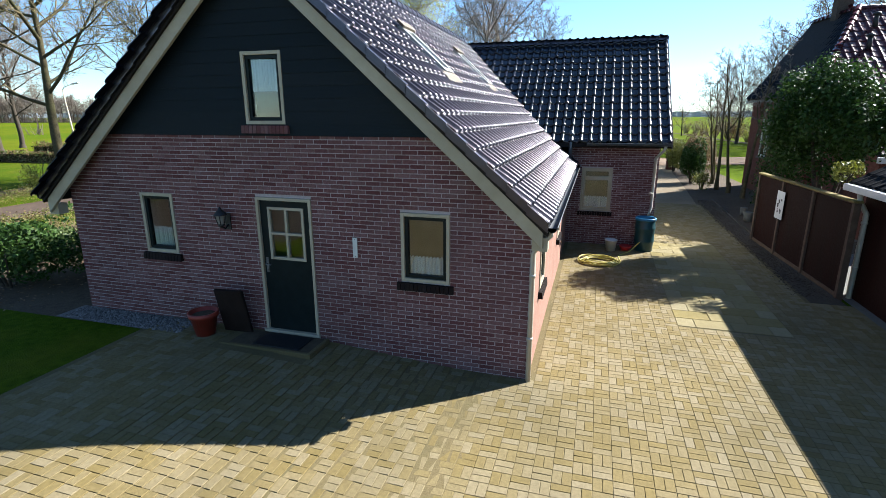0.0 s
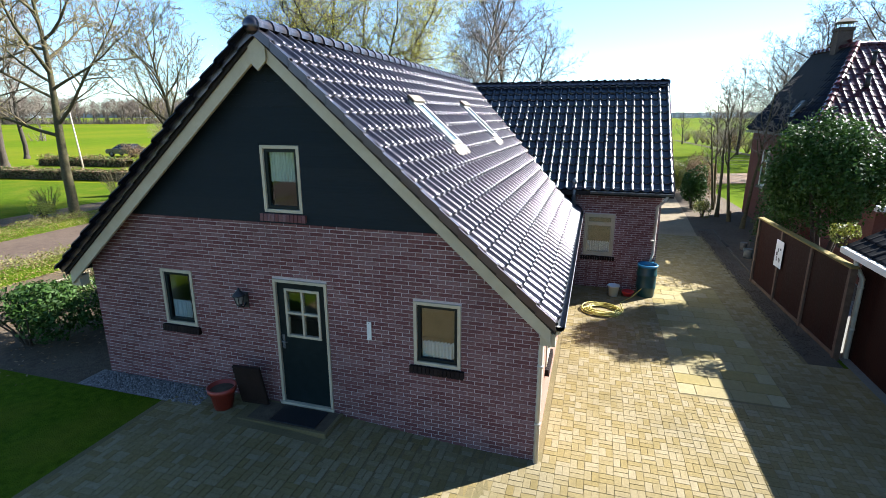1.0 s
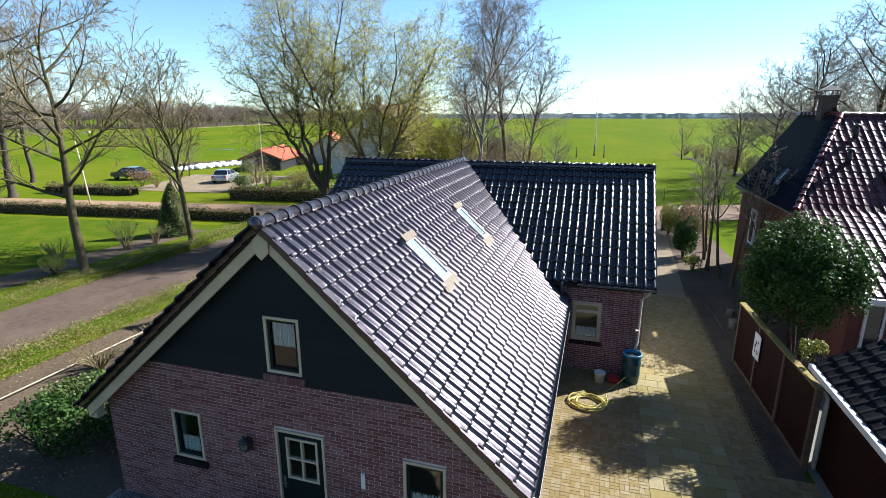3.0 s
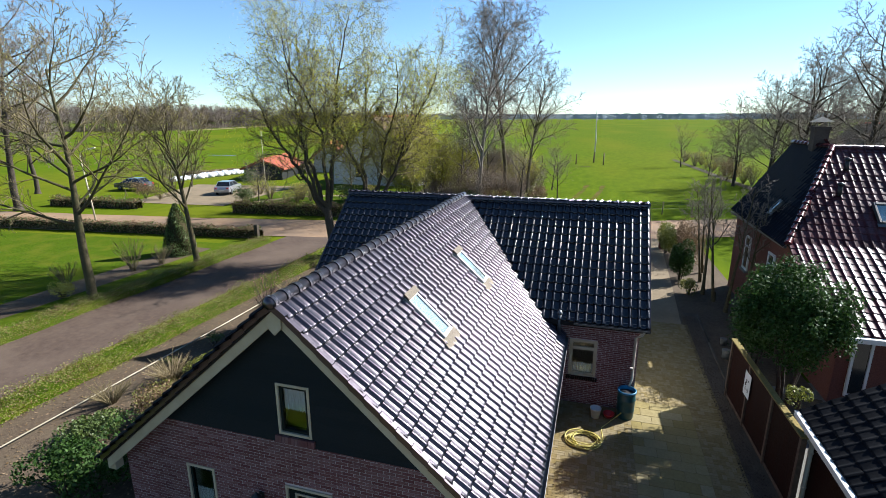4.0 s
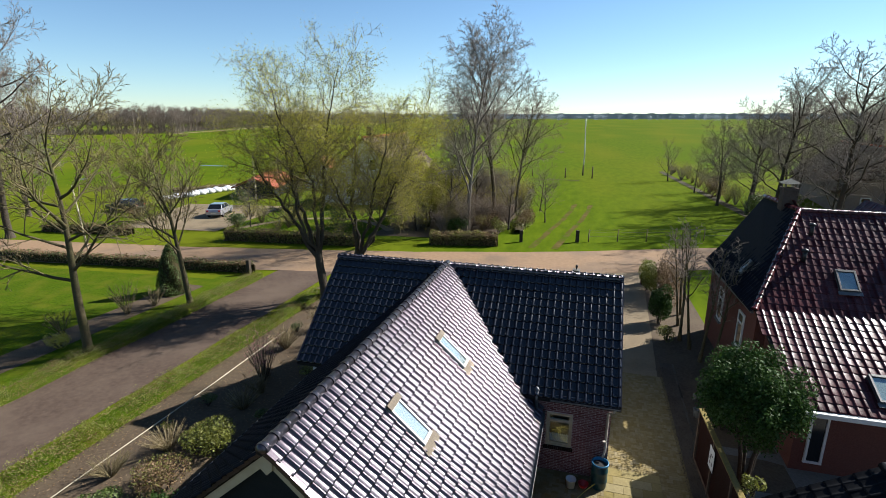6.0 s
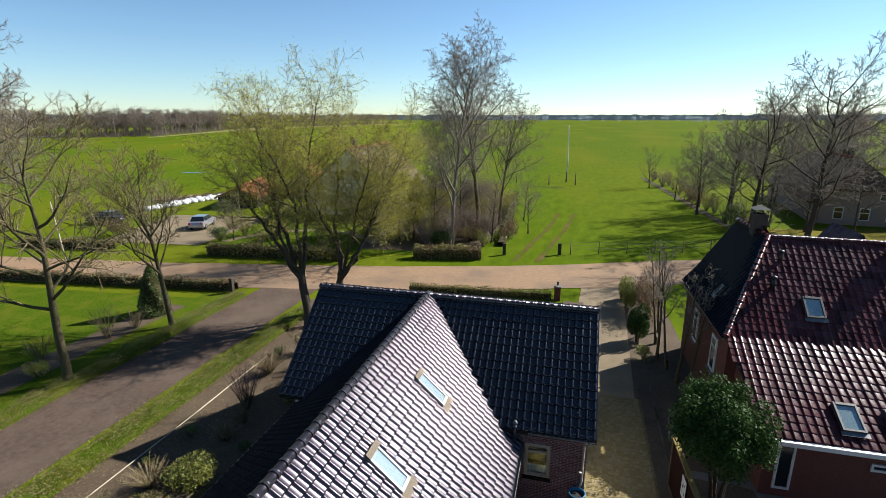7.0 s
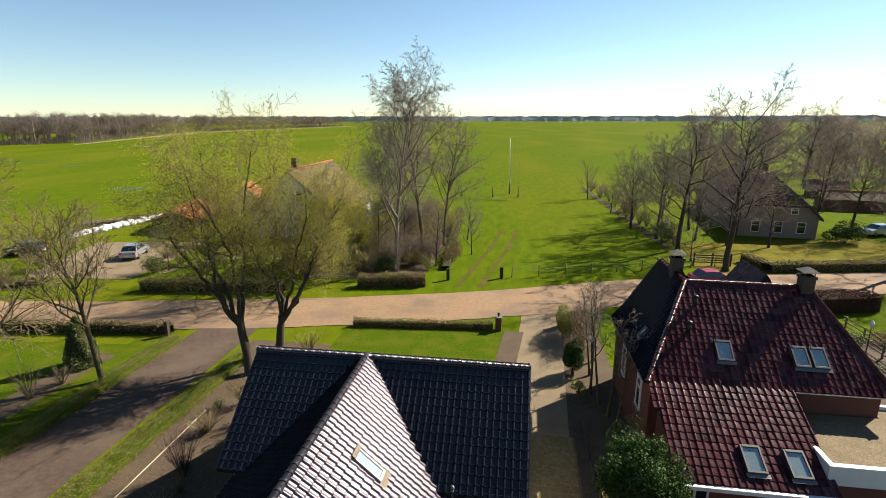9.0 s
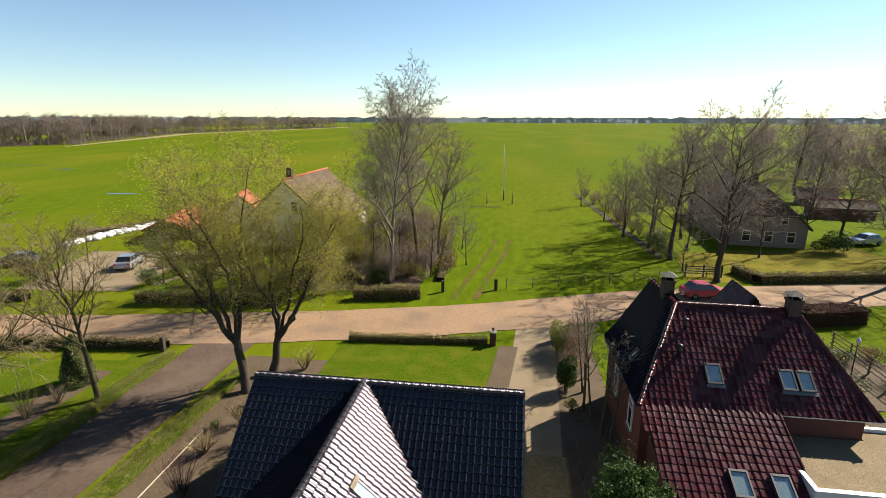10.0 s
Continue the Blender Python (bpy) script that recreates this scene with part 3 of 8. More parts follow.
def bricks(outline, holes, to3, length=0.21, high=0.05, joint=0.0125, proud=0.007, seed=3, pick=None):
    """Running bond inside an outline. Returns the joined bricks and the places of whole bricks picked out."""
    rnd = random.Random(seed)
    b, picked = Builder(), []
    n = len(outline)
    edges = []
    for i in range(n):
        (u0, v0), (u1, v1) = outline[i], outline[(i + 1) % n]
        edges.append((v1 - v0, u0 - u1, (v1 - v0) * u0 + (u0 - u1) * v0))
    lo_u, hi_u = min(p[0] for p in outline), max(p[0] for p in outline)
    lo_v, hi_v = min(p[1] for p in outline), max(p[1] for p in outline)
    row, v = 0, lo_v
    while v < hi_v:
        v1 = min(v + high, hi_v)
        u = lo_u - (length + joint) * (0.5 if row % 2 else 0)
        while u < hi_u:
            spans = [(u, u + length)]
            for h in holes:
                if h[2] - 0.005 < v1 and h[3] + 0.005 > v:
                    cut = []
                    for s in spans:
                        if s[0] < h[0] - 0.006:
                            cut.append((s[0], min(s[1], h[0] - 0.006)))
                        if s[1] > h[1] + 0.006:
                            cut.append((max(s[0], h[1] + 0.006), s[1]))
                    spans = [s for s in cut if s[1] - s[0] > 0.012]
            for s in spans:
                poly = [(s[0], v), (s[1], v), (s[1], v1), (s[0], v1)]
                for e in edges:
                    poly = clip(poly, *e)
                    if len(poly) < 3:
                        break
                if len(poly) < 3:
                    continue
                w = -proud + rnd.uniform(-0.002, 0.002)
                whole = len(poly) == 4 and abs(poly[1][0] - poly[0][0] - length) < 1e-4 and abs(poly[2][1] - poly[1][1] - high) < 1e-4
                if whole and pick and len(picked) < 300 and pick(s[0], v):
                    picked.append((s[0] + length / 2, v + high / 2, w))
                    continue
                front = [Vector(to3(p[0], p[1], w)) for p in poly]
                back = [Vector(to3(p[0], p[1], 0.004)) for p in poly]
                k = len(poly)
                b.add(front + back, [tuple(range(k))] + [(i, k + i, k + (i + 1) % k, (i + 1) % k) for i in range(k)])
            u += length + joint
        v += high + joint
        row += 1
    return b, picked


def front3(u, v, w):
    return (u, w, v)


# openings: x0, x1, z0, z1
H_DOOR = (-4.20, -3.25, 0.02, 2.19)
H_RIGHT = (-1.85, -1.13, 1.07, 2.07)
H_LEFT = (-6.41, -5.76, 1.18, 2.17)
H_TOP = (-4.22, -3.56, 3.25, 4.25)
BRICK_TOP = 3.14


def gable_outline(z0, z1, drop=0.17):
    poly = [(WALL_L, z0), (WALL_R, z0), (WALL_R, z1), (WALL_L, z1)]
    poly = clip(poly, SL, 1.0, RZ - drop + SL * RX)
    poly = clip(poly, -SL_L, 1.0, RZ - drop - SL_L * RX)
    return poly


wall = part("wall", wall_sheet(gable_outline(-0.5, BRICK_TOP), [H_DOOR, H_RIGHT, H_LEFT], front3, 0.28), M["mortar"], house, "brick gable wall with pale mortar joints")
gb, gable_picked = bricks(gable_outline(-0.45, BRICK_TOP - 0.005), [H_DOOR, H_RIGHT, H_LEFT], front3, pick=lambda u, v: -3.2 < u < -0.25 and v > -0.2)
tagged(part("brickwork", gb, M["brick"], wall), kind="stuff")

# upper gable: dark weatherboards on a plain wall
upper = part("upper_wall", wall_sheet(gable_outline(BRICK_TOP, RZ), [H_TOP], lambda u, v, w: (u, w + 0.012, v), 0.25), M["boards"], house, "dark green weatherboarded upper gable")
z = BRICK_TOP - 0.05
while z < RZ - 0.4:
    z1 = z + 0.19
    pieces = [gable_outline(z, min(z1, RZ), 0.19)]
    if z < H_TOP[3] and z1 > H_TOP[2]:
        pieces = [clip(pieces[0], 1, 0, H_TOP[0] - 0.004), clip(pieces[0], -1, 0, -H_TOP[1] - 0.004)]
        if z < H_TOP[2] - 0.02:
            pieces.append(clip(clip(clip(gable_outline(z, min(z1, RZ), 0.19), 1, 0, H_TOP[1]), -1, 0, -H_TOP[0]), 0, 1, H_TOP[2] - 0.004))
        if z1 > H_TOP[3] + 0.02:
            pieces.append(clip(clip(clip(gable_outline(z, min(z1, RZ), 0.19), 1, 0, H_TOP[1]), -1, 0, -H_TOP[0]), 0, -1, -H_TOP[3] - 0.004))
    for poly in pieces:
        if len(poly) >= 3:
            b = Builder()
            front = [Vector((u, -0.022 + 0.010 * (v - z) / 0.19, v)) for u, v in poly]
            back = [Vector((u, 0.006, v)) for u, v in poly]
            k = len(poly)
            b.add(front + back, [tuple(range(k))] + [(i, k + i, k + (i + 1) % k, (i + 1) % k) for i in range(k)])
            part("board", b, M["boards"], upper)
    z = z1 - 0.02

# side walls
RIGHT_HOLES = [(1.05, 1.75, 0.75, 1.6), (4.6, 5.3, 0.75, 1.6)]


def right3(u, v, w):
    return (WALL_R - w, u, v)


# brick side wall in a plain pinkish tone, without single bricks
M["side"] = surf("pinkish_side_wall", (0.3, 0.165, 0.125), (0.4, 0.235, 0.18), 8, 0.9, 0.4, 60, c3=(0.27, 0.16, 0.12), c3_scale=1.2)
part("side_wall", wall_sheet([(0.28, -0.5), (8.4, -0.5), (8.4, main_z(0) - 0.12), (0.28, main_z(0) - 0.12)], RIGHT_HOLES, right3, 0.28), M["side"], house, "sunlit pinkish brick side wall")
b = wall_sheet([(0.28, -0.5), (8.4, -0.5), (8.4, main_z(WALL_L) - 0.12), (0.28, main_z(WALL_L) - 0.12)], [], lambda u, v, w: (WALL_L + w, u, v), 0.28)
part("side_wall", b, M["mortar"], house, "shaded side wall")

# cross wing
WING_F, WING_B, WING_R, WING_L = 8.42, 15.08, 2.36, -8.45
H_WWIN = (0.36, 1.19, 0.74, 1.96)
wtop = wing_z(WING_F) - 0.16
wing = part("wing_wall", wall_sheet([(0.0, -0.5), (WING_R, -0.5), (WING_R, wtop), (0.0, wtop)], [H_WWIN], lambda u, v, w: (u, WING_F + w, v), 0.28), M["mortar"], house, "brick wall of the cross wing")
wb, _ = bricks([(0.0, -0.45), (WING_R, -0.45), (WING_R, wtop - 0.16), (0.0, wtop - 0.16)], [H_WWIN], lambda u, v, w: (u, WING_F + w, v), seed=8)
tagged(part("brickwork", wb, M["brick"], wing), kind="stuff")
b = Builder()
b.box(0.0, WING_R + 0.16, WING_F - 0.3, WING_F + 0.02, wtop - 0.17, wtop - 0.02)
part("soffit", b, M["zinc"], wing, "grey painted eaves board")
b = Builder()
for x in (WING_L, WING_R - 0.28):
    ring = [(x, WING_F + 0.28, -0.5), (x, WING_B, -0.5), (x, WING_B, wing_z(WING_B) - 0.15), (x, WY, WZ - 0.15), (x, WING_F + 0.28, wing_z(WING_F) + 0.1)]
    b.prism(ring, (0.28, 0, 0))
b.box(WING_L, WING_R, WING_B - 0.28, WING_B - 0.003, -0.5, wing_z(WING_B) - 0.16)
b.box(WING_L + 0.28, WALL_L + 0.28, WING_F, WING_F + 0.28, -0.5, wtop)
part("wing_end_wall", b, M["render"], house, "pale end walls of the cross wing")


# roof tiles: an S-shaped pantile
def tile_template(w, l, lip, low=False):
    """A pan and a rounded roll along one side, with an eased nose that laps over the tile below; the low kind has a hollow pan and a flat roll."""
    prof = [(0.0, 0.006), (0.16, -0.006), (0.45, -0.008), (0.6, 0.0), (0.655, 0.03), (0.74, 0.047), (0.87, 0.042), (1.0, 0.006)]
    if low:
        prof = [(0.0, 0.013), (0.2, 0.004), (0.45, -0.004), (0.62, -0.006), (0.7, 0.012), (0.78, 0.026), (0.88, 0.025), (1.0, 0.013)]
    rows = ((0.0, 0.006), (0.006, lip), (0.05, lip + 0.002), (l * 1.04, 0.012))
    n = len(prof)
    verts = [(u * w, v, h + lift) for v, lift in rows for u, h in prof]
    faces = [(r * n + i, r * n + i + 1, (r + 1) * n + i + 1, (r + 1) * n + i) for r in range(len(rows) - 1) for i in range(n - 1)]
    return np.array(verts), faces, [True] * len(faces)


def roof_face(origin, along, up, width, length, keep, tw=0.25, tl=0.327, seed=1, pick=None, lip=0.05, low=False):
    """Tiles on a plane: along the eaves and up the slope. Returns the joined tiles, the picked ones and the frame of the plane."""
    along, up = Vector(along).normalized(), Vector(up).normalized()
    nrm = along.cross(up)
    if nrm.z < 0:
        nrm = -nrm
    nu, nv = int(round(width / tw)), int(round(length / tl))
    tw, tl = width / nu, length / nv
    tv, tf, ts = tile_template(tw, tl, lip, low)
    basis = np.array([along, up, nrm])
    rnd = random.Random(seed)
    b, picked = Builder(), []
    o = np.array(origin)
    for j in range(nv):
        for i in range(nu):
            c = Vector(origin) + along * (i + 0.5) * tw + up * (j + 0.5) * tl
            if not keep(c):
                continue
            p = o + np.array(along) * (i * tw + rnd.uniform(-0.003, 0.003)) + np.array(up) * (j * tl + rnd.uniform(-0.004, 0.004)) + np.array(nrm) * rnd.uniform(-0.003, 0.003)
            if pick and len(picked) < 300 and pick(c):
                picked.append(p)
                continue
            q = tv.copy()
            q[:, 2] += q[:, 0] * rnd.uniform(-0.03, 0.03) + (tl - q[:, 1]) * rnd.uniform(-0.02, 0.02)
            b.add((q @ basis + p).tolist(), tf)
            b.smooth[-len(tf):] = ts
    return b, picked, (tv, tf, ts, along, up, nrm)


def slab(corners, thick, drop):
    """A roof deck under the tiles."""
    b = Builder()
    b.prism([Vector(c) - Vector((0, 0, drop)) for c in corners], (0, 0, -thick))
    return b


EAVE_R, EAVE_L, VERGE = 0.20, -8.26, -0.26
WV_R, WV_L, WEAVE = 2.58, -8.70, 8.06
roof = part("roof", slab([(RX, VERGE, RZ), (EAVE_R, VERGE, main_z(EAVE_R)), (EAVE_R, 8.4, main_z(EAVE_R)), (RX, 12.0, RZ)], 0.1, 0.02), M["deck"], house, "black glazed pantile roof")
part("roof_deck", slab([(RX, VERGE, RZ), (RX, 12.0, RZ), (EAVE_L, 8.4, main_z(EAVE_L)), (EAVE_L, VERGE, main_z(EAVE_L))], 0.1, 0.02), M["deck"], roof)
part("roof_deck", slab([(WV_L, WY, WZ), (WV_L, WEAVE, wing_z(WEAVE)), (WV_R, WEAVE, wing_z(WEAVE)), (WV_R, WY, WZ)], 0.1, 0.02), M["deck"], roof)
part("roof_deck", slab([(WV_L, WY, WZ), (WV_R, WY, WZ), (WV_R, 15.5, wing_z(15.5)), (WV_L, 15.5, wing_z(15.5))], 0.1, 0.02), M["deck"], roof)

SKYLIGHTS = [(2.74, 3.28), (6.52, 7.04)]           # y from, to
SKX0, SKX1 = -2.94, -2.06


def keep_main(c):
    if wing_z(c.y) > c.z + 0.02 and c.y < WY + 0.2 and (c.y > WEAVE and c.z > 2.6):
        return False
    if c.y > WING_F and c.z < wing_z(c.y):
        return False
    if c.x > RX and SKX0 < c.x < SKX1 and any(a - 0.04 < c.y < e + 0.04 for a, e in SKYLIGHTS):
        return False
    return c.y < WY + 0.1


def keep_wing(c):
    return not (main_z(c.x) > c.z + 0.02 and c.y < WY)


sl = math.hypot(1, SL)
right_b, tile_picked, tile_frame = roof_face((EAVE_R, VERGE, main_z(EAVE_R)), (0, 1, 0), (-1, 0, SL), 12.2, (EAVE_R - RX) * sl - 0.06, keep_main, seed=1,
                                             pick=lambda c: 0.0 < c.y < 4.5 and c.z < 4.3)
tagged(part("roof_tiles", right_b, M["tile"], roof), kind="stuff")
# left slope: shade comes from the darker tile colour
left_b, _, _ = roof_face((EAVE_L, 11.78, main_z(EAVE_L)), (0, -1, 0), (1, 0, SL_L), 12.2, (RX - EAVE_L) * math.hypot(1, SL_L) - 0.06, keep_main, seed=2)
tagged(part("roof_tiles", left_b, M["shade_slope_tile"], roof), kind="stuff")
wf_b, _, _ = roof_face((WV_L, WEAVE, wing_z(WEAVE)), (1, 0, 0), (0, 1, WSL), WV_R - WV_L, (WY - WEAVE) * sl - 0.06, keep_wing, seed=3)
tagged(part("roof_tiles", wf_b, M["wing_tile"], roof), kind="stuff")
wk_b, _, _ = roof_face((WV_R, 15.5, wing_z(15.5)), (-1, 0, 0), (0, -1, WSL), WV_R - WV_L, (15.5 - WY) * sl - 0.06, lambda c: True, seed=4)
tagged(part("roof_tiles", wk_b, M["wing_tile"], roof), kind="stuff")


def ridge_caps(p0, p1, mat, parent, step=0.34, r=0.115, flat=False):
    """Half-round ridge caps, each lapping over the next."""
    p0, p1 = Vector(p0), Vector(p1)
    d = p1 - p0
    n = max(1, int(round(d.length / step)))
    d.normalize()
    side = d.cross(Vector((0, 0, 1))).normalized()
    up = side.cross(d)
    seg = (p1 - p0).length / n
    b = Builder()
    for s0, s1, ra, rb in ((-0.02, 0.06, r + 0.018, r + 0.018), (0.06, seg + 0.02, r + 0.002, r - 0.006)):
        k = len(b.v)
        for s, rr in ((s0, ra), (s1, rb)):
            for q in range(9):
                w = math.pi * (q / 8) * 1.1 - 0.05 * math.pi
                pt = d * s + side * math.cos(w) * rr + up * (math.sin(w) * rr - 0.02)
                b.v.append((pt.x, pt.y, pt.z))
        for q in range(8):
            b.f.append((k + q, k + q + 1, k + 10 + q, k + 9 + q))
            b.smooth.append(True)
        b.f.append(tuple(k + q for q in range(9)))
        b.smooth.append(False)
    me = b.mesh("ridge_cap", mat)
    for i in range(n):
        ob = new("ridge_cap", me)
        ob.parent = parent
        ob.location = p0 + d * seg * i - root_place(parent)


ridge_caps((RX, VERGE - 0.04, RZ + 0.03), (RX, WY - 0.1, RZ + 0.03), M["tile_piece"], roof)
ridge_caps((WV_L - 0.02, WY, WZ + 0.03), (WV_R + 0.02, WY, WZ + 0.03), M["tile_piece"], roof)
b = Builder()
b.lathe([(0.0, 0.0), (0.08, 0.01), (0.115, 0.06), (0.115, 0.10)], (0, 0, 0), 16)
b.v = [(RX + x, VERGE - 0.14 + z2 + 0.02, RZ + 0.02 + y) for x, y, z2 in b.v]
part("ridge_end_cap", b, M["tile"], roof, "round black end cap of the ridge")

# verge tiles: a dark stepped edge above the barge boards
for sgn, xe in ((1, EAVE_R), (-1, EAVE_L)):
    b = Builder()
    n = 16
    for i in range(n):
        x0, x1 = xe + (RX - xe) * i / n, xe + (RX - xe) * (i + 1.03) / n
        z0, z1 = main_z(x0) + 0.045, main_z(x1) + 0.02 if i < n - 1 else RZ
        b.prism([(x0, VERGE - 0.05, z0 + 0.03), (x1, VERGE - 0.05, z1 + 0.03), (x1, VERGE - 0.05, z1 - 0.1), (x0, VERGE - 0.05, z0 - 0.1)], (0, 0.09, 0))
    tagged(part("verge_tiles", b, M["tile"], roof), kind="stuff")
for x in (WV_R - 0.03, WV_L - 0.03):
    for ye in (WEAVE, 15.5):
        b = Builder()
        b.prism([(x, ye, wing_z(ye) + 0.07), (x, WY, WZ + 0.06), (x, WY, WZ - 0.12), (x, ye, wing_z(ye) - 0.12)], (0.06, 0, 0))
        part("verge_tiles", b, M["tile"], roof)

# cream barge boards and the pointed board at the peak
BY = -0.22
for xe in (EAVE_R - 0.06, EAVE_L + 0.06):
    b = Builder()
    zt = lambda x: main_z(x) - 0.085
    b.prism([(xe, BY, zt(xe)), (RX, BY, zt(RX)), (RX, BY, zt(RX) - 0.26), (xe, BY, zt(xe) - 0.26)], (0, 0.05, 0))
    part("barge_board", b, M["cream"], house, "cream painted barge board", bevel=0.006)
    b = Builder()
    b.prism([(xe, BY + 0.05, zt(xe) - 0.02), (RX, BY + 0.05, zt(RX) - 0.02), (RX, BY + 0.05, zt(RX) - 0.06), (xe, BY + 0.05, zt(xe) - 0.06)], (0, 0.19, 0))
    part("soffit", b, M["deck"], house)
b = Builder()
b.prism([(RX - 0.135, BY - 0.035, RZ - 0.19), (RX, BY - 0.035, RZ - 0.07), (RX + 0.135, BY - 0.035, RZ - 0.19), (RX + 0.135, BY - 0.035, RZ - 0.42), (RX, BY - 0.035, RZ - 0.55), (RX - 0.135, BY - 0.035, RZ - 0.42)], (0, 0.033, 0))
part("peak_board", b, M["cream"], house, "pointed cream board at the gable peak", bevel=0.006)
for xe in (EAVE_R, EAVE_L):
    b = Builder()
    s = 1 if xe > RX else -1
    b.box(xe - 0.2 * s if s > 0 else xe, xe if s > 0 else xe + 0.2, BY + 0.05, BY + 0.22, main_z(xe) - 0.33, main_z(xe) - 0.15)
    part("eaves_box", b, M["cream"], house, "cream boxed eaves end")


def gutter(p0, p1, out, mat, parent, r=0.065):
    """A half-round gutter between two points; out points away from the wall."""
    p0, p1, out = Vector(p0), Vector(p1), Vector(out)
    b = Builder()
    for rr in (r, r - 0.006):
        k = len(b.v)
        for p in (p0, p1):
            for q in range(9):
                w = math.pi * q / 8
                pt = p + out * (math.cos(w) * rr) - Vector((0, 0, math.sin(w) * rr))
                b.v.append((pt.x, pt.y, pt.z))
        for q in range(8):
            b.f.append((k + q, k + q + 1, k + 10 + q, k + 9 + q))
            b.smooth.append(True)
        for e in (0, 9):
            b.f.append(tuple(k + e + q for q in range(9)))
            b.smooth.append(False)
    for s in (-r, r):
        b.tube([p0 + out * s, p1 + out * s], [0.008, 0.008], 5)
    return part("gutter", b, mat, parent, "zinc half-round gutter")


gutter((EAVE_R + 0.05, VERGE, main_z(EAVE_R) - 0.0), (EAVE_R + 0.05, 8.3, main_z(EAVE_R)), (1, 0, 0), M["zinc"], house)
gutter((EAVE_L - 0.05, VERGE, main_z(EAVE_L) - 0.0), (EAVE_L - 0.05, 8.3, main_z(EAVE_L)), (1, 0, 0), M["zinc"], house)
gutter((0.45, WEAVE - 0.05, wing_z(WEAVE)), (WV_R, WEAVE - 0.05, wing_z(WEAVE)), (0, 1, 0), M["zinc"], house)
b = Builder()
b.box(EAVE_R - 0.2, EAVE_R - 0.02, -0.0, 8.35, main_z(EAVE_R) - 0.2, main_z(EAVE_R) - 0.1)
part("soffit", b, M["cream"], house, "cream eaves soffit")


def downpipe(pts, mat, parent, r=0.04):
    b = Builder()
    b.tube(pts, [r] * len(pts), 10, True)
    for z in (0.4, 1.3):
        x, y, _ = pts[-1]
        b.tube([(x, y, z), (x, y, z + 0.04)], [r + 0.008] * 2, 10, True)
    return part("downpipe", b, mat, parent, "cream plastic downpipe")


ze = main_z(EAVE_R)
downpipe([(EAVE_R + 0.04, -0.14, ze - 0.05), (EAVE_R + 0.03, -0.13, ze - 0.12), (0.06, -0.05, ze - 0.3), (0.012, -0.034, ze - 0.4), (0.012, -0.034, -0.4)], M["pipe"], house, 0.036)
downpipe([(2.45, 8.05, wing_z(WEAVE) - 0.05), (2.4, 8.12, wing_z(WEAVE) - 0.2), (2.26, 8.34, wing_z(WEAVE) - 0.4), (2.26, 8.34, 0.9), (2.2, 8.2, 0.72)], M["pipe"], house)
b = Builder()
b.tube([(0.02, 8.1, 2.2), (0.02, 8.1, 2.86)], [0.055, 0.055], 10, True)
b.tube([(0.02, 8.1, 2.86), (0.02, 8.1, 2.9), (0.02, 8.1, 2.98)], [0.085, 0.085, 0.03], 10, True)
part("vent_pipe", b, M["zinc"], house, "grey metal roof vent pipe")


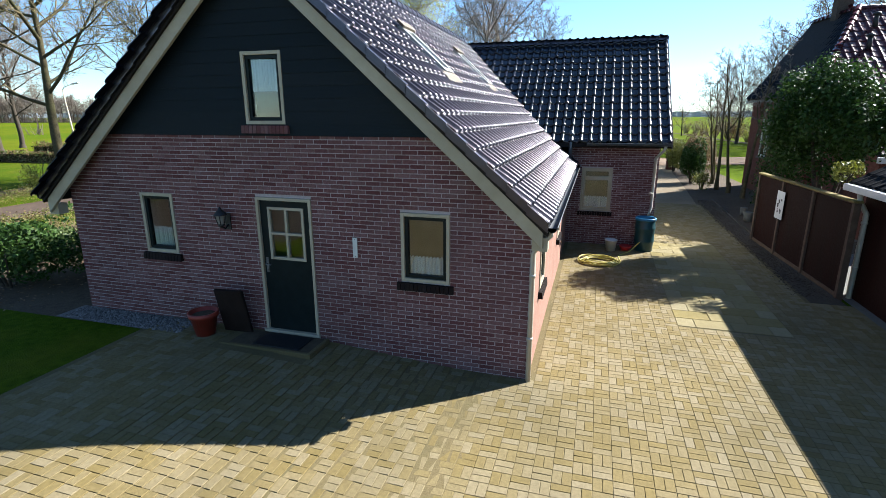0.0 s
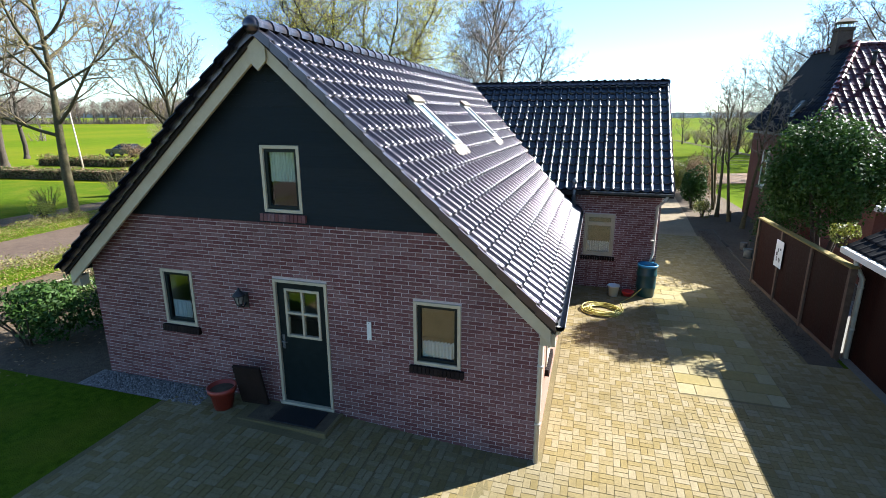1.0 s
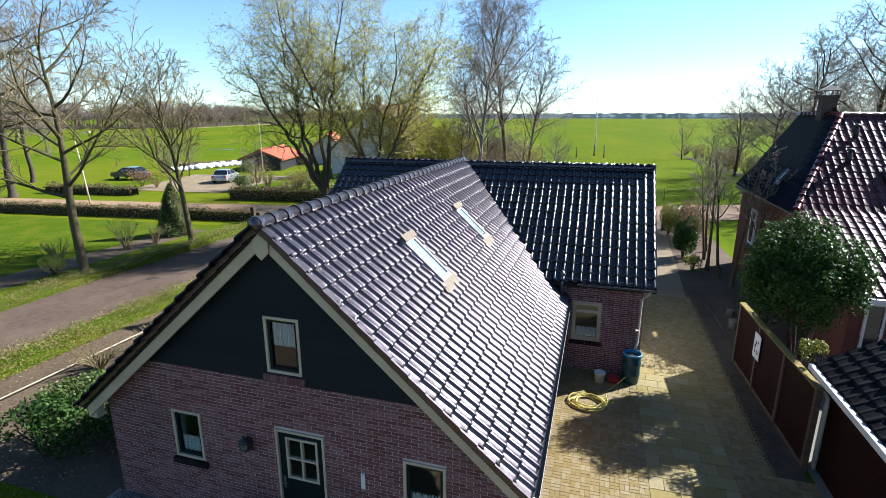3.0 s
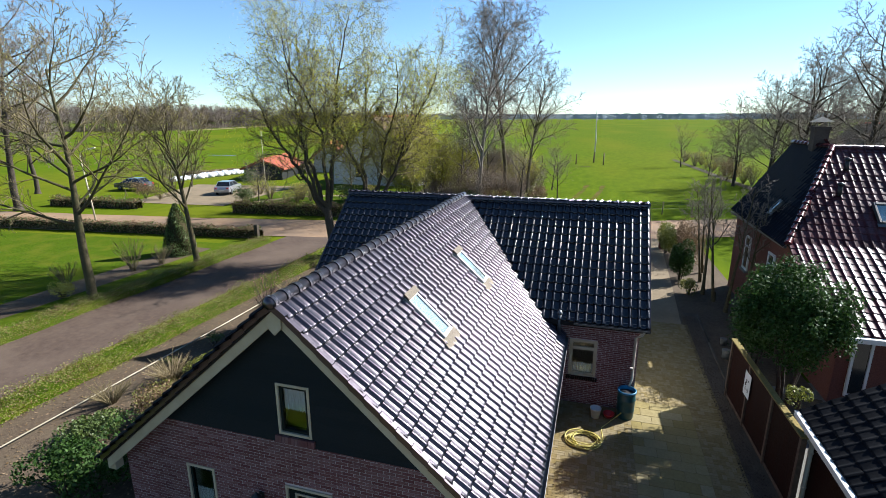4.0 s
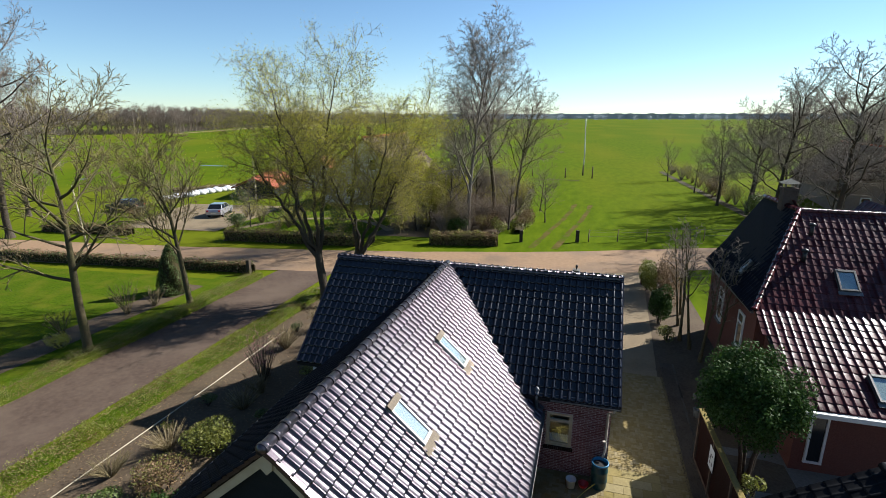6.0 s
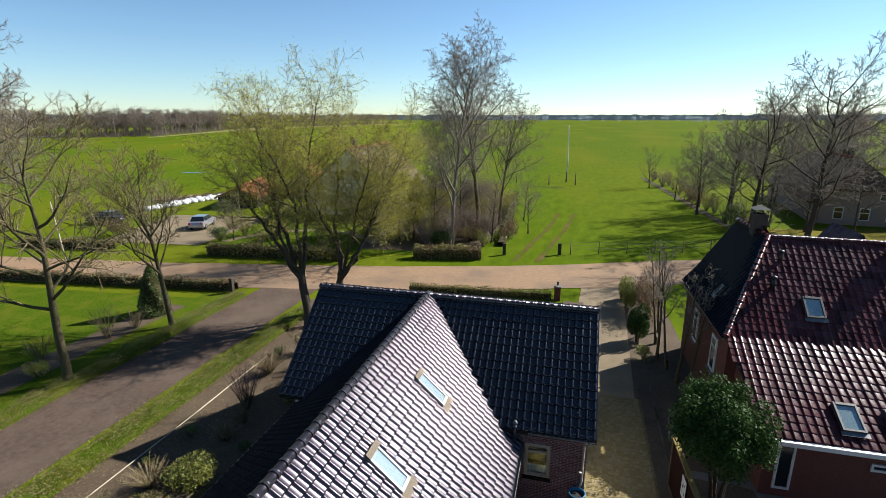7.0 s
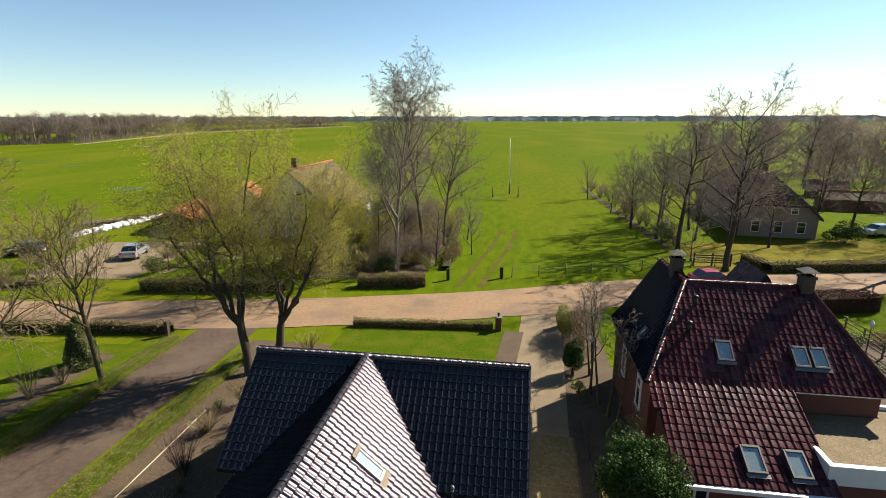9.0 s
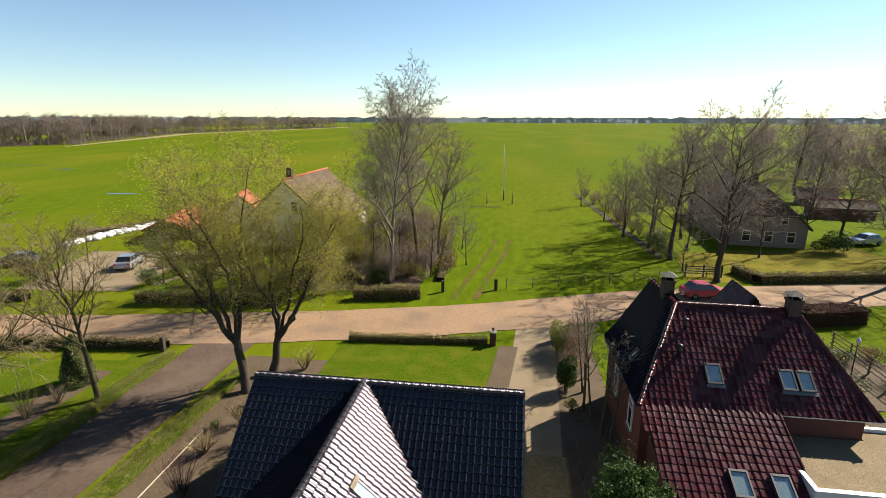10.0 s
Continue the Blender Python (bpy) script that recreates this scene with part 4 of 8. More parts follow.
def window(hole, to3, frame_mat, sash_mat, parent, curtain=0.0, blind=0.0, sill=True, transom=0.0, bars=False, name="window", sill_mat="soldier"):
    """A window in an opening: frame, sash, pane, curtain and a brick sill."""
    u0, u1, v0, v1 = hole
    w = empty(name)
    w.parent = parent
    w.location = Vector(to3((u0 + u1) / 2, v0, 0.03)) - root_place(parent)

    def ring(b, a, d0, d1, inset):
        b4 = [(u0 + inset, u0 + inset + a, v0 + inset, v1 - inset), (u1 - inset - a, u1 - inset, v0 + inset, v1 - inset),
              (u0 + inset + a, u1 - inset - a, v0 + inset, v0 + inset + a), (u0 + inset + a, u1 - inset - a, v1 - inset - a, v1 - inset)]
        for ua, ub, va, vb in b4:
            b.prism([to3(ua, va, d0), to3(ub, va, d0), to3(ub, vb, d0), to3(ua, vb, d0)], Vector(to3(0, 0, d1)) - Vector(to3(0, 0, d0)))

    b = Builder()
    ring(b, 0.05, -0.02, 0.11, 0.002)
    part("window_frame", b, frame_mat, w, "cream painted window frame", bevel=0.004)
    b = Builder()
    ring(b, 0.05, 0.012, 0.075, 0.053)
    if transom:
        vt = v0 + (v1 - v0) * transom
        b.prism([to3(u0 + 0.103, vt - 0.05, 0.004), to3(u1 - 0.103, vt - 0.05, 0.004), to3(u1 - 0.103, vt + 0.05, 0.004), to3(u0 + 0.103, vt + 0.05, 0.004)], Vector(to3(0, 0, 0.068)) - Vector(to3(0, 0, 0)))
    part("sash", b, sash_mat, w, "dark green sash", bevel=0.003)
    b = Builder()
    i = 0.105
    b.prism([to3(u0 + i, v0 + i, 0.045), to3(u1 - i, v0 + i, 0.045), to3(u1 - i, v1 - i, 0.045), to3(u0 + i, v1 - i, 0.045)], Vector(to3(0, 0, 0.006)) - Vector(to3(0, 0, 0)))
    pane = part("pane", b, M["glass"], w)
    pane.visible_shadow = False
    for lo, hi, mat, nm, amp in ((v0 + i, v0 + i + curtain, M["curtain"], "curtain", 0.018), (v1 - i - blind, v1 - i, M["blind"] if not bars else M["curtain"], "blind", 0.0 if not bars else 0.016)):
        if hi - lo > 0.02:
            b = Builder()
            n = 48
            for q in range(n + 1):
                u = u0 + i - 0.02 + (u1 - u0 - 2 * i + 0.04) * q / n
                d = 0.085 + amp * math.sin(q * 1.35) + amp * 0.5 * math.sin(q * 0.6 + 1)
                k = len(b.v)
                wob = 0.012 * math.sin(q * 1.35 + 0.8) if amp else 0
                b.v += [to3(u, lo + (wob if nm == "blind" else 0), d), to3(u, hi + (wob if nm == "curtain" else 0), d)]
                if q:
                    b.f.append((k - 2, k, k + 1, k - 1))
                    b.smooth.append(True)
            part(nm, b, mat, w, "gathered white net curtain" if amp else "beige blind")
    if sill:
        s = Builder()
        n = int(round((u1 - u0 + 0.12) / 0.066))
        step = (u1 - u0 + 0.12) / n
        for q in range(n):
            ua = u0 - 0.06 + q * step
            s.prism([to3(ua + 0.004, v0 - 0.015, -0.06), to3(ua + step - 0.004, v0 - 0.015, -0.06), to3(ua + step - 0.004, v0 - 0.125, -0.072), to3(ua + 0.004, v0 - 0.125, -0.072)], Vector(to3(0, 0, 0.1)) - Vector(to3(0, 0, 0)))
        tagged(part("window_sill", s, M[sill_mat], w, "brick-on-edge sill"), kind="stuff")
    return w


window(H_RIGHT, front3, M["cream"], M["dark_green"], house, curtain=0.25)
window(H_LEFT, front3, M["cream"], M["dark_green"], house, curtain=0.3)
window(H_TOP, front3, M["cream"], M["dark_green"], house, blind=0.44, bars=True, sill_mat="brick")
for h in RIGHT_HOLES:
    window(h, right3, M["cream"], M["dark_green"], house)
window(H_WWIN, lambda u, v, w: (u, WING_F + w, v), M["cream"], M["cream"], house, curtain=0.3, sill=True, transom=0.76)

# rooms behind the windows
b = Builder()
b.poly([(WALL_L + 0.28, 0.28, 0.0), (WALL_R - 0.28, 0.28, 0.0), (WALL_R - 0.28, 8.4, 0.0), (WALL_L + 0.28, 8.4, 0.0)])
b.poly([(WALL_L + 0.28, 3.2, 0.0), (WALL_R - 0.28, 3.2, 0.0), (WALL_R - 0.7, 3.2, 2.5), (WALL_L + 0.7, 3.2, 2.5)])
b.poly([(WALL_L + 0.7, 0.29, 2.5), (WALL_R - 0.7, 0.29, 2.5), (WALL_R - 0.7, 8.4, 2.5), (WALL_L + 0.7, 8.4, 2.5)])
b.poly([(-6.0, 2.6, 2.62), (-2.0, 2.6, 2.62), (-2.0, 2.6, 4.1), (-6.0, 2.6, 4.1)])
b.poly([(0.0, WING_F + 1.8, 0.0), (2.0, WING_F + 1.8, 0.0), (2.0, WING_F + 1.8, 2.6), (0.0, WING_F + 1.8, 2.6)])
part("room_walls", b, M["room"], house, "plain beige room walls seen through windows")

# front door
door = empty("door")
door.parent = house
door.location = Vector((-3.72, 0.02, 0.02)) - root_place(house)
u0, u1, v0, v1 = H_DOOR
b = Builder()
b.box(u0 + 0.002, u0 + 0.047, -0.025, 0.12, v0, v1 - 0.002)
b.box(u1 - 0.047, u1 - 0.002, -0.025, 0.12, v0, v1 - 0.002)
b.box(u0 + 0.047, u1 - 0.047, -0.025, 0.12, v1 - 0.049, v1 - 0.002)
b.box(u0 - 0.02, u1 + 0.02, -0.05, 0.12, v0 - 0.05, v0 + 0.03)
part("door_frame", b, M["cream"], door, "cream painted door frame", bevel=0.004)
leaf = Builder()
gx0, gx1, gz0, gz1 = u0 + 0.2, u1 - 0.17, 1.24, 2.02
for a in ((u0 + 0.049, gx0, v0 + 0.032, v1 - 0.051), (gx1, u1 - 0.049, v0 + 0.032, v1 - 0.051), (gx0, gx1, v0 + 0.032, gz0), (gx0, gx1, gz1, v1 - 0.051)):
    leaf.box(a[0], a[1], 0.02, 0.07, a[2], a[3])
part("door_leaf", leaf, M["dark_green"], door, "dark green door leaf")
mid = (gx0 + gx1) / 2
bars = [(gx0 - 0.02, gx0 + 0.022, gz0 - 0.02, gz1 + 0.02, 0.004), (gx1 - 0.022, gx1 + 0.02, gz0 - 0.02, gz1 + 0.02, 0.004), (mid - 0.018, mid + 0.018, gz0 + 0.022, gz1 - 0.022, 0.005)]
bars += [(gx0 + 0.022, gx1 - 0.022, a0, a1, 0.006) for a0, a1 in ((gz0 - 0.02, gz0 + 0.022), (gz1 - 0.022, gz1 + 0.02), ((gz0 + gz1) / 2 - 0.018, (gz0 + gz1) / 2 + 0.018))]
for xa, xb, za, zb, ya in bars:
    b = Builder()
    b.box(xa, xb, ya, 0.072 - ya, za, zb)
    part("glazing_bar", b, M["cream"], door, "cream glazing bar", bevel=0.003)
for xa, xb in ((gx0 + 0.022, mid - 0.018), (mid + 0.018, gx1 - 0.022)):
    for za, zb in ((gz0 + 0.022, (gz0 + gz1) / 2 - 0.018), ((gz0 + gz1) / 2 + 0.018, gz1 - 0.022)):
        b = Builder()
        b.box(xa, xb, 0.04, 0.046, za, zb)
        part("pane", b, M["glass"], door).visible_shadow = False
b = Builder()
b.box(u0 + 0.085, u0 + 0.125, 0.008, 0.02, 1.0, 1.24)
b.tube([(u0 + 0.105, 0.01, 1.14), (u0 + 0.105, -0.04, 1.14), (u0 + 0.2, -0.045, 1.14)], [0.01, 0.01, 0.009], 8, True)
b.tube([(u0 + 0.105, 0.01, 1.04), (u0 + 0.105, -0.01, 1.04)], [0.014, 0.012], 8, True)
part("door_handle", b, M["zinc"], door, "steel lever handle on a plate")

# wall lantern
lx, lz = -4.73, 1.78
lamp = tagged(empty("wall_lantern", (lx, -0.01, lz)), "black cast-iron wall lantern beside the door", "wall lamp")
b = Builder()
b.box(lx - 0.05, lx + 0.05, -0.02, -0.002, lz - 0.13, lz + 0.13)
b.tube([(lx, -0.02, lz - 0.05), (lx, -0.09, lz - 0.1), (lx, -0.16, lz - 0.06), (lx, -0.17, lz - 0.02)], [0.014] * 4, 8, True)
part("bracket", b, M["black"], lamp)
b = Builder()
b.lathe([(0.03, 0.0), (0.045, 0.02), (0.075, 0.16), (0.08, 0.165)], (lx, -0.17, lz - 0.03), 6)
part("lantern_glass", b, M["lamp_glass"], lamp, "clouded lantern glass")
b = Builder()
b.lathe([(0.0, 0.29), (0.02, 0.27), (0.03, 0.24), (0.06, 0.215), (0.11, 0.165), (0.11, 0.155), (0.0, 0.155)], (lx, -0.17, lz - 0.03), 6)
for k in range(6):
    w = 2 * math.pi * k / 6
    b.tube([(lx + 0.05 * math.cos(w), -0.17 + 0.05 * math.sin(w), lz - 0.01), (lx + 0.088 * math.cos(w), -0.17 + 0.088 * math.sin(w), lz + 0.13)], [0.007, 0.007], 5)
b.lathe([(0.0, -0.05), (0.03, -0.03), (0.055, 0.0), (0.05, 0.02), (0.0, 0.02)], (lx, -0.17, lz - 0.03), 6)
part("lantern_cap", b, M["black"], lamp)

# name plate
plate = tagged(empty("name_plate", (-2.56, -0.01, 1.5)), "plain narrow white upright plate on the brick wall", "sign")
b = Builder()
b.box(-2.596, -2.524, -0.026, -0.008, 1.36, 1.66)
part("plate", b, M["white"], plate, bevel=0.004)
for z in (1.385, 1.635):
    b = Builder()
    b.tube([(-2.56, -0.022, z), (-2.56, -0.03, z)], [0.008, 0.006], 8, True)
    part("screw", b, M["zinc"], plate, "small steel screw")

# roof windows
for y0, y1 in SKYLIGHTS:
    m0 = Vector((SKX0, (y0 + y1) / 2, main_z(SKX0)))
    up = Vector((-1, 0, SL)).normalized()
    nr = Vector((SL, 0, 1)).normalized()
    L = (SKX1 - SKX0) * sl
    sk = empty("skylight")
    sk.parent = house
    sk.location = m0 - root_place(house)
    P = lambda a, yy, h: m0 - up * a + Vector((0, yy - m0.y, 0)) + nr * h

    def pbox(b, a0, a1, ya, yb, h0, h1):
        b.prism([P(a0, ya, h0), P(a1, ya, h0), P(a1, yb, h0), P(a0, yb, h0)], nr * (h1 - h0))

    b = Builder()
    for a in ((0, L, y0, y0 + 0.07), (0, L, y1 - 0.07, y1), (L - 0.09, L, y0 + 0.07, y1 - 0.07), (0, 0.12, y0 + 0.07, y1 - 0.07)):
        pbox(b, a[0], a[1], a[2], a[3], -0.02, 0.115)
    part("skylight_frame", b, M["skyframe"], sk, "grey skylight frame", bevel=0.006)
    b = Builder()
    pbox(b, -0.07, 0.1, y0 - 0.05, y1 + 0.05, 0.12, 0.17)
    part("top_cover", b, M["lead"], sk, "weathered brown top cover", bevel=0.01)
    b = Builder()
    pbox(b, 0.12, L - 0.09, y0 + 0.07, y1 - 0.07, 0.09, 0.1)
    part("pane", b, M["skyglass"], sk).visible_shadow = False
    # sheet added below the pane; its colour imitates reflected sky
    b = Builder()
    pbox(b, 0.1, L - 0.05, y0 + 0.05, y1 - 0.05, 0.075, 0.08)
    part("blind", b, M["sky_sheet"], sk, "added sheet behind the glass, tinted like reflected sky")
    b = Builder()
    rnd = random.Random(5)
    n = 9
    for q in range(n + 1):
        yy = y0 - 0.12 + (y1 - y0 + 0.24) * q / n
        k = len(b.v)
        reach = 0.16 + 0.1 * rnd.random() + (0.06 if q % 3 == 1 else 0)
        b.v += [tuple(P(L - 0.02, yy, 0.085)), tuple(P(L + 0.07, yy, 0.075 + 0.02 * (q % 2))), tuple(P(L + reach, yy, 0.05 + 0.025 * (q % 2)))]
        if q:
            b.f += [(k - 3, k - 2, k + 1, k), (k - 2, k - 1, k + 2, k + 1)]
            b.smooth += [True, True]
    part("apron", b, M["lead"], sk, "yellowed lead apron under the skylight")

# ---------------------------------------------------------------- the neighbouring house
nh = tagged(empty("neighbour_house", (12, 16, 0)), "red brick house with brown-red tiled hip roof and chimneys", "house")
EL = 4.1                                    # eaves height
RFT, RBT, RRT = Vector((10.05, 18.5, 7.4)), Vector((9.75, 22.2, 7.45)), Vector((15.5, 18.48, 7.35))
LOW_Y, LOW_Z = 10.35, 2.25                  # eaves of the low front slope
outer = [(7.95, 14.75), (17.1, 14.85), (17.1, 22.5), (7.8, 22.0)]
for (x0, y0), (x1, y1) in zip(outer, outer[1:] + outer[:1]):
    d = Vector((x1 - x0, y1 - y0, 0)).normalized()
    nv = Vector((-d.y, d.x, 0)) * 0.28
    b = Builder()
    b.prism([(x0, y0, -0.5), (x1, y1, -0.5), (x1, y1, EL - 0.05), (x0, y0, EL - 0.05)], nv)
    part("wall", b, M["nbrick"], nh, "red-brown brick wall")
b = Builder()
b.box(8.55, 13.25, 10.75, 11.0, -0.5, LOW_Z + 0.05)
part("low_wall", b, M["nbrick"], nh, "brick wall of the low front part")
b = Builder()
b.prism([(8.35, 10.75, -0.5), (8.35, 14.8, -0.5), (8.35, 14.8, 3.8), (8.35, 10.75, LOW_Z + 0.02)], (0.2, 0, 0))
part("low_wall", b, M["nbrick"], nh, "brick wall of the low front part")
b = Builder()
b.prism([(13.25, 10.75, -0.5), (13.25, 14.3, -0.5), (13.25, 14.3, 3.7), (13.25, 10.75, LOW_Z + 0.02)], (0.2, 0, 0))
part("low_wall", b, M["nbrick"], nh, "brick wall of the low front part")


def plane_roof(poly, mat, parent, along, tw=0.27, tl=0.34, seed=1, holes=(), lip=0.026):
    """Tiles over any flat sloping polygon."""
    P = [Vector(p) for p in poly]
    along = Vector(along).normalized()
    nrm = None
    for i in range(len(P) - 2):
        c = (P[i + 1] - P[0]).cross(P[i + 2] - P[0])
        if c.length > 1e-3:
            nrm = c.normalized()
            break
    if nrm.z < 0:
        nrm = -nrm
    along = (along - nrm * along.dot(nrm)).normalized()
    up = nrm.cross(along)
    if up.z < 0:
        up, along = -up, -along
    uv = [((p - P[0]).dot(along), (p - P[0]).dot(up)) for p in P]
    u0, u1, v0, v1 = min(a for a, _ in uv), max(a for a, _ in uv), min(c for _, c in uv), max(c for _, c in uv)

    def inside(c):
        q = ((c - P[0]).dot(along), (c - P[0]).dot(up))
        hit = False
        for i in range(len(uv)):
            (xa, ya), (xb, yb) = uv[i], uv[(i + 1) % len(uv)]
            if (ya > q[1]) != (yb > q[1]) and q[0] < (xb - xa) * (q[1] - ya) / (yb - ya) + xa:
                hit = not hit
        return hit and not any(h(c) for h in holes)

    o = P[0] + along * u0 + up * v0
    tb, _, _ = roof_face(o, along, up, u1 - u0, v1 - v0, inside, tw, tl, seed, lip=lip, low=True)
    deck = Builder()
    deck.prism([p - nrm * 0.01 for p in P], -nrm * 0.08)
    r = part("roof", deck, M["deck"], parent, "brown-red glazed pantile roof slope")
    tagged(part("roof_tiles", tb, mat, r), kind="stuff")
    return r


WB, WF = Vector((7.38, 21.5, EL)), Vector((7.68, 14.3, EL - 0.02))
MR = Vector((17.4, 14.35, EL - 0.02))
# west slope takes the dark tile copy, its shade painted in
plane_roof([WB, WF, RFT, RBT], M["shade_slope_tile"], nh, (0, 1, 0), seed=11)
plane_roof([WF, MR, RRT, RFT], M["ntile"], nh, (1, 0, 0), seed=12)
plane_roof([(8.2, LOW_Y, LOW_Z), (13.45, LOW_Y, LOW_Z), (13.35, 14.34, EL + 0.01), (7.7, 14.34, EL + 0.01)], M["ntile"], nh, (1, 0, 0), seed=13)
plane_roof([MR, (17.6, 22.8, EL), RRT], M["ntile"], nh, (0, 1, 0), seed=14)
plane_roof([(17.6, 22.8, EL), (11.5, 22.9, EL), (11.5, 18.5, 7.26), RRT - Vector((0, 0, 0.06))], M["ntile"], nh, (1, 0, 0), seed=15)
plane_roof([RBT, (11.9, 22.6, EL), (11.6, 18.6, 5.6), RFT], M["ntile"], nh, (0, 1, 0), seed=16)
ridge_caps(WF + Vector((0, 0, 0.05)), RFT + Vector((0, 0, 0.05)), M["ntile"], nh, 0.36)
ridge_caps(RFT, RRT, M["ntile"], nh, 0.36)
ridge_caps(RFT, RBT, M["ntile"], nh, 0.36)
ridge_caps(RRT, MR, M["ntile"], nh, 0.36)
# far gable peak showing over the ridge
plane_roof([(12.9, 23.5, 5.0), (12.9, 20.0, 5.0), (14.5, 20.2, 7.3), (14.5, 23.2, 7.3)], M["ntile"], nh, (0, 1, 0), seed=17)
plane_roof([(16.1, 20.0, 5.0), (16.1, 23.5, 5.0), (14.5, 23.2, 7.3), (14.5, 20.2, 7.3)], M["ntile"], nh, (0, 1, 0), seed=18)


def chimney(x, y, z0, z1, parent, w=0.27):
    c = empty("chimney", (0, 0, 0))
    c.parent = parent
    c.location = Vector((x, y, z0)) - root_place(parent)
    b = Builder()
    b.box(x - w, x + w, y - w, y + w, z0, z1)
    b.box(x - w - 0.04, x + w + 0.04, y - w - 0.04, y + w + 0.04, z1 - 0.14, z1)
    part("brick_shaft", b, M["stack_brick"], c, "grey-brown brick stack", bevel=0.01)
    b = Builder()
    for sx in (-1, 1):
        for sy in (-1, 1):
            b.tube([(x + sx * w * 0.8, y + sy * w * 0.8, z1), (x + sx * w * 0.8, y + sy * w * 0.8, z1 + 0.22)], [0.02, 0.02], 6)
    e = w + 0.1
    base = [(x - e, y - e, z1 + 0.2), (x + e, y - e, z1 + 0.2), (x + e, y + e, z1 + 0.2), (x - e, y + e, z1 + 0.2)]
    b.add(base + [(x, y, z1 + 0.42)], [(0, 1, 4), (1, 2, 4), (2, 3, 4), (3, 0, 4), (3, 2, 1, 0)])
    part("chimney_cap", b, M["concrete"], c, "metal rain cap")
    b = Builder()
    b.box(x - w - 0.06, x + w + 0.06, y - w - 0.06, y + w + 0.06, z0, z0 + 0.06)
    part("flashing", b, M["zinc"], c)


chimney(10.0, 19.9, 6.9, 8.2, nh)
chimney(15.35, 18.4, 6.7, 7.95, nh)


def roof_window(place, along, nrm, w, l, parent, frame="ndark"):
    along, nrm = Vector(along).normalized(), Vector(nrm).normalized()
    up = nrm.cross(along)
    if up.z < 0:
        up = -up
    place = Vector(place)
    s = empty("roof_window")
    s.parent = parent
    s.location = place - root_place(parent)

    def pb(b, a0, a1, c0, c1, h0, h1):
        b.prism([place + along * a0 + up * c0 + nrm * h0, place + along * a1 + up * c0 + nrm * h0, place + along * a1 + up * c1 + nrm * h0, place + along * a0 + up * c1 + nrm * h0], nrm * (h1 - h0))

    b = Builder()
    pb(b, -w / 2, -w / 2 + 0.07, -l / 2, l / 2, 0, 0.17)
    pb(b, w / 2 - 0.07, w / 2, -l / 2, l / 2, 0, 0.17)
    pb(b, -w / 2 + 0.07, w / 2 - 0.07, -l / 2, -l / 2 + 0.08, 0, 0.17)
    pb(b, -w / 2 + 0.07, w / 2 - 0.07, l / 2 - 0.1, l / 2, 0, 0.18)
    part("frame", b, M[frame], s, "dark roof window frame", bevel=0.006)
    b = Builder()
    pb(b, -w / 2 + 0.07, w / 2 - 0.07, -l / 2 + 0.08, l / 2 - 0.1, 0.135, 0.145)
    part("pane", b, M["skyglass"], s)
    # pale sheet added under the glass in place of a bright sky reflection
    b = Builder()
    pb(b, -w / 2 + 0.06, w / 2 - 0.06, -l / 2 + 0.07, l / 2 - 0.09, 0.105, 0.11)
    part("blind", b, M["skyframe"], s, "pale sheet added behind the glass to lighten the pane")
    b = Builder()
    pb(b, -w / 2 - 0.06, w / 2 + 0.06, -l / 2 - 0.16, -l / 2, 0.085, 0.105)
    part("apron", b, M["zinc"], s, "pale lead apron")


n_up = (MR - WF).cross(RFT - WF).normalized()
n_up = n_up if n_up.z > 0 else -n_up
n_low = Vector((0, -(EL - LOW_Z), 14.3 - LOW_Y)).normalized()
n_w = (WB - WF).cross(RFT - WF).normalized()
n_w = n_w if n_w.z > 0 else -n_w


def on_plane(x, y, p, n):
    return (x, y, p.z - (n.x * (x - p.x) + n.y * (y - p.y)) / n.z)


roof_window(on_plane(11.05, 15.6, WF, n_up), (1, 0, 0), n_up, 0.68, 0.98, nh)
roof_window(on_plane(14.1, 15.55, WF, n_up), (1, 0, 0), n_up, 0.62, 0.98, nh)
roof_window(on_plane(14.83, 15.55, WF, n_up), (1, 0, 0), n_up, 0.62, 0.98, nh)
P_LOW = Vector((8.2, LOW_Y, LOW_Z))
roof_window(on_plane(10.85, 11.35, P_LOW, n_low), (1, 0, 0), n_low, 0.7, 1.1, nh)
roof_window(on_plane(12.35, 11.3, P_LOW, n_low), (1, 0, 0), n_low, 0.7, 1.1, nh)
roof_window(on_plane(8.2, 17.55, WF, n_w), (0, 1, 0), n_w, 0.4, 0.55, nh)
# vent cowls
for x, y in ((10.25, 17.4), (9.75, 16.3)):
    p = Vector(on_plane(x, y, WF, n_up))
    b = Builder()
    b.tube([p, p + Vector((0, 0, 0.45))], [0.08, 0.08], 10, True)
    b.lathe([(0.0, 0.12), (0.12, 0.08), (0.14, 0.0), (0.0, 0.0)], p + Vector((0, 0, 0.42)), 10)
    part("vent_cowl", b, M["black"], nh, "black roof vent cowl")

# white gutters, side windows, flat gravel roof
b = Builder()
b.box(8.1, 13.45, LOW_Y - 0.16, LOW_Y + 0.02, LOW_Z - 0.16, LOW_Z - 0.0)
part("gutter", b, M["white"], nh, "white box gutter of the low roof", bevel=0.01)
b = Builder()
b.box(13.4, 17.45, 14.34, 14.44, EL - 0.1, EL - 0.035)
part("gutter", b, M["white"], nh, "white box gutter", bevel=0.01)
b = Builder()
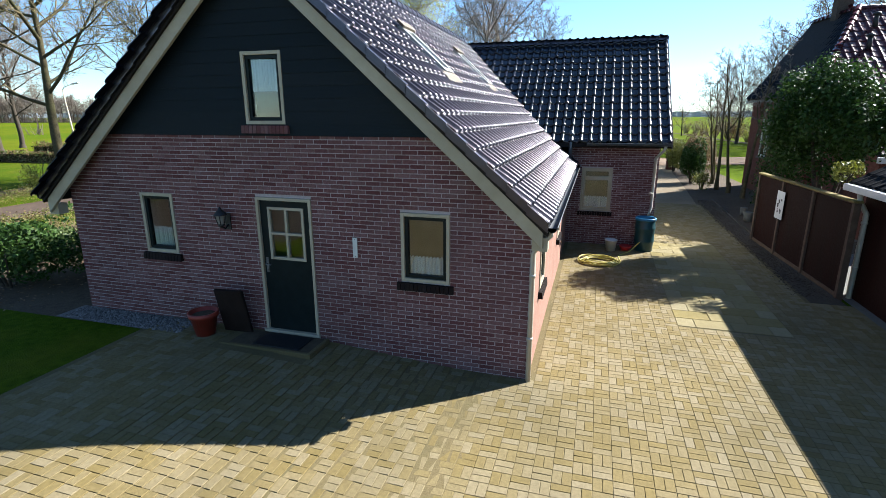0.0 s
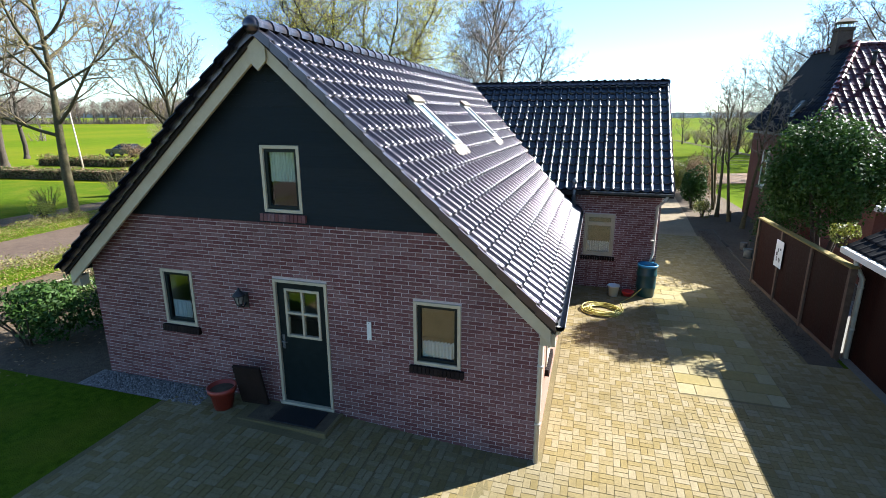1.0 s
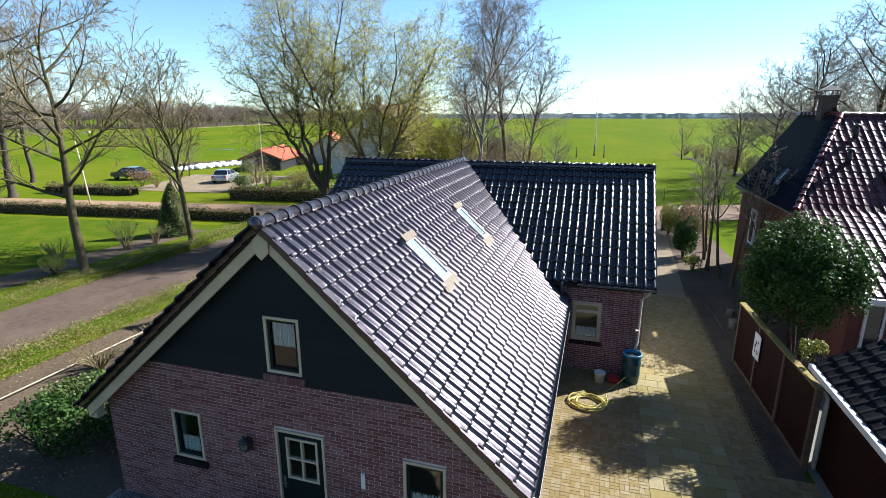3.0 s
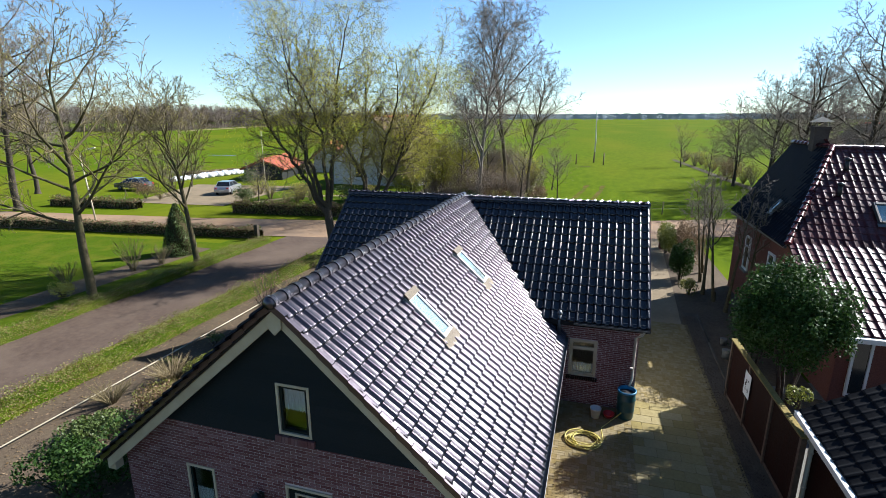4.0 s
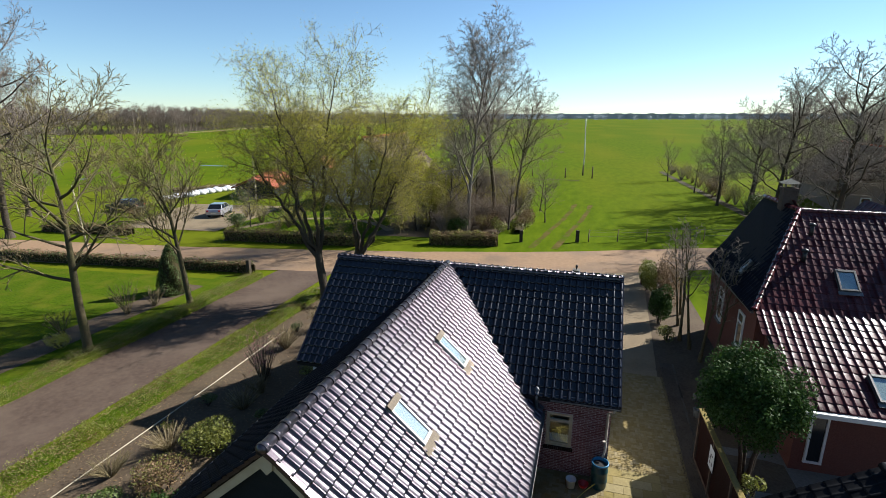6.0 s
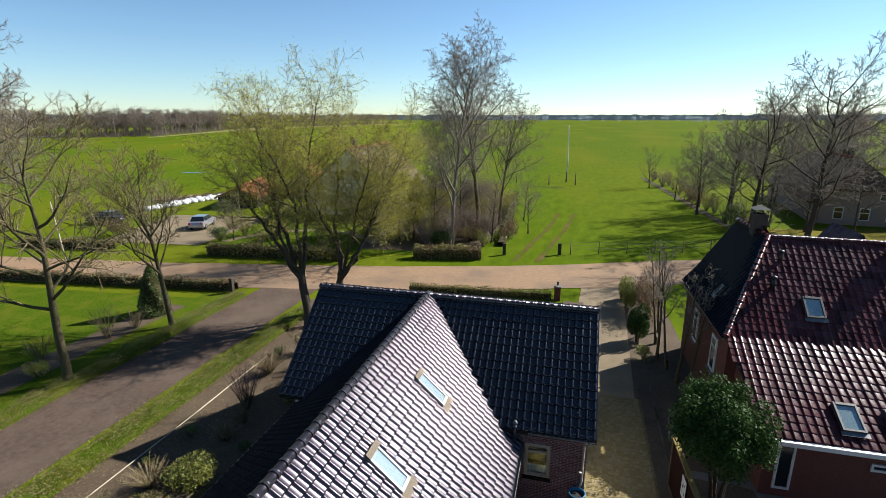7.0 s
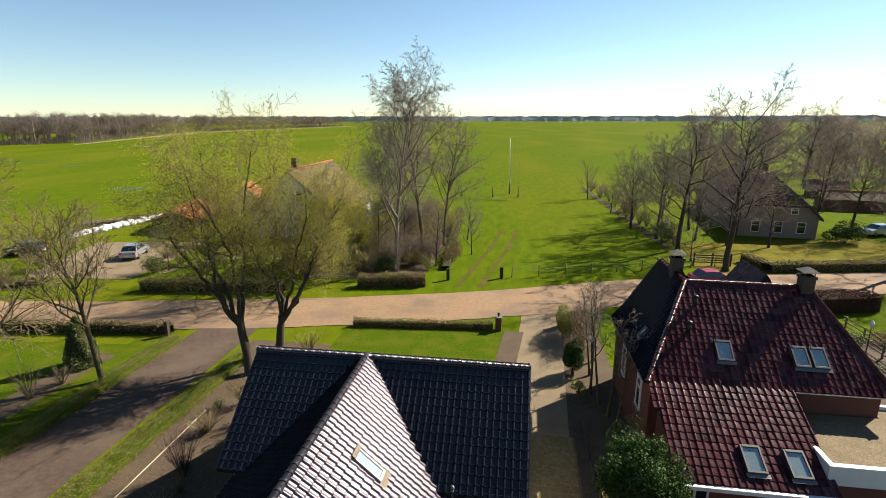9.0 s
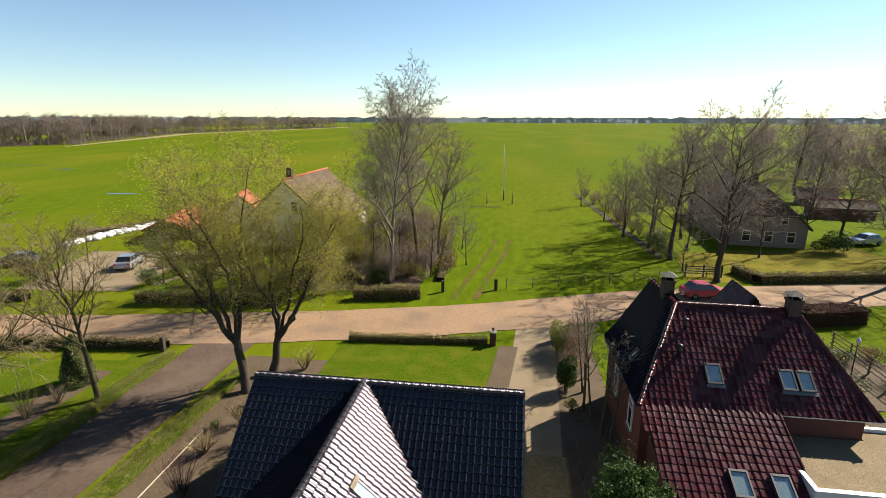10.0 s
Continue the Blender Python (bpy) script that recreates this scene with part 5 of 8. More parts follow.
b.prism([(7.34, 21.5, EL - 0.06), (7.6, 14.4, EL - 0.1), (7.6, 14.4, EL - 0.2), (7.34, 21.5, EL - 0.16)], (0.1, 0, 0))
part("gutter", b, M["zinc"], nh, "zinc eaves gutter")
for y0, y1, z0, z1 in ((16.0, 16.8, 1.6, 3.2), (19.2, 20.0, 1.6, 3.2)):
    xw = 7.95 - 0.15 * (y0 - 14.7) / 7 - 0.02
    w = empty("window")
    w.parent = nh
    w.location = Vector((xw, (y0 + y1) / 2, z0)) - root_place(nh)
    b = Builder()
    for a in ((y0, y0 + 0.09, z0, z1), (y1 - 0.09, y1, z0, z1), (y0 + 0.09, y1 - 0.09, z0, z0 + 0.09), (y0 + 0.09, y1 - 0.09, z1 - 0.09, z1), (y0 + 0.09, y1 - 0.09, z1 - 0.5, z1 - 0.44)):
        b.box(xw - 0.05, xw + 0.05, a[0], a[1], a[2], a[3])
    part("window_frame", b, M["white"], w, "white window frame", bevel=0.005)
    b = Builder()
    b.box(xw - 0.02, xw - 0.01, y0 + 0.09, y1 - 0.09, z0 + 0.09, z1 - 0.09)
    part("pane", b, M["car_glass"], w)
    b = Builder()
    b.box(xw - 0.12, xw + 0.03, y0 - 0.06, y1 + 0.06, z0 - 0.09, z0)
    part("window_sill", b, M["concrete"], w)
for x0, x1, z0, z1 in ((8.72, 9.26, 0.1, 1.98), (11.45, 12.05, 1.3, 1.58)):
    w = empty("window")
    w.parent = nh
    w.location = Vector(((x0 + x1) / 2, 10.72, z0)) - root_place(nh)
    b = Builder()
    for a in ((x0, x0 + 0.08, z0, z1), (x1 - 0.08, x1, z0, z1), (x0 + 0.08, x1 - 0.08, z0, z0 + 0.08), (x0 + 0.08, x1 - 0.08, z1 - 0.08, z1)):
        b.box(a[0], a[1], 10.68, 10.77, a[2], a[3])
    part("window_frame", b, M["white"], w, "white window frame", bevel=0.005)
    b = Builder()
    b.box(x0 + 0.08, x1 - 0.08, 10.72, 10.73, z0 + 0.08, z1 - 0.08)
    part("pane", b, M["car_glass"], w)
b = Builder()
b.box(13.4, 24, 11.15, 14.74, 2.75, 2.9)
b.box(17.12, 24, 14.74, 15.45, 2.75, 2.9)
part("flat_roof", b, M["flatgravel"], nh, "flat roof covered with tan gravel")
b = Builder()
b.box(13.2, 24.1, 10.93, 11.15, 2.3, 3.08)
part("fascia", b, M["white"], nh, "broad white fascia of the flat roof", bevel=0.01)
b = Builder()
b.box(13.2, 13.4, 11.15, 12.95, 2.3, 3.08)
part("fascia", b, M["white"], nh, "broad white fascia of the flat roof", bevel=0.01)
b = Builder()
b.box(17.15, 24.1, 15.45, 15.65, 2.6, 3.05)
part("fascia", b, M["white"], nh, "broad white fascia of the flat roof", bevel=0.01)
b = Builder()
b.box(13.5, 24, 11.2, 11.4, -0.5, 2.3)
part("wall", b, M["nbrick"], nh, "brick wall below the flat roof")

# ---------------------------------------------------------------- garage beside the driveway
GX = 5.78
gar = tagged(empty("garage", (8, 2, -0.3)), "low garage with dark tiled roof and cream downpipe", "garage")
b = Builder()
b.box(GX + 0.12, GX + 0.34, -8.0, 5.45, -0.6, 1.95)
part("wall", b, M["fence"], gar, "dark red-brown garage wall along the driveway")
b = Builder()
b.prism([(GX + 0.34, 5.23, -0.6), (10.5, 5.23, -0.6), (10.5, 5.23, 1.95), (8.15, 5.23, 3.4), (GX + 0.34, 5.23, 1.95)], (0, 0.22, 0))
part("wall", b, M["nbrick"], gar, "brick garage end wall")
b = Builder()
b.prism([(GX + 0.34, -8.0, -0.6), (10.5, -8.0, -0.6), (10.5, -8.0, 1.95), (8.15, -8.0, 3.4), (GX + 0.34, -8.0, 1.95)], (0, 0.22, 0))
part("wall", b, M["nbrick"], gar, "brick garage rear wall")
GR = 3.55
plane_roof([(GX - 0.1, -8.2, 2.02), (GX - 0.1, 5.72, 2.02), (8.15, 5.72, GR), (8.15, -8.2, GR)], M["garage_tile"], gar, (0, 1, 0), seed=21)
plane_roof([(10.6, -8.2, 2.02), (10.6, 5.72, 2.02), (8.15, 5.72, GR), (8.15, -8.2, GR)], M["garage_tile"], gar, (0, 1, 0), seed=22)
ridge_caps((8.15, -8.2, GR + 0.03), (8.15, 5.72, GR + 0.03), M["garage_tile"], gar)
b = Builder()
b.box(GX - 0.2, GX - 0.06, -8.2, 5.72, 1.9, 2.03)
part("gutter", b, M["white"], gar, "white box gutter", bevel=0.01)
downpipe([(GX - 0.1, 5.2, 1.92), (GX - 0.08, 5.2, 1.75), (GX + 0.06, 5.18, 1.5), (GX + 0.06, 5.18, -0.4)], M["pipe"], gar, 0.05)

# ---------------------------------------------------------------- wooden fence
fence = tagged(empty("fence", (5.4, 7, -0.25)), "brown wooden panel fence with a mossy top rail", "fence")
F0, F1 = Vector((5.38, 10.3, -0.26)), Vector((5.62, 5.1, -0.26))
fd = (F1 - F0).normalized()
fn = Vector((fd.y, -fd.x, 0))
L = (F1 - F0).length
FH = 1.98


def fbox(b, s0, s1, d0, d1, z0, z1):
    b.prism([F0 + fd * s0 + fn * d0 + Vector((0, 0, z0)), F0 + fd * s1 + fn * d0 + Vector((0, 0, z0)), F0 + fd * s1 + fn * d1 + Vector((0, 0, z0)), F0 + fd * s0 + fn * d1 + Vector((0, 0, z0))], (0, 0, z1 - z0))


posts = [L * k / 3 for k in range(4)]
for s in posts:
    b = Builder()
    fbox(b, s - 0.05, s + 0.05, -0.06, 0.06, -0.2, FH)
    part("post", b, M["fence_post"], fence, "weathered post", bevel=0.006)
for a, e in zip(posts, posts[1:]):
    n = 1
    for k in range(n):
        s0 = a + 0.055 + (e - a - 0.11) * k / n
        b = Builder()
        fbox(b, s0, s0 + (e - a - 0.11) / n - 0.006, -0.012, 0.012, 0.12, FH - 0.04)
        part("panel", b, M["fence"], fence)
    for d0, d1, z0, z1 in ((-0.03, 0.03, -0.05, 0.12),):
        b = Builder()
        fbox(b, a + 0.05, e - 0.05, d0, d1, z0, z1)
        part("rail", b, M["fence_post"], fence)
b = Builder()
fbox(b, -0.06, L + 0.06, -0.085, 0.085, FH, FH + 0.045)
part("top_rail", b, M["moss"], fence, "pale mossy capping rail", bevel=0.01)
poster = tagged(empty("poster", (5.49, 7.7, 1.0)), "white poster with dark shapes hung on the fence", "poster")
b = Builder()
fbox(b, 1.5, 1.98, 0.055, 0.062, 1.0, 1.72)
part("sheet", b, M["plastic_white"], poster)
rnd = random.Random(4)
for _ in range(7):
    b = Builder()
    s, z = rnd.uniform(1.58, 1.85), rnd.uniform(1.1, 1.55)
    w, h = rnd.uniform(0.03, 0.1), rnd.uniform(0.05, 0.14)
    for d in (0.0645,):
        b.add([F0 + fd * s + fn * d + Vector((0, 0, z)), F0 + fd * (s + w) + fn * d + Vector((0, 0, z + h * 0.3)), F0 + fd * (s + w * 0.7) + fn * d + Vector((0, 0, z + h)), F0 + fd * (s - w * 0.3) + fn * d + Vector((0, 0, z + h * 0.8))], [(0, 1, 2, 3)])
    part("mark", b, M["black"], poster, "dark printed shape")

# ---------------------------------------------------------------- trees
def branch(b, rnd, p, d, length, r, level, cfg, tips, twigs):
    """One limb with its side branches, growing from p along d. Thin ends go into the twig builder."""
    seg = cfg["segs"][min(level, len(cfg["segs"]) - 1)]
    pts, rad = [p.copy()], [r]
    dirs = []
    cur, dd = p.copy(), d.normalized()
    curl = cfg["curl"] * (0.4 if level == 0 else 1.0)
    last = Vector((0, 0, 0))
    for i in range(seg):
        step_bend = Vector((rnd.gauss(0, 1), rnd.gauss(0, 1), rnd.gauss(0, 1))) * curl
        bend, last = step_bend - last * cfg["wind"], step_bend
        dd = (dd + bend + Vector((0, 0, cfg["lift"][min(level, len(cfg["lift"]) - 1)])) / seg).normalized()
        cur = cur + dd * length / seg
        pts.append(cur.copy())
        dirs.append(dd.copy())
        rad.append(max(cfg["rmin"], r * (1 - (i + 1) / seg * cfg["taper"][min(level, len(cfg["taper"]) - 1)])))
    sides = (9, 6, 4, 3, 3)[min(level, 4)]
    (b if level < 2 else twigs).tube(pts, rad, sides)
    if level >= cfg["levels"]:
        tips.append((pts[-1], dd))
        tips.append((pts[len(pts) // 2], dd))
        return
    n = cfg["kids"][level]
    start = cfg["start"][min(level, len(cfg["start"]) - 1)]
    turn = rnd.uniform(0, 6.28)
    for k in range(n):
        f = start + (1 - start) * (k + rnd.uniform(0.1, 0.9)) / n
        x = f * seg
        i = min(seg - 1, int(x))
        at = pts[i].lerp(pts[i + 1], x - i)
        base = dirs[i]
        turn += 2.4 + rnd.uniform(-0.5, 0.5)
        a = base.orthogonal().normalized()
        side = (a * math.cos(turn) + base.cross(a) * math.sin(turn)).normalized()
        ang = radians(rnd.uniform(*cfg["angle"][min(level, len(cfg["angle"]) - 1)]))
        nd = base * math.cos(ang) + side * math.sin(ang)
        ln = length * cfg["shrink"][min(level, len(cfg["shrink"]) - 1)] * rnd.uniform(0.7, 1.15) * (1.0 - 0.45 * (f - start) / (1 - start + 1e-6) * (1 if level == 0 else 0.6))
        rr = max(cfg["rmin"], min(rad[i] * 0.7, r * cfg["thin"][min(level, len(cfg["thin"]) - 1)] * rnd.uniform(0.8, 1.1)))
        branch(b, rnd, at, nd, ln, rr, level + 1, cfg, tips, twigs)


BASE_TREE = dict(segs=(8, 6, 4, 3, 2), curl=0.11, wind=0.0, lift=(0.12, 0.35, 0.2, 0.1), taper=(0.85, 0.85, 0.8, 0.7), rmin=0.012, levels=4, kids=(15, 9, 6, 4), start=(0.3, 0.2, 0.15, 0.1),
                 angle=((38, 68), (30, 55), (25, 60), (20, 60)), shrink=(0.56, 0.48, 0.45, 0.5), thin=(0.42, 0.5, 0.5, 0.6))


def leaf_quads(b, rnd, place, size, n, spread, flat=0.0, hang=0.0):
    for _ in range(n):
        c = place + Vector((rnd.gauss(0, spread), rnd.gauss(0, spread), rnd.gauss(0, spread)))
        u = Vector((rnd.gauss(0, 1), rnd.gauss(0, 1), rnd.gauss(0, 1) - hang)).normalized()
        v = u.cross(Vector((rnd.gauss(0, 1), rnd.gauss(0, 1), rnd.gauss(0, 1)))).normalized()
        s = size * rnd.uniform(0.6, 1.3)
        b.add([c - u * s * 0.5, c + v * s * 0.28, c + u * s * 0.5, c - v * s * 0.28], [(0, 1, 2, 3)])


def tree(name, height, trunk_r, label, seed, cfg, bark, twig, lean=(0, 0), leaves=None, leaf_n=2, leaf_size=0.06, leaf_spread=0.12, hang=0.0, fork=1, first=None, place=(0, 0, 0)):
    rnd = random.Random(seed)
    c = dict(BASE_TREE)
    c.update(cfg)
    t = tagged(empty(name, place), label, "tree")
    b, tw, tips = Builder(), Builder(), []
    for k in range(fork):
        a = 2 * math.pi * k / max(1, fork) + seed
        off = Vector((math.cos(a), math.sin(a), 0)) * (0.0 if fork == 1 else trunk_r * 0.7)
        d = Vector((lean[0], lean[1], 1)) if fork == 1 else Vector((math.cos(a) * 0.22, math.sin(a) * 0.22, 1))
        branch(b, rnd, off + Vector((0, 0, -0.15)), d, height * (1 if k == 0 else rnd.uniform(0.8, 0.98)), trunk_r, 0, c, tips, tw)
    b.tube([(0, 0, -0.2), (0, 0, 0.0), (0, 0, 0.5)], [trunk_r * 1.7, trunk_r * 1.35, trunk_r * 0.95], 9)
    part("trunk", b, M[bark], t, local=True)
    crown = part("crown", tw, M[twig], t, "fine bare twigs", local=True)
    if leaves:
        lb = Builder()
        for p, d in tips:
            leaf_quads(lb, rnd, p, leaf_size, leaf_n, leaf_spread, hang=hang)
        part("foliage", lb, M[leaves], t, "sparse young spring leaves", local=True)
    return t


def plant_copies(src, spots):
    """Copies of a tree: x, y, turn, size."""
    for x, y, turn, size in spots:
        c = copy_thing(src, pose(x, y, ground_z(x, y), 0, 0, turn))
        c.scale = (size, size, size)


# lane trees
lane_tree = tree("lane_tree", 10.8, 0.23, "bare lane tree with upswept limbs on a grass verge", 7, dict(start=(0.36, 0.2, 0.15, 0.1), kids=(16, 9, 6, 3), thin=(0.36, 0.45, 0.5, 0.6), rmin=0.011, angle=((45, 75), (30, 55), (25, 60), (20, 60))), "bark", "twig_pale", leaves="bud", leaf_n=1, leaf_size=0.04, leaf_spread=0.08, place=(-21.9, 10.3, 0))
tree("lane_tree", 9.0, 0.18, "smaller bare lane tree with upright crown", 17, dict(start=(0.33, 0.2, 0.15, 0.1), kids=(16, 8, 6, 3), thin=(0.36, 0.45, 0.5, 0.6), rmin=0.011, angle=((28, 50), (25, 50), (25, 55), (20, 60))), "bark", "twig_pale", leaves="bud", leaf_n=1, leaf_size=0.04, leaf_spread=0.08, place=(-22.15, 17.3, 0))
# curly willows at the corner
def curly_willow(place, seed, height, fork, top, limbs):
    """A trunk that forks low into a few dark winding limbs (azimuth, tilt, share of the height), with a haze of small young leaves outside."""
    rnd = random.Random(seed)
    cfg = dict(BASE_TREE)
    cfg.update(curl=0.2, wind=0.8, segs=(5, 18, 9, 5, 3), start=(0.5, 0.3, 0.12, 0.1), kids=(8, 16, 8, 5), angle=((14, 40), (34, 66), (30, 72), (30, 80)), lift=(0.05, 0.75, 0.4, 0.0), shrink=(1.0, 0.37, 0.45, 0.5), taper=(0.3, 0.9, 0.85, 0.7), thin=(0.46, 0.42, 0.5, 0.6), rmin=0.0095)
    t = tagged(empty("willow_tree", place), "curly willow with dark winding limbs and fresh yellow-green leaves", "tree")
    b, tw, tips = Builder(), Builder(), []
    crotch = Vector((top[0], top[1], fork))
    b.tube([(0, 0, -0.2), (0, 0, 0.1), crotch * 0.35 + Vector((0.05, 0.03, 0)), crotch * 0.8 + Vector((-0.03, 0.0, 0)), crotch * 1.08], [0.46, 0.33, 0.26, 0.24, 0.2], 10)
    for k, (az, tilt, share) in enumerate(limbs):
        a, w = radians(az), radians(tilt)
        d = Vector((math.cos(a) * math.sin(w), math.sin(a) * math.sin(w), math.cos(w)))
        branch(b, rnd, crotch * (0.84 + 0.045 * k), d, height * share, 0.155 - 0.008 * k, 1, cfg, tips, tw)
    part("trunk", b, M["bark_dark"], t, local=True)
    part("crown", tw, M["twig_pale"], t, "fine winding twigs", local=True)
    lb = Builder()
    for p, d in tips:
        if p.z > 4.6:
            leaf_quads(lb, rnd, p, 0.068, 5, 0.24, hang=0.6)
    part("foliage", lb, M["bud"], t, "sparse young spring leaves", local=True)
    return t


curly_willow((-13.9, 19.4, 0), 23, 12.0, 3.3, (-0.4, 0.2), ((175, 44, 0.74), (190, 22, 0.92), (60, 10, 0.98), (330, 24, 0.9), (100, 34, 0.76), (255, 30, 0.76)))
curly_willow((-13.4, 22.0, 0), 26, 10.9, 2.5, (0.5, 0.0), ((90, 8, 1.0), (5, 32, 0.98), (350, 48, 0.88), (40, 40, 0.84), (20, 18, 0.92), (280, 32, 0.76)))
# tall birches and old trees across the road
birch = tree("birch_tree", 17.0, 0.23, "tall bare birch with hanging twigs", 31, dict(curl=0.1, kids=(22, 9, 6, 5), angle=((25, 52), (30, 60), (40, 80), (30, 80)), lift=(0.1, 0.35, -0.1, -0.5), shrink=(0.46, 0.45, 0.45, 0.6), start=(0.22, 0.2, 0.15, 0.1)), "birch", "twig", place=(-10.2, 41.5, 0))
slim = tree("tall_tree", 17.2, 0.26, "tall slim bare tree with upswept purple-brown twigs", 37, dict(curl=0.13, start=(0.3, 0.2, 0.15, 0.1), kids=(18, 9, 7, 5), thin=(0.36, 0.45, 0.5, 0.6), angle=((22, 46), (25, 55), (25, 60), (20, 60)), lift=(0.1, 0.4, 0.2, 0.0), shrink=(0.5, 0.48, 0.45, 0.5)), "bark", "twig", place=(-8.6, 47.5, 0))
plant_copies(slim, [(-7.0, 53.0, 200, 0.72), (-12.4, 47.0, 80, 0.62)])
oak = tree("old_tree", 14.6, 0.3, "large bare oak with spreading crown", 41, dict(start=(0.26, 0.2, 0.15, 0.1), kids=(20, 9, 7, 4), thin=(0.3, 0.45, 0.5, 0.6), shrink=(0.56, 0.46, 0.46, 0.52), rmin=0.014, angle=((36, 68), (30, 60), (25, 65), (20, 60)), curl=0.15), "bark_dark", "twig", place=(22.9, 46.4, 0))
plant_copies(oak, [(20.6, 54.6, 80, 0.92), (-52.2, 27.3, 150, 1.12), (40.0, 47.6, 200, 0.95), (17.5, 66, 320, 0.6), (19.5, 60, 10, 0.75), (65.5, 119, 40, 1.02), (-58, 15, 60, 1.05), (-62, 36, 240, 0.9),
                   (83, 105, 20, 1.0), (78, 90, 200, 0.9), (28.5, 73, 130, 0.85), (46, 67, 40, 0.7), (44, 90, 250, 0.85), (51, 84, 10, 0.8), (52, 62, 75, 0.8), (58, 74, 190, 0.9), (66, 66, 290, 1.0)])
hazel = tree("hazel_tree", 6.4, 0.07, "tall many-stemmed hazel with yellow-green catkins", 47, dict(kids=(12, 8, 5, 3), start=(0.12, 0.1, 0.1, 0.1), rmin=0.008, angle=((16, 42), (25, 55), (25, 65), (20, 60)), lift=(0.1, 0.2, 0.0, -0.3), shrink=(0.5, 0.5, 0.5, 0.5)), "bark", "twig_pale", leaves="bud", leaf_n=2, leaf_size=0.1, leaf_spread=0.12, hang=0.6, fork=4, place=(-17.0, 41.0, 0))
plant_copies(hazel, [(-14.8, 43.0, 50, 1.0), (-19.6, 44.0, 200, 0.9), (-12.8, 45.0, 280, 0.85), (-17.0, 47.5, 20, 0.9)])
small = tree("small_tree", 6.2, 0.1, "small bare garden tree with dense twigs", 53, dict(kids=(12, 7, 5, 3), start=(0.2, 0.15, 0.12, 0.1), rmin=0.006, angle=((35, 65), (30, 60), (25, 65), (20, 60))), "bark_dark", "twig", place=(14.8, 92, 0))
plant_copies(small, [(16.8, 78, 60, 0.9), (19.0, 72, 150, 1.1), (20.5, 49.6, 20, 0.7), (-6.5, 44, 200, 1.0), (-12.5, 43, 100, 1.1), (-15.5, 41, 10, 0.9), (-11, 49, 70, 1.2), (-20.5, 41, 300, 0.8), (-30, 43, 60, 0.8), (-43.5, 37.5, 90, 0.7), (-33, 38, 250, 0.7), (-47, 41, 10, 0.6),
                     (-49, 46, 200, 0.7), (-25.5, 44.5, 60, 1.0), (-3.2, 49, 33, 0.75), (-4.4, 56, 130, 0.8), (27, 57.5, 40, 1.3), (29.6, 62, 100, 1.6), (31.5, 57, 220, 1.2), (25.2, 66, 310, 1.7), (24, 59.5, 170, 1.4), (41, 66, 20, 1.4), (22, 68, 80, 1.5)])


sapling = tree("sapling", 6.0, 0.085, "slim bare trained tree beside the neighbouring house", 59, dict(kids=(9, 6, 4, 3), start=(0.42, 0.2, 0.12, 0.1), rmin=0.006, angle=((30, 60), (30, 60), (25, 65), (20, 60)), shrink=(0.26, 0.5, 0.5, 0.5)), "bark", "twig", place=(6.3, 20.2, 0))
plant_copies(sapling, [(6.62, 19.3, 110, 0.95), (6.9, 18.0, 200, 1.0), (7.1, 16.9, 300, 0.9), (6.5, 22.2, 60, 0.85), (6.9, 24.0, 140, 0.9)])


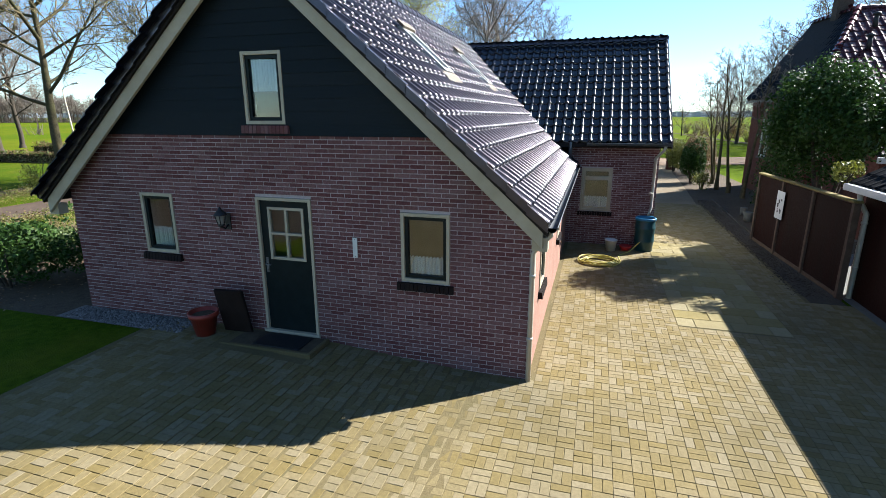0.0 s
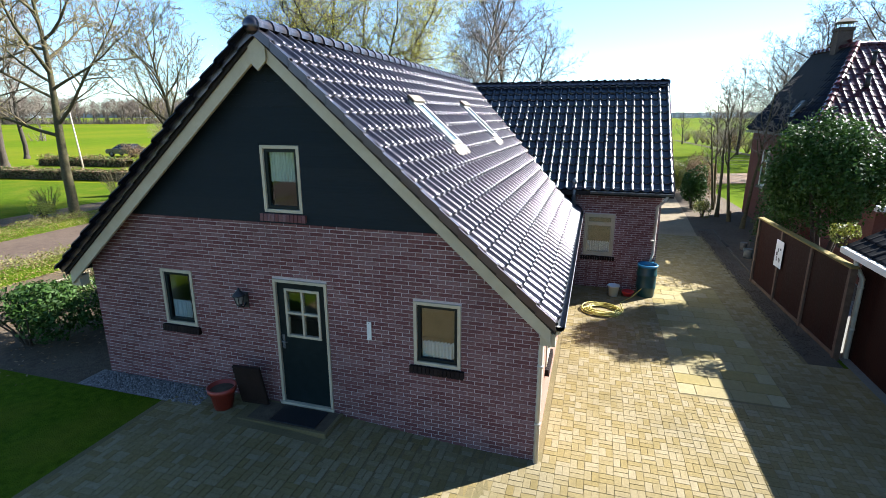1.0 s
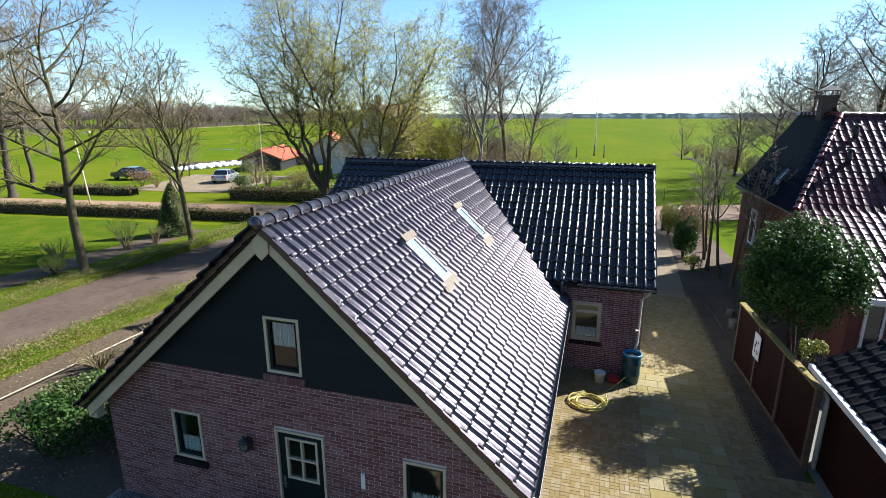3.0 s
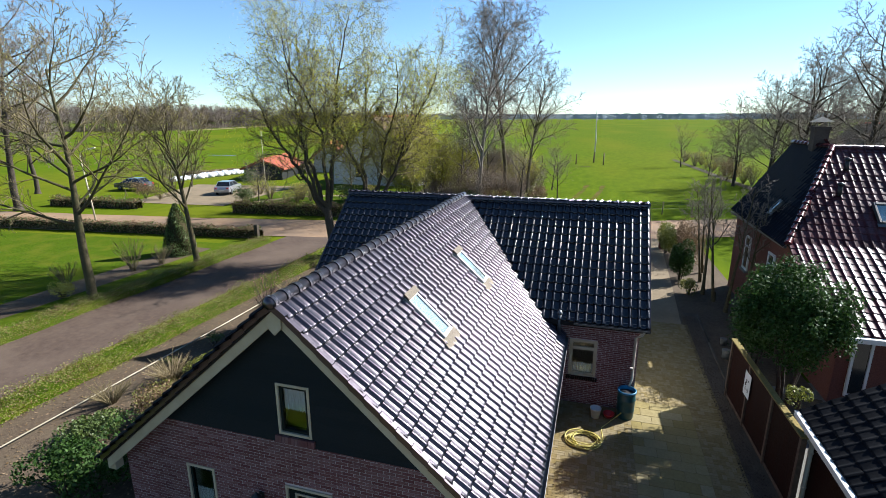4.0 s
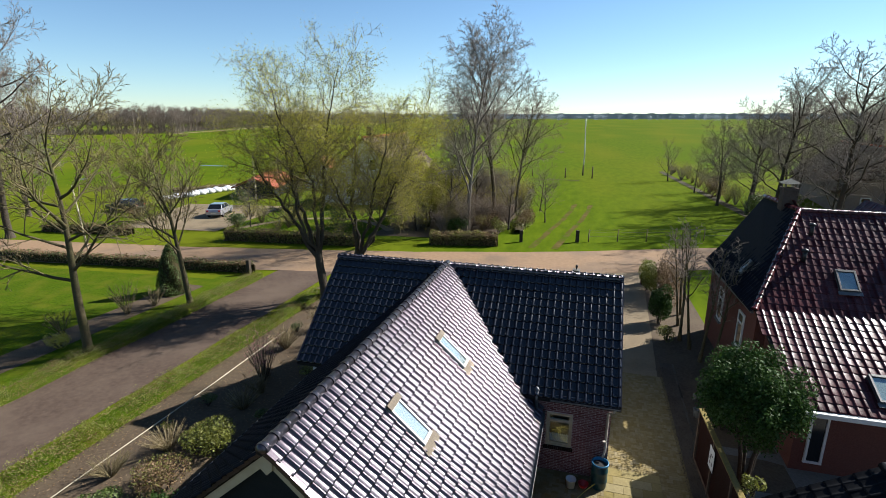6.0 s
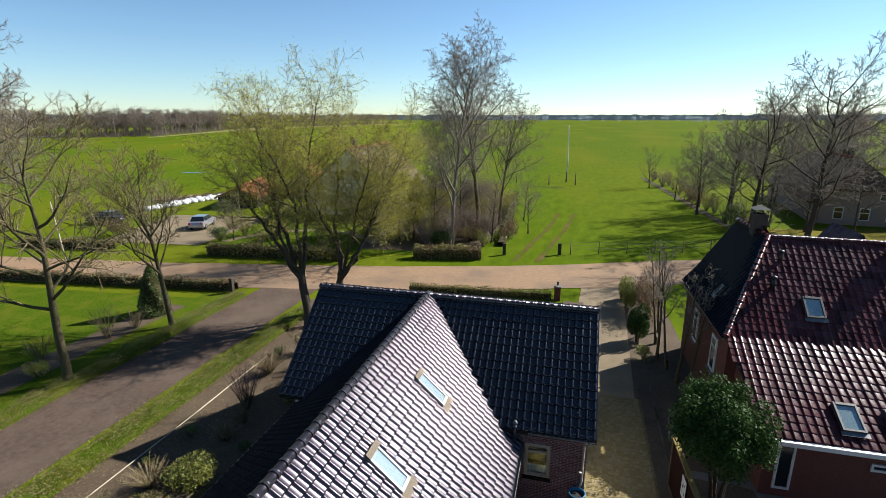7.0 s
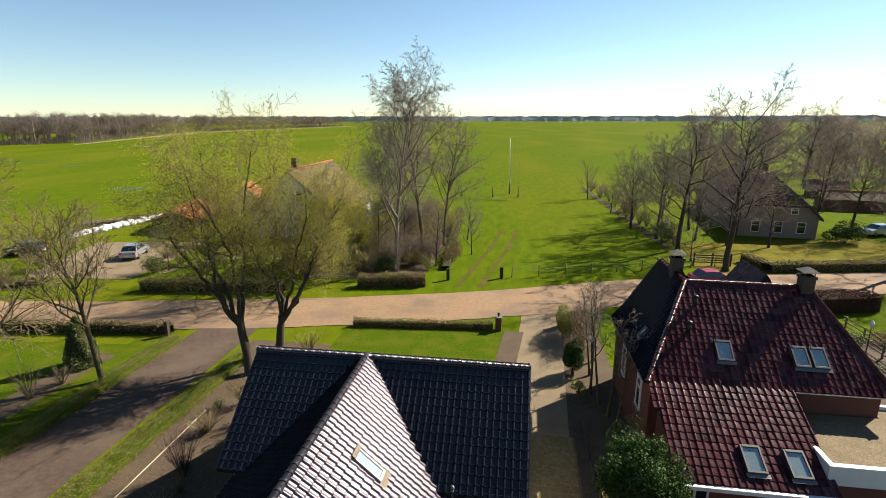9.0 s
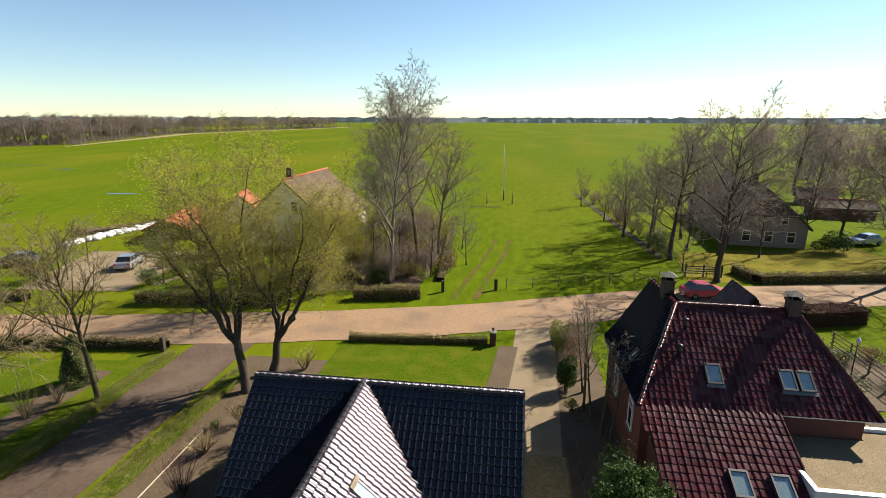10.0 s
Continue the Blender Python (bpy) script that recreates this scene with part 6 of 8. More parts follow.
# ---------------------------------------------------------------- shrubs and hedges
def shrub(name, label, place, size, leaf, seed, n=2200, leaf_size=0.09, shell=0.8, stems=6, category="shrub", flower=None, solid=True, lumps=9):
    """A rounded uneven shrub: stems, shaded inside, and many leaves on lumpy clumps."""
    rnd = random.Random(seed)
    x, y = place[0], place[1]
    z = place[2] if len(place) > 2 else ground_z(x, y)
    t = tagged(empty(name, (x, y, z)), label, category)
    sx, sy, sz = size
    b = Builder()
    for k in range(stems):
        a = rnd.uniform(0, 6.28)
        p1 = Vector((math.cos(a) * sx * 0.25, math.sin(a) * sy * 0.25, sz * rnd.uniform(0.5, 0.8)))
        b.tube([(math.cos(a) * 0.05, math.sin(a) * 0.05, -0.05), p1 * 0.5, p1], [0.03, 0.022, 0.01], 5)
    part("branching", b, M["bark_dark"], t, local=True)
    clumps = []
    for k in range(lumps):
        a, h = rnd.uniform(0, 6.28), rnd.uniform(0.28, 0.82)
        rr = math.sqrt(max(0.0, 1 - (2 * h - 1) ** 2)) * rnd.uniform(0.35, 0.62)
        clumps.append((Vector((math.cos(a) * rr * sx / 2, math.sin(a) * rr * sy / 2, h * sz)), rnd.uniform(0.3, 0.5)))
    lb = Builder()
    for _ in range(n):
        c, s = rnd.choice(clumps)
        d = Vector((rnd.gauss(0, 1), rnd.gauss(0, 1), rnd.gauss(0, 1))).normalized()
        r = rnd.uniform(shell, 1.05) if solid else rnd.uniform(0.3, 1.1)
        p = c + Vector((d.x * sx / 2 * s, d.y * sy / 2 * s, d.z * sz / 2 * s)) * r * 1.25
        if p.z < 0.02:
            p.z = rnd.uniform(0.02, 0.2)
        u = (d + Vector((rnd.gauss(0, 0.6), rnd.gauss(0, 0.6), rnd.gauss(0, 0.6)))).normalized()
        v = u.orthogonal().normalized()
        v = (v * math.cos(rnd.uniform(0, 6.28)) + u.cross(v) * math.sin(rnd.uniform(0, 6.28))).normalized()
        w = u.cross(v)
        q = leaf_size * rnd.uniform(0.6, 1.35)
        lb.add([p - v * q * 0.5, p + w * q * 0.3, p + v * q * 0.5, p - w * q * 0.3], [(0, 1, 2, 3)])
    part("foliage", lb, M[leaf], t, local=True)
    if flower:
        fb = Builder()
        for _ in range(n // 3):
            c, s = rnd.choice(clumps)
            d = Vector((rnd.gauss(0, 1), rnd.gauss(0, 1), abs(rnd.gauss(0, 1)))).normalized()
            leaf_quads(fb, rnd, c + Vector((d.x * sx / 2 * s, d.y * sy / 2 * s, d.z * sz / 2 * s)) * 1.3, leaf_size * 0.8, 1, 0.02)
        tagged(part("blossom", fb, M[flower], t, local=True), kind="stuff")
    return t


def twig_shrub(name, label, place, height, spread, seed, stems=22, twig="twig", leaf=None, leaf_size=0.05, n_leaf=2):
    """A bare shrub of many rising shoots."""
    rnd = random.Random(seed)
    x, y = place
    t = tagged(empty(name, (x, y, ground_z(x, y))), label, "shrub")
    b, tips = Builder(), []
    for k in range(stems):
        a, out = rnd.uniform(0, 6.28), rnd.uniform(0.1, 1.0) * spread
        p = Vector((math.cos(a) * 0.08, math.sin(a) * 0.08, -0.03))
        d = Vector((math.cos(a) * out, math.sin(a) * out, height * rnd.uniform(0.7, 1.0)))
        mid = p + d * 0.5 + Vector((0, 0, height * 0.08))
        end = p + d
        b.tube([p, mid, end], [0.016, 0.011, 0.004], 4)
        for q in range(5):
            f = rnd.uniform(0.35, 0.98)
            s = p.lerp(end, f)
            e = s + Vector((rnd.gauss(0, 0.16), rnd.gauss(0, 0.16), rnd.uniform(0.1, 0.35))) * height * 0.6
            b.tube([s, e], [0.007, 0.003], 3)
            tips += [e, s.lerp(e, 0.5)]
    tagged(part("shoot_mass", b, M[twig], t, local=True), kind="stuff")
    if leaf:
        lb = Builder()
        for p in tips:
            leaf_quads(lb, rnd, p, leaf_size, n_leaf, 0.06)
        part("foliage", lb, M[leaf], t, local=True)
    return t


def hedge(name, label, p0, p1, width, height, leaf, seed, density=420, leaf_size=0.07, leaf2=None, share=0.45, rough=0.035):
    """A clipped hedge: shaded inside, leaves all over its faces, uneven top."""
    rnd = random.Random(seed)
    a, c = Vector((p0[0], p0[1], 0)), Vector((p1[0], p1[1], 0))
    d = c - a
    L = d.length
    d.normalize()
    nv = Vector((-d.y, d.x, 0))
    t = tagged(empty(name, (p0[0], p0[1], ground_z(*p0))), label, "hedge")
    k = Builder()
    w = width / 2 - 0.06
    n = max(2, int(L / 0.6))
    for i in range(n + 1):
        s = L * i / n
        h = height - 0.08 + rnd.uniform(-0.03, 0.03)
        q = d * s
        gz = ground_z(a.x + q.x, a.y + q.y) - ground_z(*p0)
        for o, z in ((-w, -0.05), (-w * 0.9, h * 0.9), (w * 0.9, h * 0.9), (w, -0.05)):
            r = q + nv * o
            k.v.append((r.x, r.y, z + gz))
        if i:
            m = 4 * i
            for e in range(3):
                k.f.append((m - 4 + e, m - 3 + e, m + 1 + e, m + e))
                k.smooth.append(False)
    # solid core; except in low fresh hedges, shade is put into its colour
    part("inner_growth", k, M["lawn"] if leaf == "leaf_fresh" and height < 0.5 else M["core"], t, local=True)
    lb, lb2 = Builder(), Builder()
    area = L * (2 * height + width)
    for _ in range(int(area * density)):
        s, f = rnd.uniform(0, L), rnd.uniform(0, 2 * height + width)
        if f < height:
            o, z, nn = -width / 2, f, -nv
        elif f < height + width:
            o, z, nn = f - height - width / 2, height + rough * (math.sin(s * 1.3 + seed) + 0.8 * math.sin(s * 3.1 + seed * 2) + 0.6 * math.sin(s * 7.7)), Vector((0, 0, 1))
        else:
            o, z, nn = width / 2, f - height - width, nv
        p = d * s + nv * (o + rnd.gauss(0, rough)) + Vector((0, 0, max(0.01, z + rnd.gauss(0, rough))))
        p.z += ground_z(a.x + p.x, a.y + p.y) - ground_z(*p0)
        u = (nn + Vector((rnd.gauss(0, 0.8), rnd.gauss(0, 0.8), rnd.gauss(0, 0.8)))).normalized()
        v = u.orthogonal().normalized()
        ang = rnd.uniform(0, 6.28)
        v = v * math.cos(ang) + u.cross(v) * math.sin(ang)
        x2 = u.cross(v)
        q = leaf_size * rnd.uniform(0.6, 1.35)
        patch = 0.5 + 0.5 * math.sin(s * 0.9 + seed) * math.sin(s * 2.3 + 1.7)
        (lb2 if leaf2 and rnd.random() < share * (0.5 + patch) else lb).add([p - v * q * 0.5, p + x2 * q * 0.32, p + v * q * 0.5, p - x2 * q * 0.32], [(0, 1, 2, 3)])
    part("foliage", lb, M[leaf], t, local=True)
    if leaf2:
        part("dry_foliage", lb2, M[leaf2], t, "brown dry leaves", local=True)
    return t


hedge("hedge", "low fresh green hedge edging the lane", (-21.45, -8), (-21.55, 23.2), 0.85, 0.36, "leaf_fresh", 61, 900, 0.05, "leaf_brown", 0.3, 0.09)
hedge("hedge", "low fresh green hedge along the side garden", (-15.9, -8), (-15.4, 21.5), 1.0, 0.38, "leaf_fresh", 62, 900, 0.05, "leaf_brown", 0.3, 0.09)
hedge("hedge", "thin brown hedge at the garden end", (-48, 21.3), (-22.6, 24.2), 0.5, 0.75, "leaf_brown", 63, 200, 0.12, "leaf", 0.3, 0.07)
hedge("hedge", "clipped brown-green hedge behind the back lawn", (-10.0, 27.4), (0.35, 28.3), 0.45, 0.5, "leaf_brown", 64, 420, 0.09, "leaf_fresh", 0.6, 0.07)
hedge("hedge", "dark clipped hedge across the road", (-31.5, 32.4), (-18.5, 33.8), 0.8, 1.0, "leaf_fresh", 65, 260, 0.13, "leaf_brown", 0.6, 0.1)
hedge("hedge", "dark clipped hedge corner by the field entrance", (-12.5, 36.2), (-6.4, 37.4), 0.9, 1.05, "leaf_fresh", 66, 260, 0.13, "leaf_brown", 0.6, 0.1)
hedge("hedge", "clipped garden hedge of the farmhouse", (27.0, 46.6), (41, 49.2), 0.8, 0.95, "leaf_brown", 67, 260, 0.12, "leaf_fresh", 0.5, 0.08)
hedge("hedge", "short clipped hedge beside the farm gate", (26.0, 50.2), (26.7, 46.9), 0.7, 0.95, "leaf_brown", 267, 260, 0.12, "leaf_fresh", 0.5, 0.08)
hedge("hedge", "red-brown hedge beside the road", (25.2, 35.6), (30.6, 37.0), 1.7, 1.35, "leaf_red", 68, 240, 0.11)
hedge("hedge", "brown-green hedge near the far yard", (-52, 30.5), (-42, 31.6), 0.8, 0.75, "leaf_brown", 69, 160, 0.15, "leaf", 0.4, 0.12)

# evergreen tree by the fence
def evergreen():
    rnd = random.Random(77)
    t = tagged(empty("evergreen_tree", (6.45, 8.85, -0.2)), "round glossy evergreen tree behind the fence", "tree")
    b = Builder()
    for k in range(4):
        a = k * 1.7
        b.tube([(math.cos(a) * 0.08, math.sin(a) * 0.08, -0.1), (math.cos(a) * 0.2, math.sin(a) * 0.2, 1.4), (math.cos(a) * 0.6, math.sin(a) * 0.6, 3.2)], [0.08, 0.06, 0.03], 7)
    part("trunk", b, M["bark_dark"], t, local=True)
    lb = Builder()
    clumps = []
    for _ in range(105):
        d = Vector((rnd.gauss(0, 1), rnd.gauss(0, 1), rnd.gauss(0, 1))).normalized()
        r = rnd.uniform(0.45, 0.86)
        clumps.append(Vector((d.x * 1.62 * r - 0.1, d.y * 1.62 * r, 3.42 + d.z * 1.6 * r)))
    for _ in range(27000):
        c = rnd.choice(clumps)
        d = Vector((rnd.gauss(0, 1), rnd.gauss(0, 1), rnd.gauss(0, 1))).normalized()
        p = c + d * rnd.uniform(0.15, 0.42)
        u = (d + Vector((rnd.gauss(0, 0.7), rnd.gauss(0, 0.7), rnd.gauss(0.4, 0.7)))).normalized()
        v = u.orthogonal().normalized()
        ang = rnd.uniform(0, 6.28)
        v = v * math.cos(ang) + u.cross(v) * math.sin(ang)
        x2 = u.cross(v)
        q = 0.095 * rnd.uniform(0.6, 1.4)
        lb.add([p - v * q * 0.5, p + x2 * q * 0.27, p + v * q * 0.5, p - x2 * q * 0.27], [(0, 1, 2, 3)])
    part("crown", lb, M["leaf_ever"], t, local=True)


evergreen()
shrub("shrub", "rounded dark evergreen shrub near the house corner", (-9.5, 1.7), (2.0, 2.2, 1.45), "leaf_ever", 81, 5200, 0.08, lumps=14)
shrub("shrub", "dark evergreen shrub in the shade beside the lawn", (-10.6, 0.4), (2.2, 2.0, 1.3), "leaf_ever", 82, 4000, 0.09)
shrub("shrub", "yellow-green shrub in the side border", (-11.0, 5.9), (2.0, 1.9, 1.05), "leaf_fresh", 83, 4600, 0.07, lumps=16)
shrub("shrub", "reddish mottled shrub in the side border", (-11.0, 3.8), (1.9, 2.0, 1.0), "leaf_brown", 84, 3000, 0.07, flower="leaf_fresh", lumps=16)
shrub("shrub", "low green shrub in the side border", (-12.0, 2.3), (1.9, 1.6, 0.7), "leaf", 85, 3000, 0.075, lumps=14)
shrub("shrub", "broad evergreen shrub at the end of the border", (-10.3, 13.4), (1.8, 1.8, 1.5), "leaf", 185, 2600, 0.11, lumps=12)
twig_shrub("shrub", "dry ornamental grass in the border", (-12.4, 5.4), 0.9, 0.9, 197, 80, "reed")
twig_shrub("shrub", "dry ornamental grass in the border", (-13.0, 13.6), 1.1, 1.0, 198, 80, "reed")
twig_shrub("shrub", "dry ornamental grass in the border", (-11.6, 8.4), 0.8, 0.8, 199, 60, "reed")


def conifer(place, h, r, seed, n=7000):
    """A dense cone-shaped evergreen of short sprays."""
    rnd = random.Random(seed)
    t = tagged(empty("conifer", (place[0], place[1], 0)), "small dense conical conifer on the lane corner", "tree")
    b = Builder()
    b.lathe([(r * 0.8, 0.0), (r * 0.85, h * 0.25), (r * 0.62, h * 0.6), (r * 0.25, h * 0.88), (0.0, h * 0.95)], (0, 0, 0), 12)
    # dark core stands in for the shade inside the cone
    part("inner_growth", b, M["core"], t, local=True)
    lb = Builder()
    for _ in range(n):
        f = rnd.random() ** 1.3
        a = rnd.uniform(0, 6.283)
        rr = r * (1 - f ** 1.8) * (0.92 + 0.1 * math.sin(a * 5 + f * 9)) + 0.05
        p = Vector((math.cos(a) * rr, math.sin(a) * rr, f * h))
        leaf_quads(lb, rnd, p, 0.11, 1, 0.03, hang=-0.8)
    part("foliage", lb, M["leaf"], t, local=True)


# this shrub is added only to cast a shadow edge on the driveway
shrub("shrub", "evergreen shrub added behind the fence to shade the driveway", (6.7, 12.5), (1.8, 2.2, 3.2), "leaf_ever", 186, 3600, 0.09, lumps=16)
conifer((-24.9, 18.9), 3.3, 0.95, 86)
shrub("shrub", "bright yellow flowering shrub in the soil bed", (-24.0, 10.4), (1.2, 1.2, 0.9), "leaf_yellow", 87, 1500, 0.06, lumps=18)
twig_shrub("shrub", "bare twiggy garden shrub", (-24.6, 15.0), 2.0, 1.0, 88, 30, "twig_pale")
twig_shrub("shrub", "bare twiggy shrub by the lawn", (-25.6, 11.8), 1.3, 0.8, 89, 26, "twig_pale", "leaf_fresh")
twig_shrub("shrub", "bare brownish shrub on the lawn corner", (-27.8, 8.2), 2.4, 1.4, 90, 60, "twig_pale")
twig_shrub("shrub", "bare twiggy shrub near the conifer", (-24.2, 16.6), 1.2, 0.8, 91, 30, "twig_pale")
shrub("shrub", "dark green shrub beside the garden lawn", (-28.6, 5.4), (2.4, 2.4, 2.0), "leaf", 92, 2600, 0.1)
twig_shrub("blossom_tree", "small magnolia with pink blossom in the border", (-12.1, 10.5), 2.2, 0.9, 93, 26, "bark_dark", "leaf_pink", 0.055, 2)
twig_shrub("shrub", "bare shrubby border plants", (-11.2, 14.5), 1.3, 0.8, 94, 30, "twig", "leaf_brown", 0.06)
twig_shrub("shrub", "bare shrubby border plants", (-12.4, 16.2), 1.6, 0.9, 95, 34, "twig_pale", "leaf_brown", 0.06)
twig_shrub("shrub", "bare shrubby border plants", (-10.8, 17.6), 1.5, 0.8, 96, 30, "twig", "leaf", 0.06)
twig_shrub("shrub", "dry ornamental grass in the border", (-13.2, 3.8), 0.7, 0.7, 97, 60, "twig_pale")
twig_shrub("shrub", "dry shrub stems in the border", (-11.6, 9.6), 0.9, 0.8, 98, 30, "twig_pale", "leaf_brown", 0.05)
twig_shrub("shrub", "bare shrub beside the back lawn", (-11.5, 22.6), 1.6, 1.0, 99, 40, "twig_pale", "bud", 0.06)
shrub("shrub", "low yellow shrub behind the house", (-8.6, 17.2), (1.3, 1.2, 0.9), "leaf_yellow", 100, 900, 0.07)
shrub("shrub", "tall narrow evergreen shrub by the driveway gate", (5.5, 22.2), (1.4, 1.6, 2.3), "leaf_ever", 101, 6500, 0.09)
shrub("shrub", "clipped evergreen beside the gate post", (5.4, 28.0), (1.3, 3.6, 2.0), "leaf_fresh", 102, 9000, 0.08, lumps=26)
shrub("shrub", "brown beech shrub by the gate", (6.5, 26.6), (1.8, 4.6, 2.4), "leaf_brown", 103, 9000, 0.08, lumps=26)
shrub("shrub", "dark garden shrub behind the flat roof", (19.5, 18.0), (2.6, 2.4, 1.6), "leaf", 121, 2200, 0.11)
shrub("shrub", "brown garden shrub behind the flat roof", (20.4, 21.6), (2.4, 3.0, 1.5), "leaf_brown", 122, 2200, 0.11, solid=False)
shrub("shrub", "dark evergreen garden shrub near the road", (19.0, 25.0), (2.2, 2.6, 1.8), "leaf_ever", 123, 2000, 0.12)
twig_shrub("shrub", "bare garden shrub behind the flat roof", (21.6, 16.4), 2.0, 1.2, 124, 40, "twig", "leaf_brown", 0.06)
for k, (x, y, sx, sz, mt, text) in enumerate(((23.4, 30.6, 2.2, 1.3, "leaf_brown", "brown garden shrub behind the rail fence"), (24.6, 29.0, 2.0, 1.2, "leaf", "green garden shrub near the lamp post"), (23.0, 27.6, 1.8, 1.0, "leaf_fresh", "light green garden shrub near the lamp post"), (26.6, 26.4, 2.6, 1.5, "leaf_ever", "dark evergreen shrub beside the rail fence"), (26.9, 29.4, 2.0, 1.0, "leaf_brown", "low brown shrub at the lawn edge"), (22.6, 24.4, 2.0, 1.2, "leaf", "green shrub behind the flat roof"))):
    shrub("shrub", text, (x, y), (sx, sx * 1.1, sz), mt, 400 + k, 1600, 0.09, lumps=14)
shrub("shrub", "green shrub at the foot of the neighbour wall", (5.6, 20.0), (0.9, 1.0, 0.9), "leaf_fresh", 104, 900, 0.08)
shrub("shrub", "green creeper on the garage edge", (5.75, 6.1, 1.95), (0.5, 0.7, 0.5), "leaf_fresh", 105, 500, 0.07)
shrub("shrub", "large dark rhododendron by the farmhouse", (41.6, 60.6), (5.6, 4, 2.8), "leaf_ever", 106, 2600, 0.2)
shrub("shrub", "dark evergreen near the field ditch", (19.4, 57.0), (2.6, 3.4, 3.0), "leaf", 107, 2200, 0.16)
shrub("shrub", "reddish bare shrub near the field ditch", (18.2, 73.0), (3.2, 5.0, 3.2), "leaf_brown", 108, 2200, 0.16)
shrub("shrub", "dark shrub under the birches", (-11.0, 40.6), (2.4, 2.4, 1.8), "leaf_ever", 109, 1800, 0.12)
shrub("shrub", "yellow flowering shrub under the birches", (-7.2, 42.5), (2.0, 2.0, 1.6), "leaf_fresh", 110, 1500, 0.11)
shrub("shrub", "brown undergrowth beneath the birches", (-8.8, 44.5), (4.0, 6.0, 1.8), "leaf_brown", 111, 2600, 0.12, solid=False)
shrub("shrub", "brown undergrowth along the garden edge", (-5.0, 47.5), (2.4, 8.0, 1.6), "leaf_brown", 112, 2400, 0.12, solid=False)
shrub("shrub", "golden willow shrub in the garden across the road", (-17.5, 41.5), (5.0, 4.5, 5.2), "bud", 113, 3000, 0.1, solid=False, lumps=18)
shrub("shrub", "green shrub before the white house", (-24.5, 41.0), (3.0, 2.4, 1.7), "leaf", 114, 1600, 0.12)
shrub("shrub", "green shrub beside the parked car", (-34.2, 37.2), (2.6, 2.2, 1.8), "leaf", 115, 1600, 0.12)
shrub("shrub", "dark shrub near the shed", (-41.5, 48.5), (4.0, 3.0, 2.6), "leaf", 116, 1800, 0.14)
shrub("shrub", "brown shrub near the parked cars", (-46.5, 36.5), (4.2, 2.4, 1.9), "leaf_brown", 117, 1600, 0.12, solid=False)
shrub("shrub", "brown thicket at the field edge", (-48, 62), (6.0, 5.0, 2.4), "leaf_brown", 118, 1500, 0.16, solid=False)
# low plants and leaf litter in the side border
rnd = random.Random(71)
for k, (x, y, s, mat, text) in enumerate(((-13.1, 8.2, 0.8, "leaf", "small green border plant in bare soil"), (-12.2, 10.9, 0.7, "leaf_brown", "small brown border plant in bare soil"), (-10.6, 11.6, 0.9, "leaf_fresh", "small yellow-green border plant in bare soil"), (-13.6, 15.6, 0.8, "leaf", "small green border plant in bare soil"),
                                          (-12.9, 18.0, 0.9, "leaf_brown", "small brown border plant in bare soil"), (-11.4, 19.6, 0.8, "leaf_fresh", "small yellow-green border plant in bare soil"), (-13.3, 6.4, 0.6, "leaf_fresh", "small yellow-green border plant in bare soil"), (-10.4, 8.0, 0.7, "leaf", "small green border plant in bare soil"))):
    shrub("border_plant", text, (x, y), (s, s * 0.9, s * 0.6), mat, 300 + k, 500, 0.06, category="plant")
litter = Builder()
for _ in range(7000):
    x, y = rnd.uniform(-15.3, -9.0), rnd.uniform(-4, 23)
    s, a = rnd.uniform(0.02, 0.045), rnd.uniform(0, 6.28)
    z = ground_z(x, y) + 0.012
    litter.add([(x - math.cos(a) * s, y - math.sin(a) * s, z), (x + math.sin(a) * s * 0.5, y - math.cos(a) * s * 0.5, z + rnd.uniform(0, 0.02)), (x + math.cos(a) * s, y + math.sin(a) * s, z + rnd.uniform(0, 0.02)), (x - math.sin(a) * s * 0.5, y + math.cos(a) * s * 0.5, z)], [(0, 1, 2, 3)])
tagged(thing("leaf_litter", litter, M["leaf_brown"], "fallen brown leaves scattered over the border soil", "leaves"), kind="stuff")
# undergrowth beneath the birches and along the ditch
under = twig_shrub("thicket", "brown bare thicket of thin stems under the birches", (-12.0, 42.0), 3.4, 1.5, 130, 46, "twig", "leaf_brown", 0.08)
under_b = twig_shrub("thicket", "dense bare thicket with a few green leaves", (-14.5, 45.0), 2.6, 1.6, 131, 46, "twig_pale", "bud", 0.07)
rnd = random.Random(19)
for k in range(46):
    x, y = rnd.uniform(-16.5, -7.0), rnd.uniform(40.0, 64)
    if x > -8 and y < 44:
        continue
    c = copy_thing(under if k % 3 else under_b, pose(x, y, 0, 0, 0, rnd.uniform(0, 360)))
    q = rnd.uniform(0.7, 1.3)
    c.scale = (q, q, q * rnd.uniform(0.8, 1.2))
for k in range(16):
    f = k / 15
    x, y = 16.8 + 3.8 * f + rnd.uniform(-0.4, 1.6), 104 - 50 * f + rnd.uniform(-2, 2)
    c = copy_thing(under if k % 2 else under_b, pose(x, y, 0, 0, 0, rnd.uniform(0, 360)))
    q = rnd.uniform(0.55, 1.0)
    c.scale = (q * 1.3, q * 1.3, q)
for k in range(12):
    x, y = rnd.uniform(-47, -20), rnd.uniform(35.5, 47)
    if -43 < x < -37 and y > 38:
        continue
    c = copy_thing(under_b, pose(x, y, 0, 0, 0, rnd.uniform(0, 360)))
    q = rnd.uniform(0.4, 0.8)
    c.scale = (q * 1.2, q * 1.2, q)
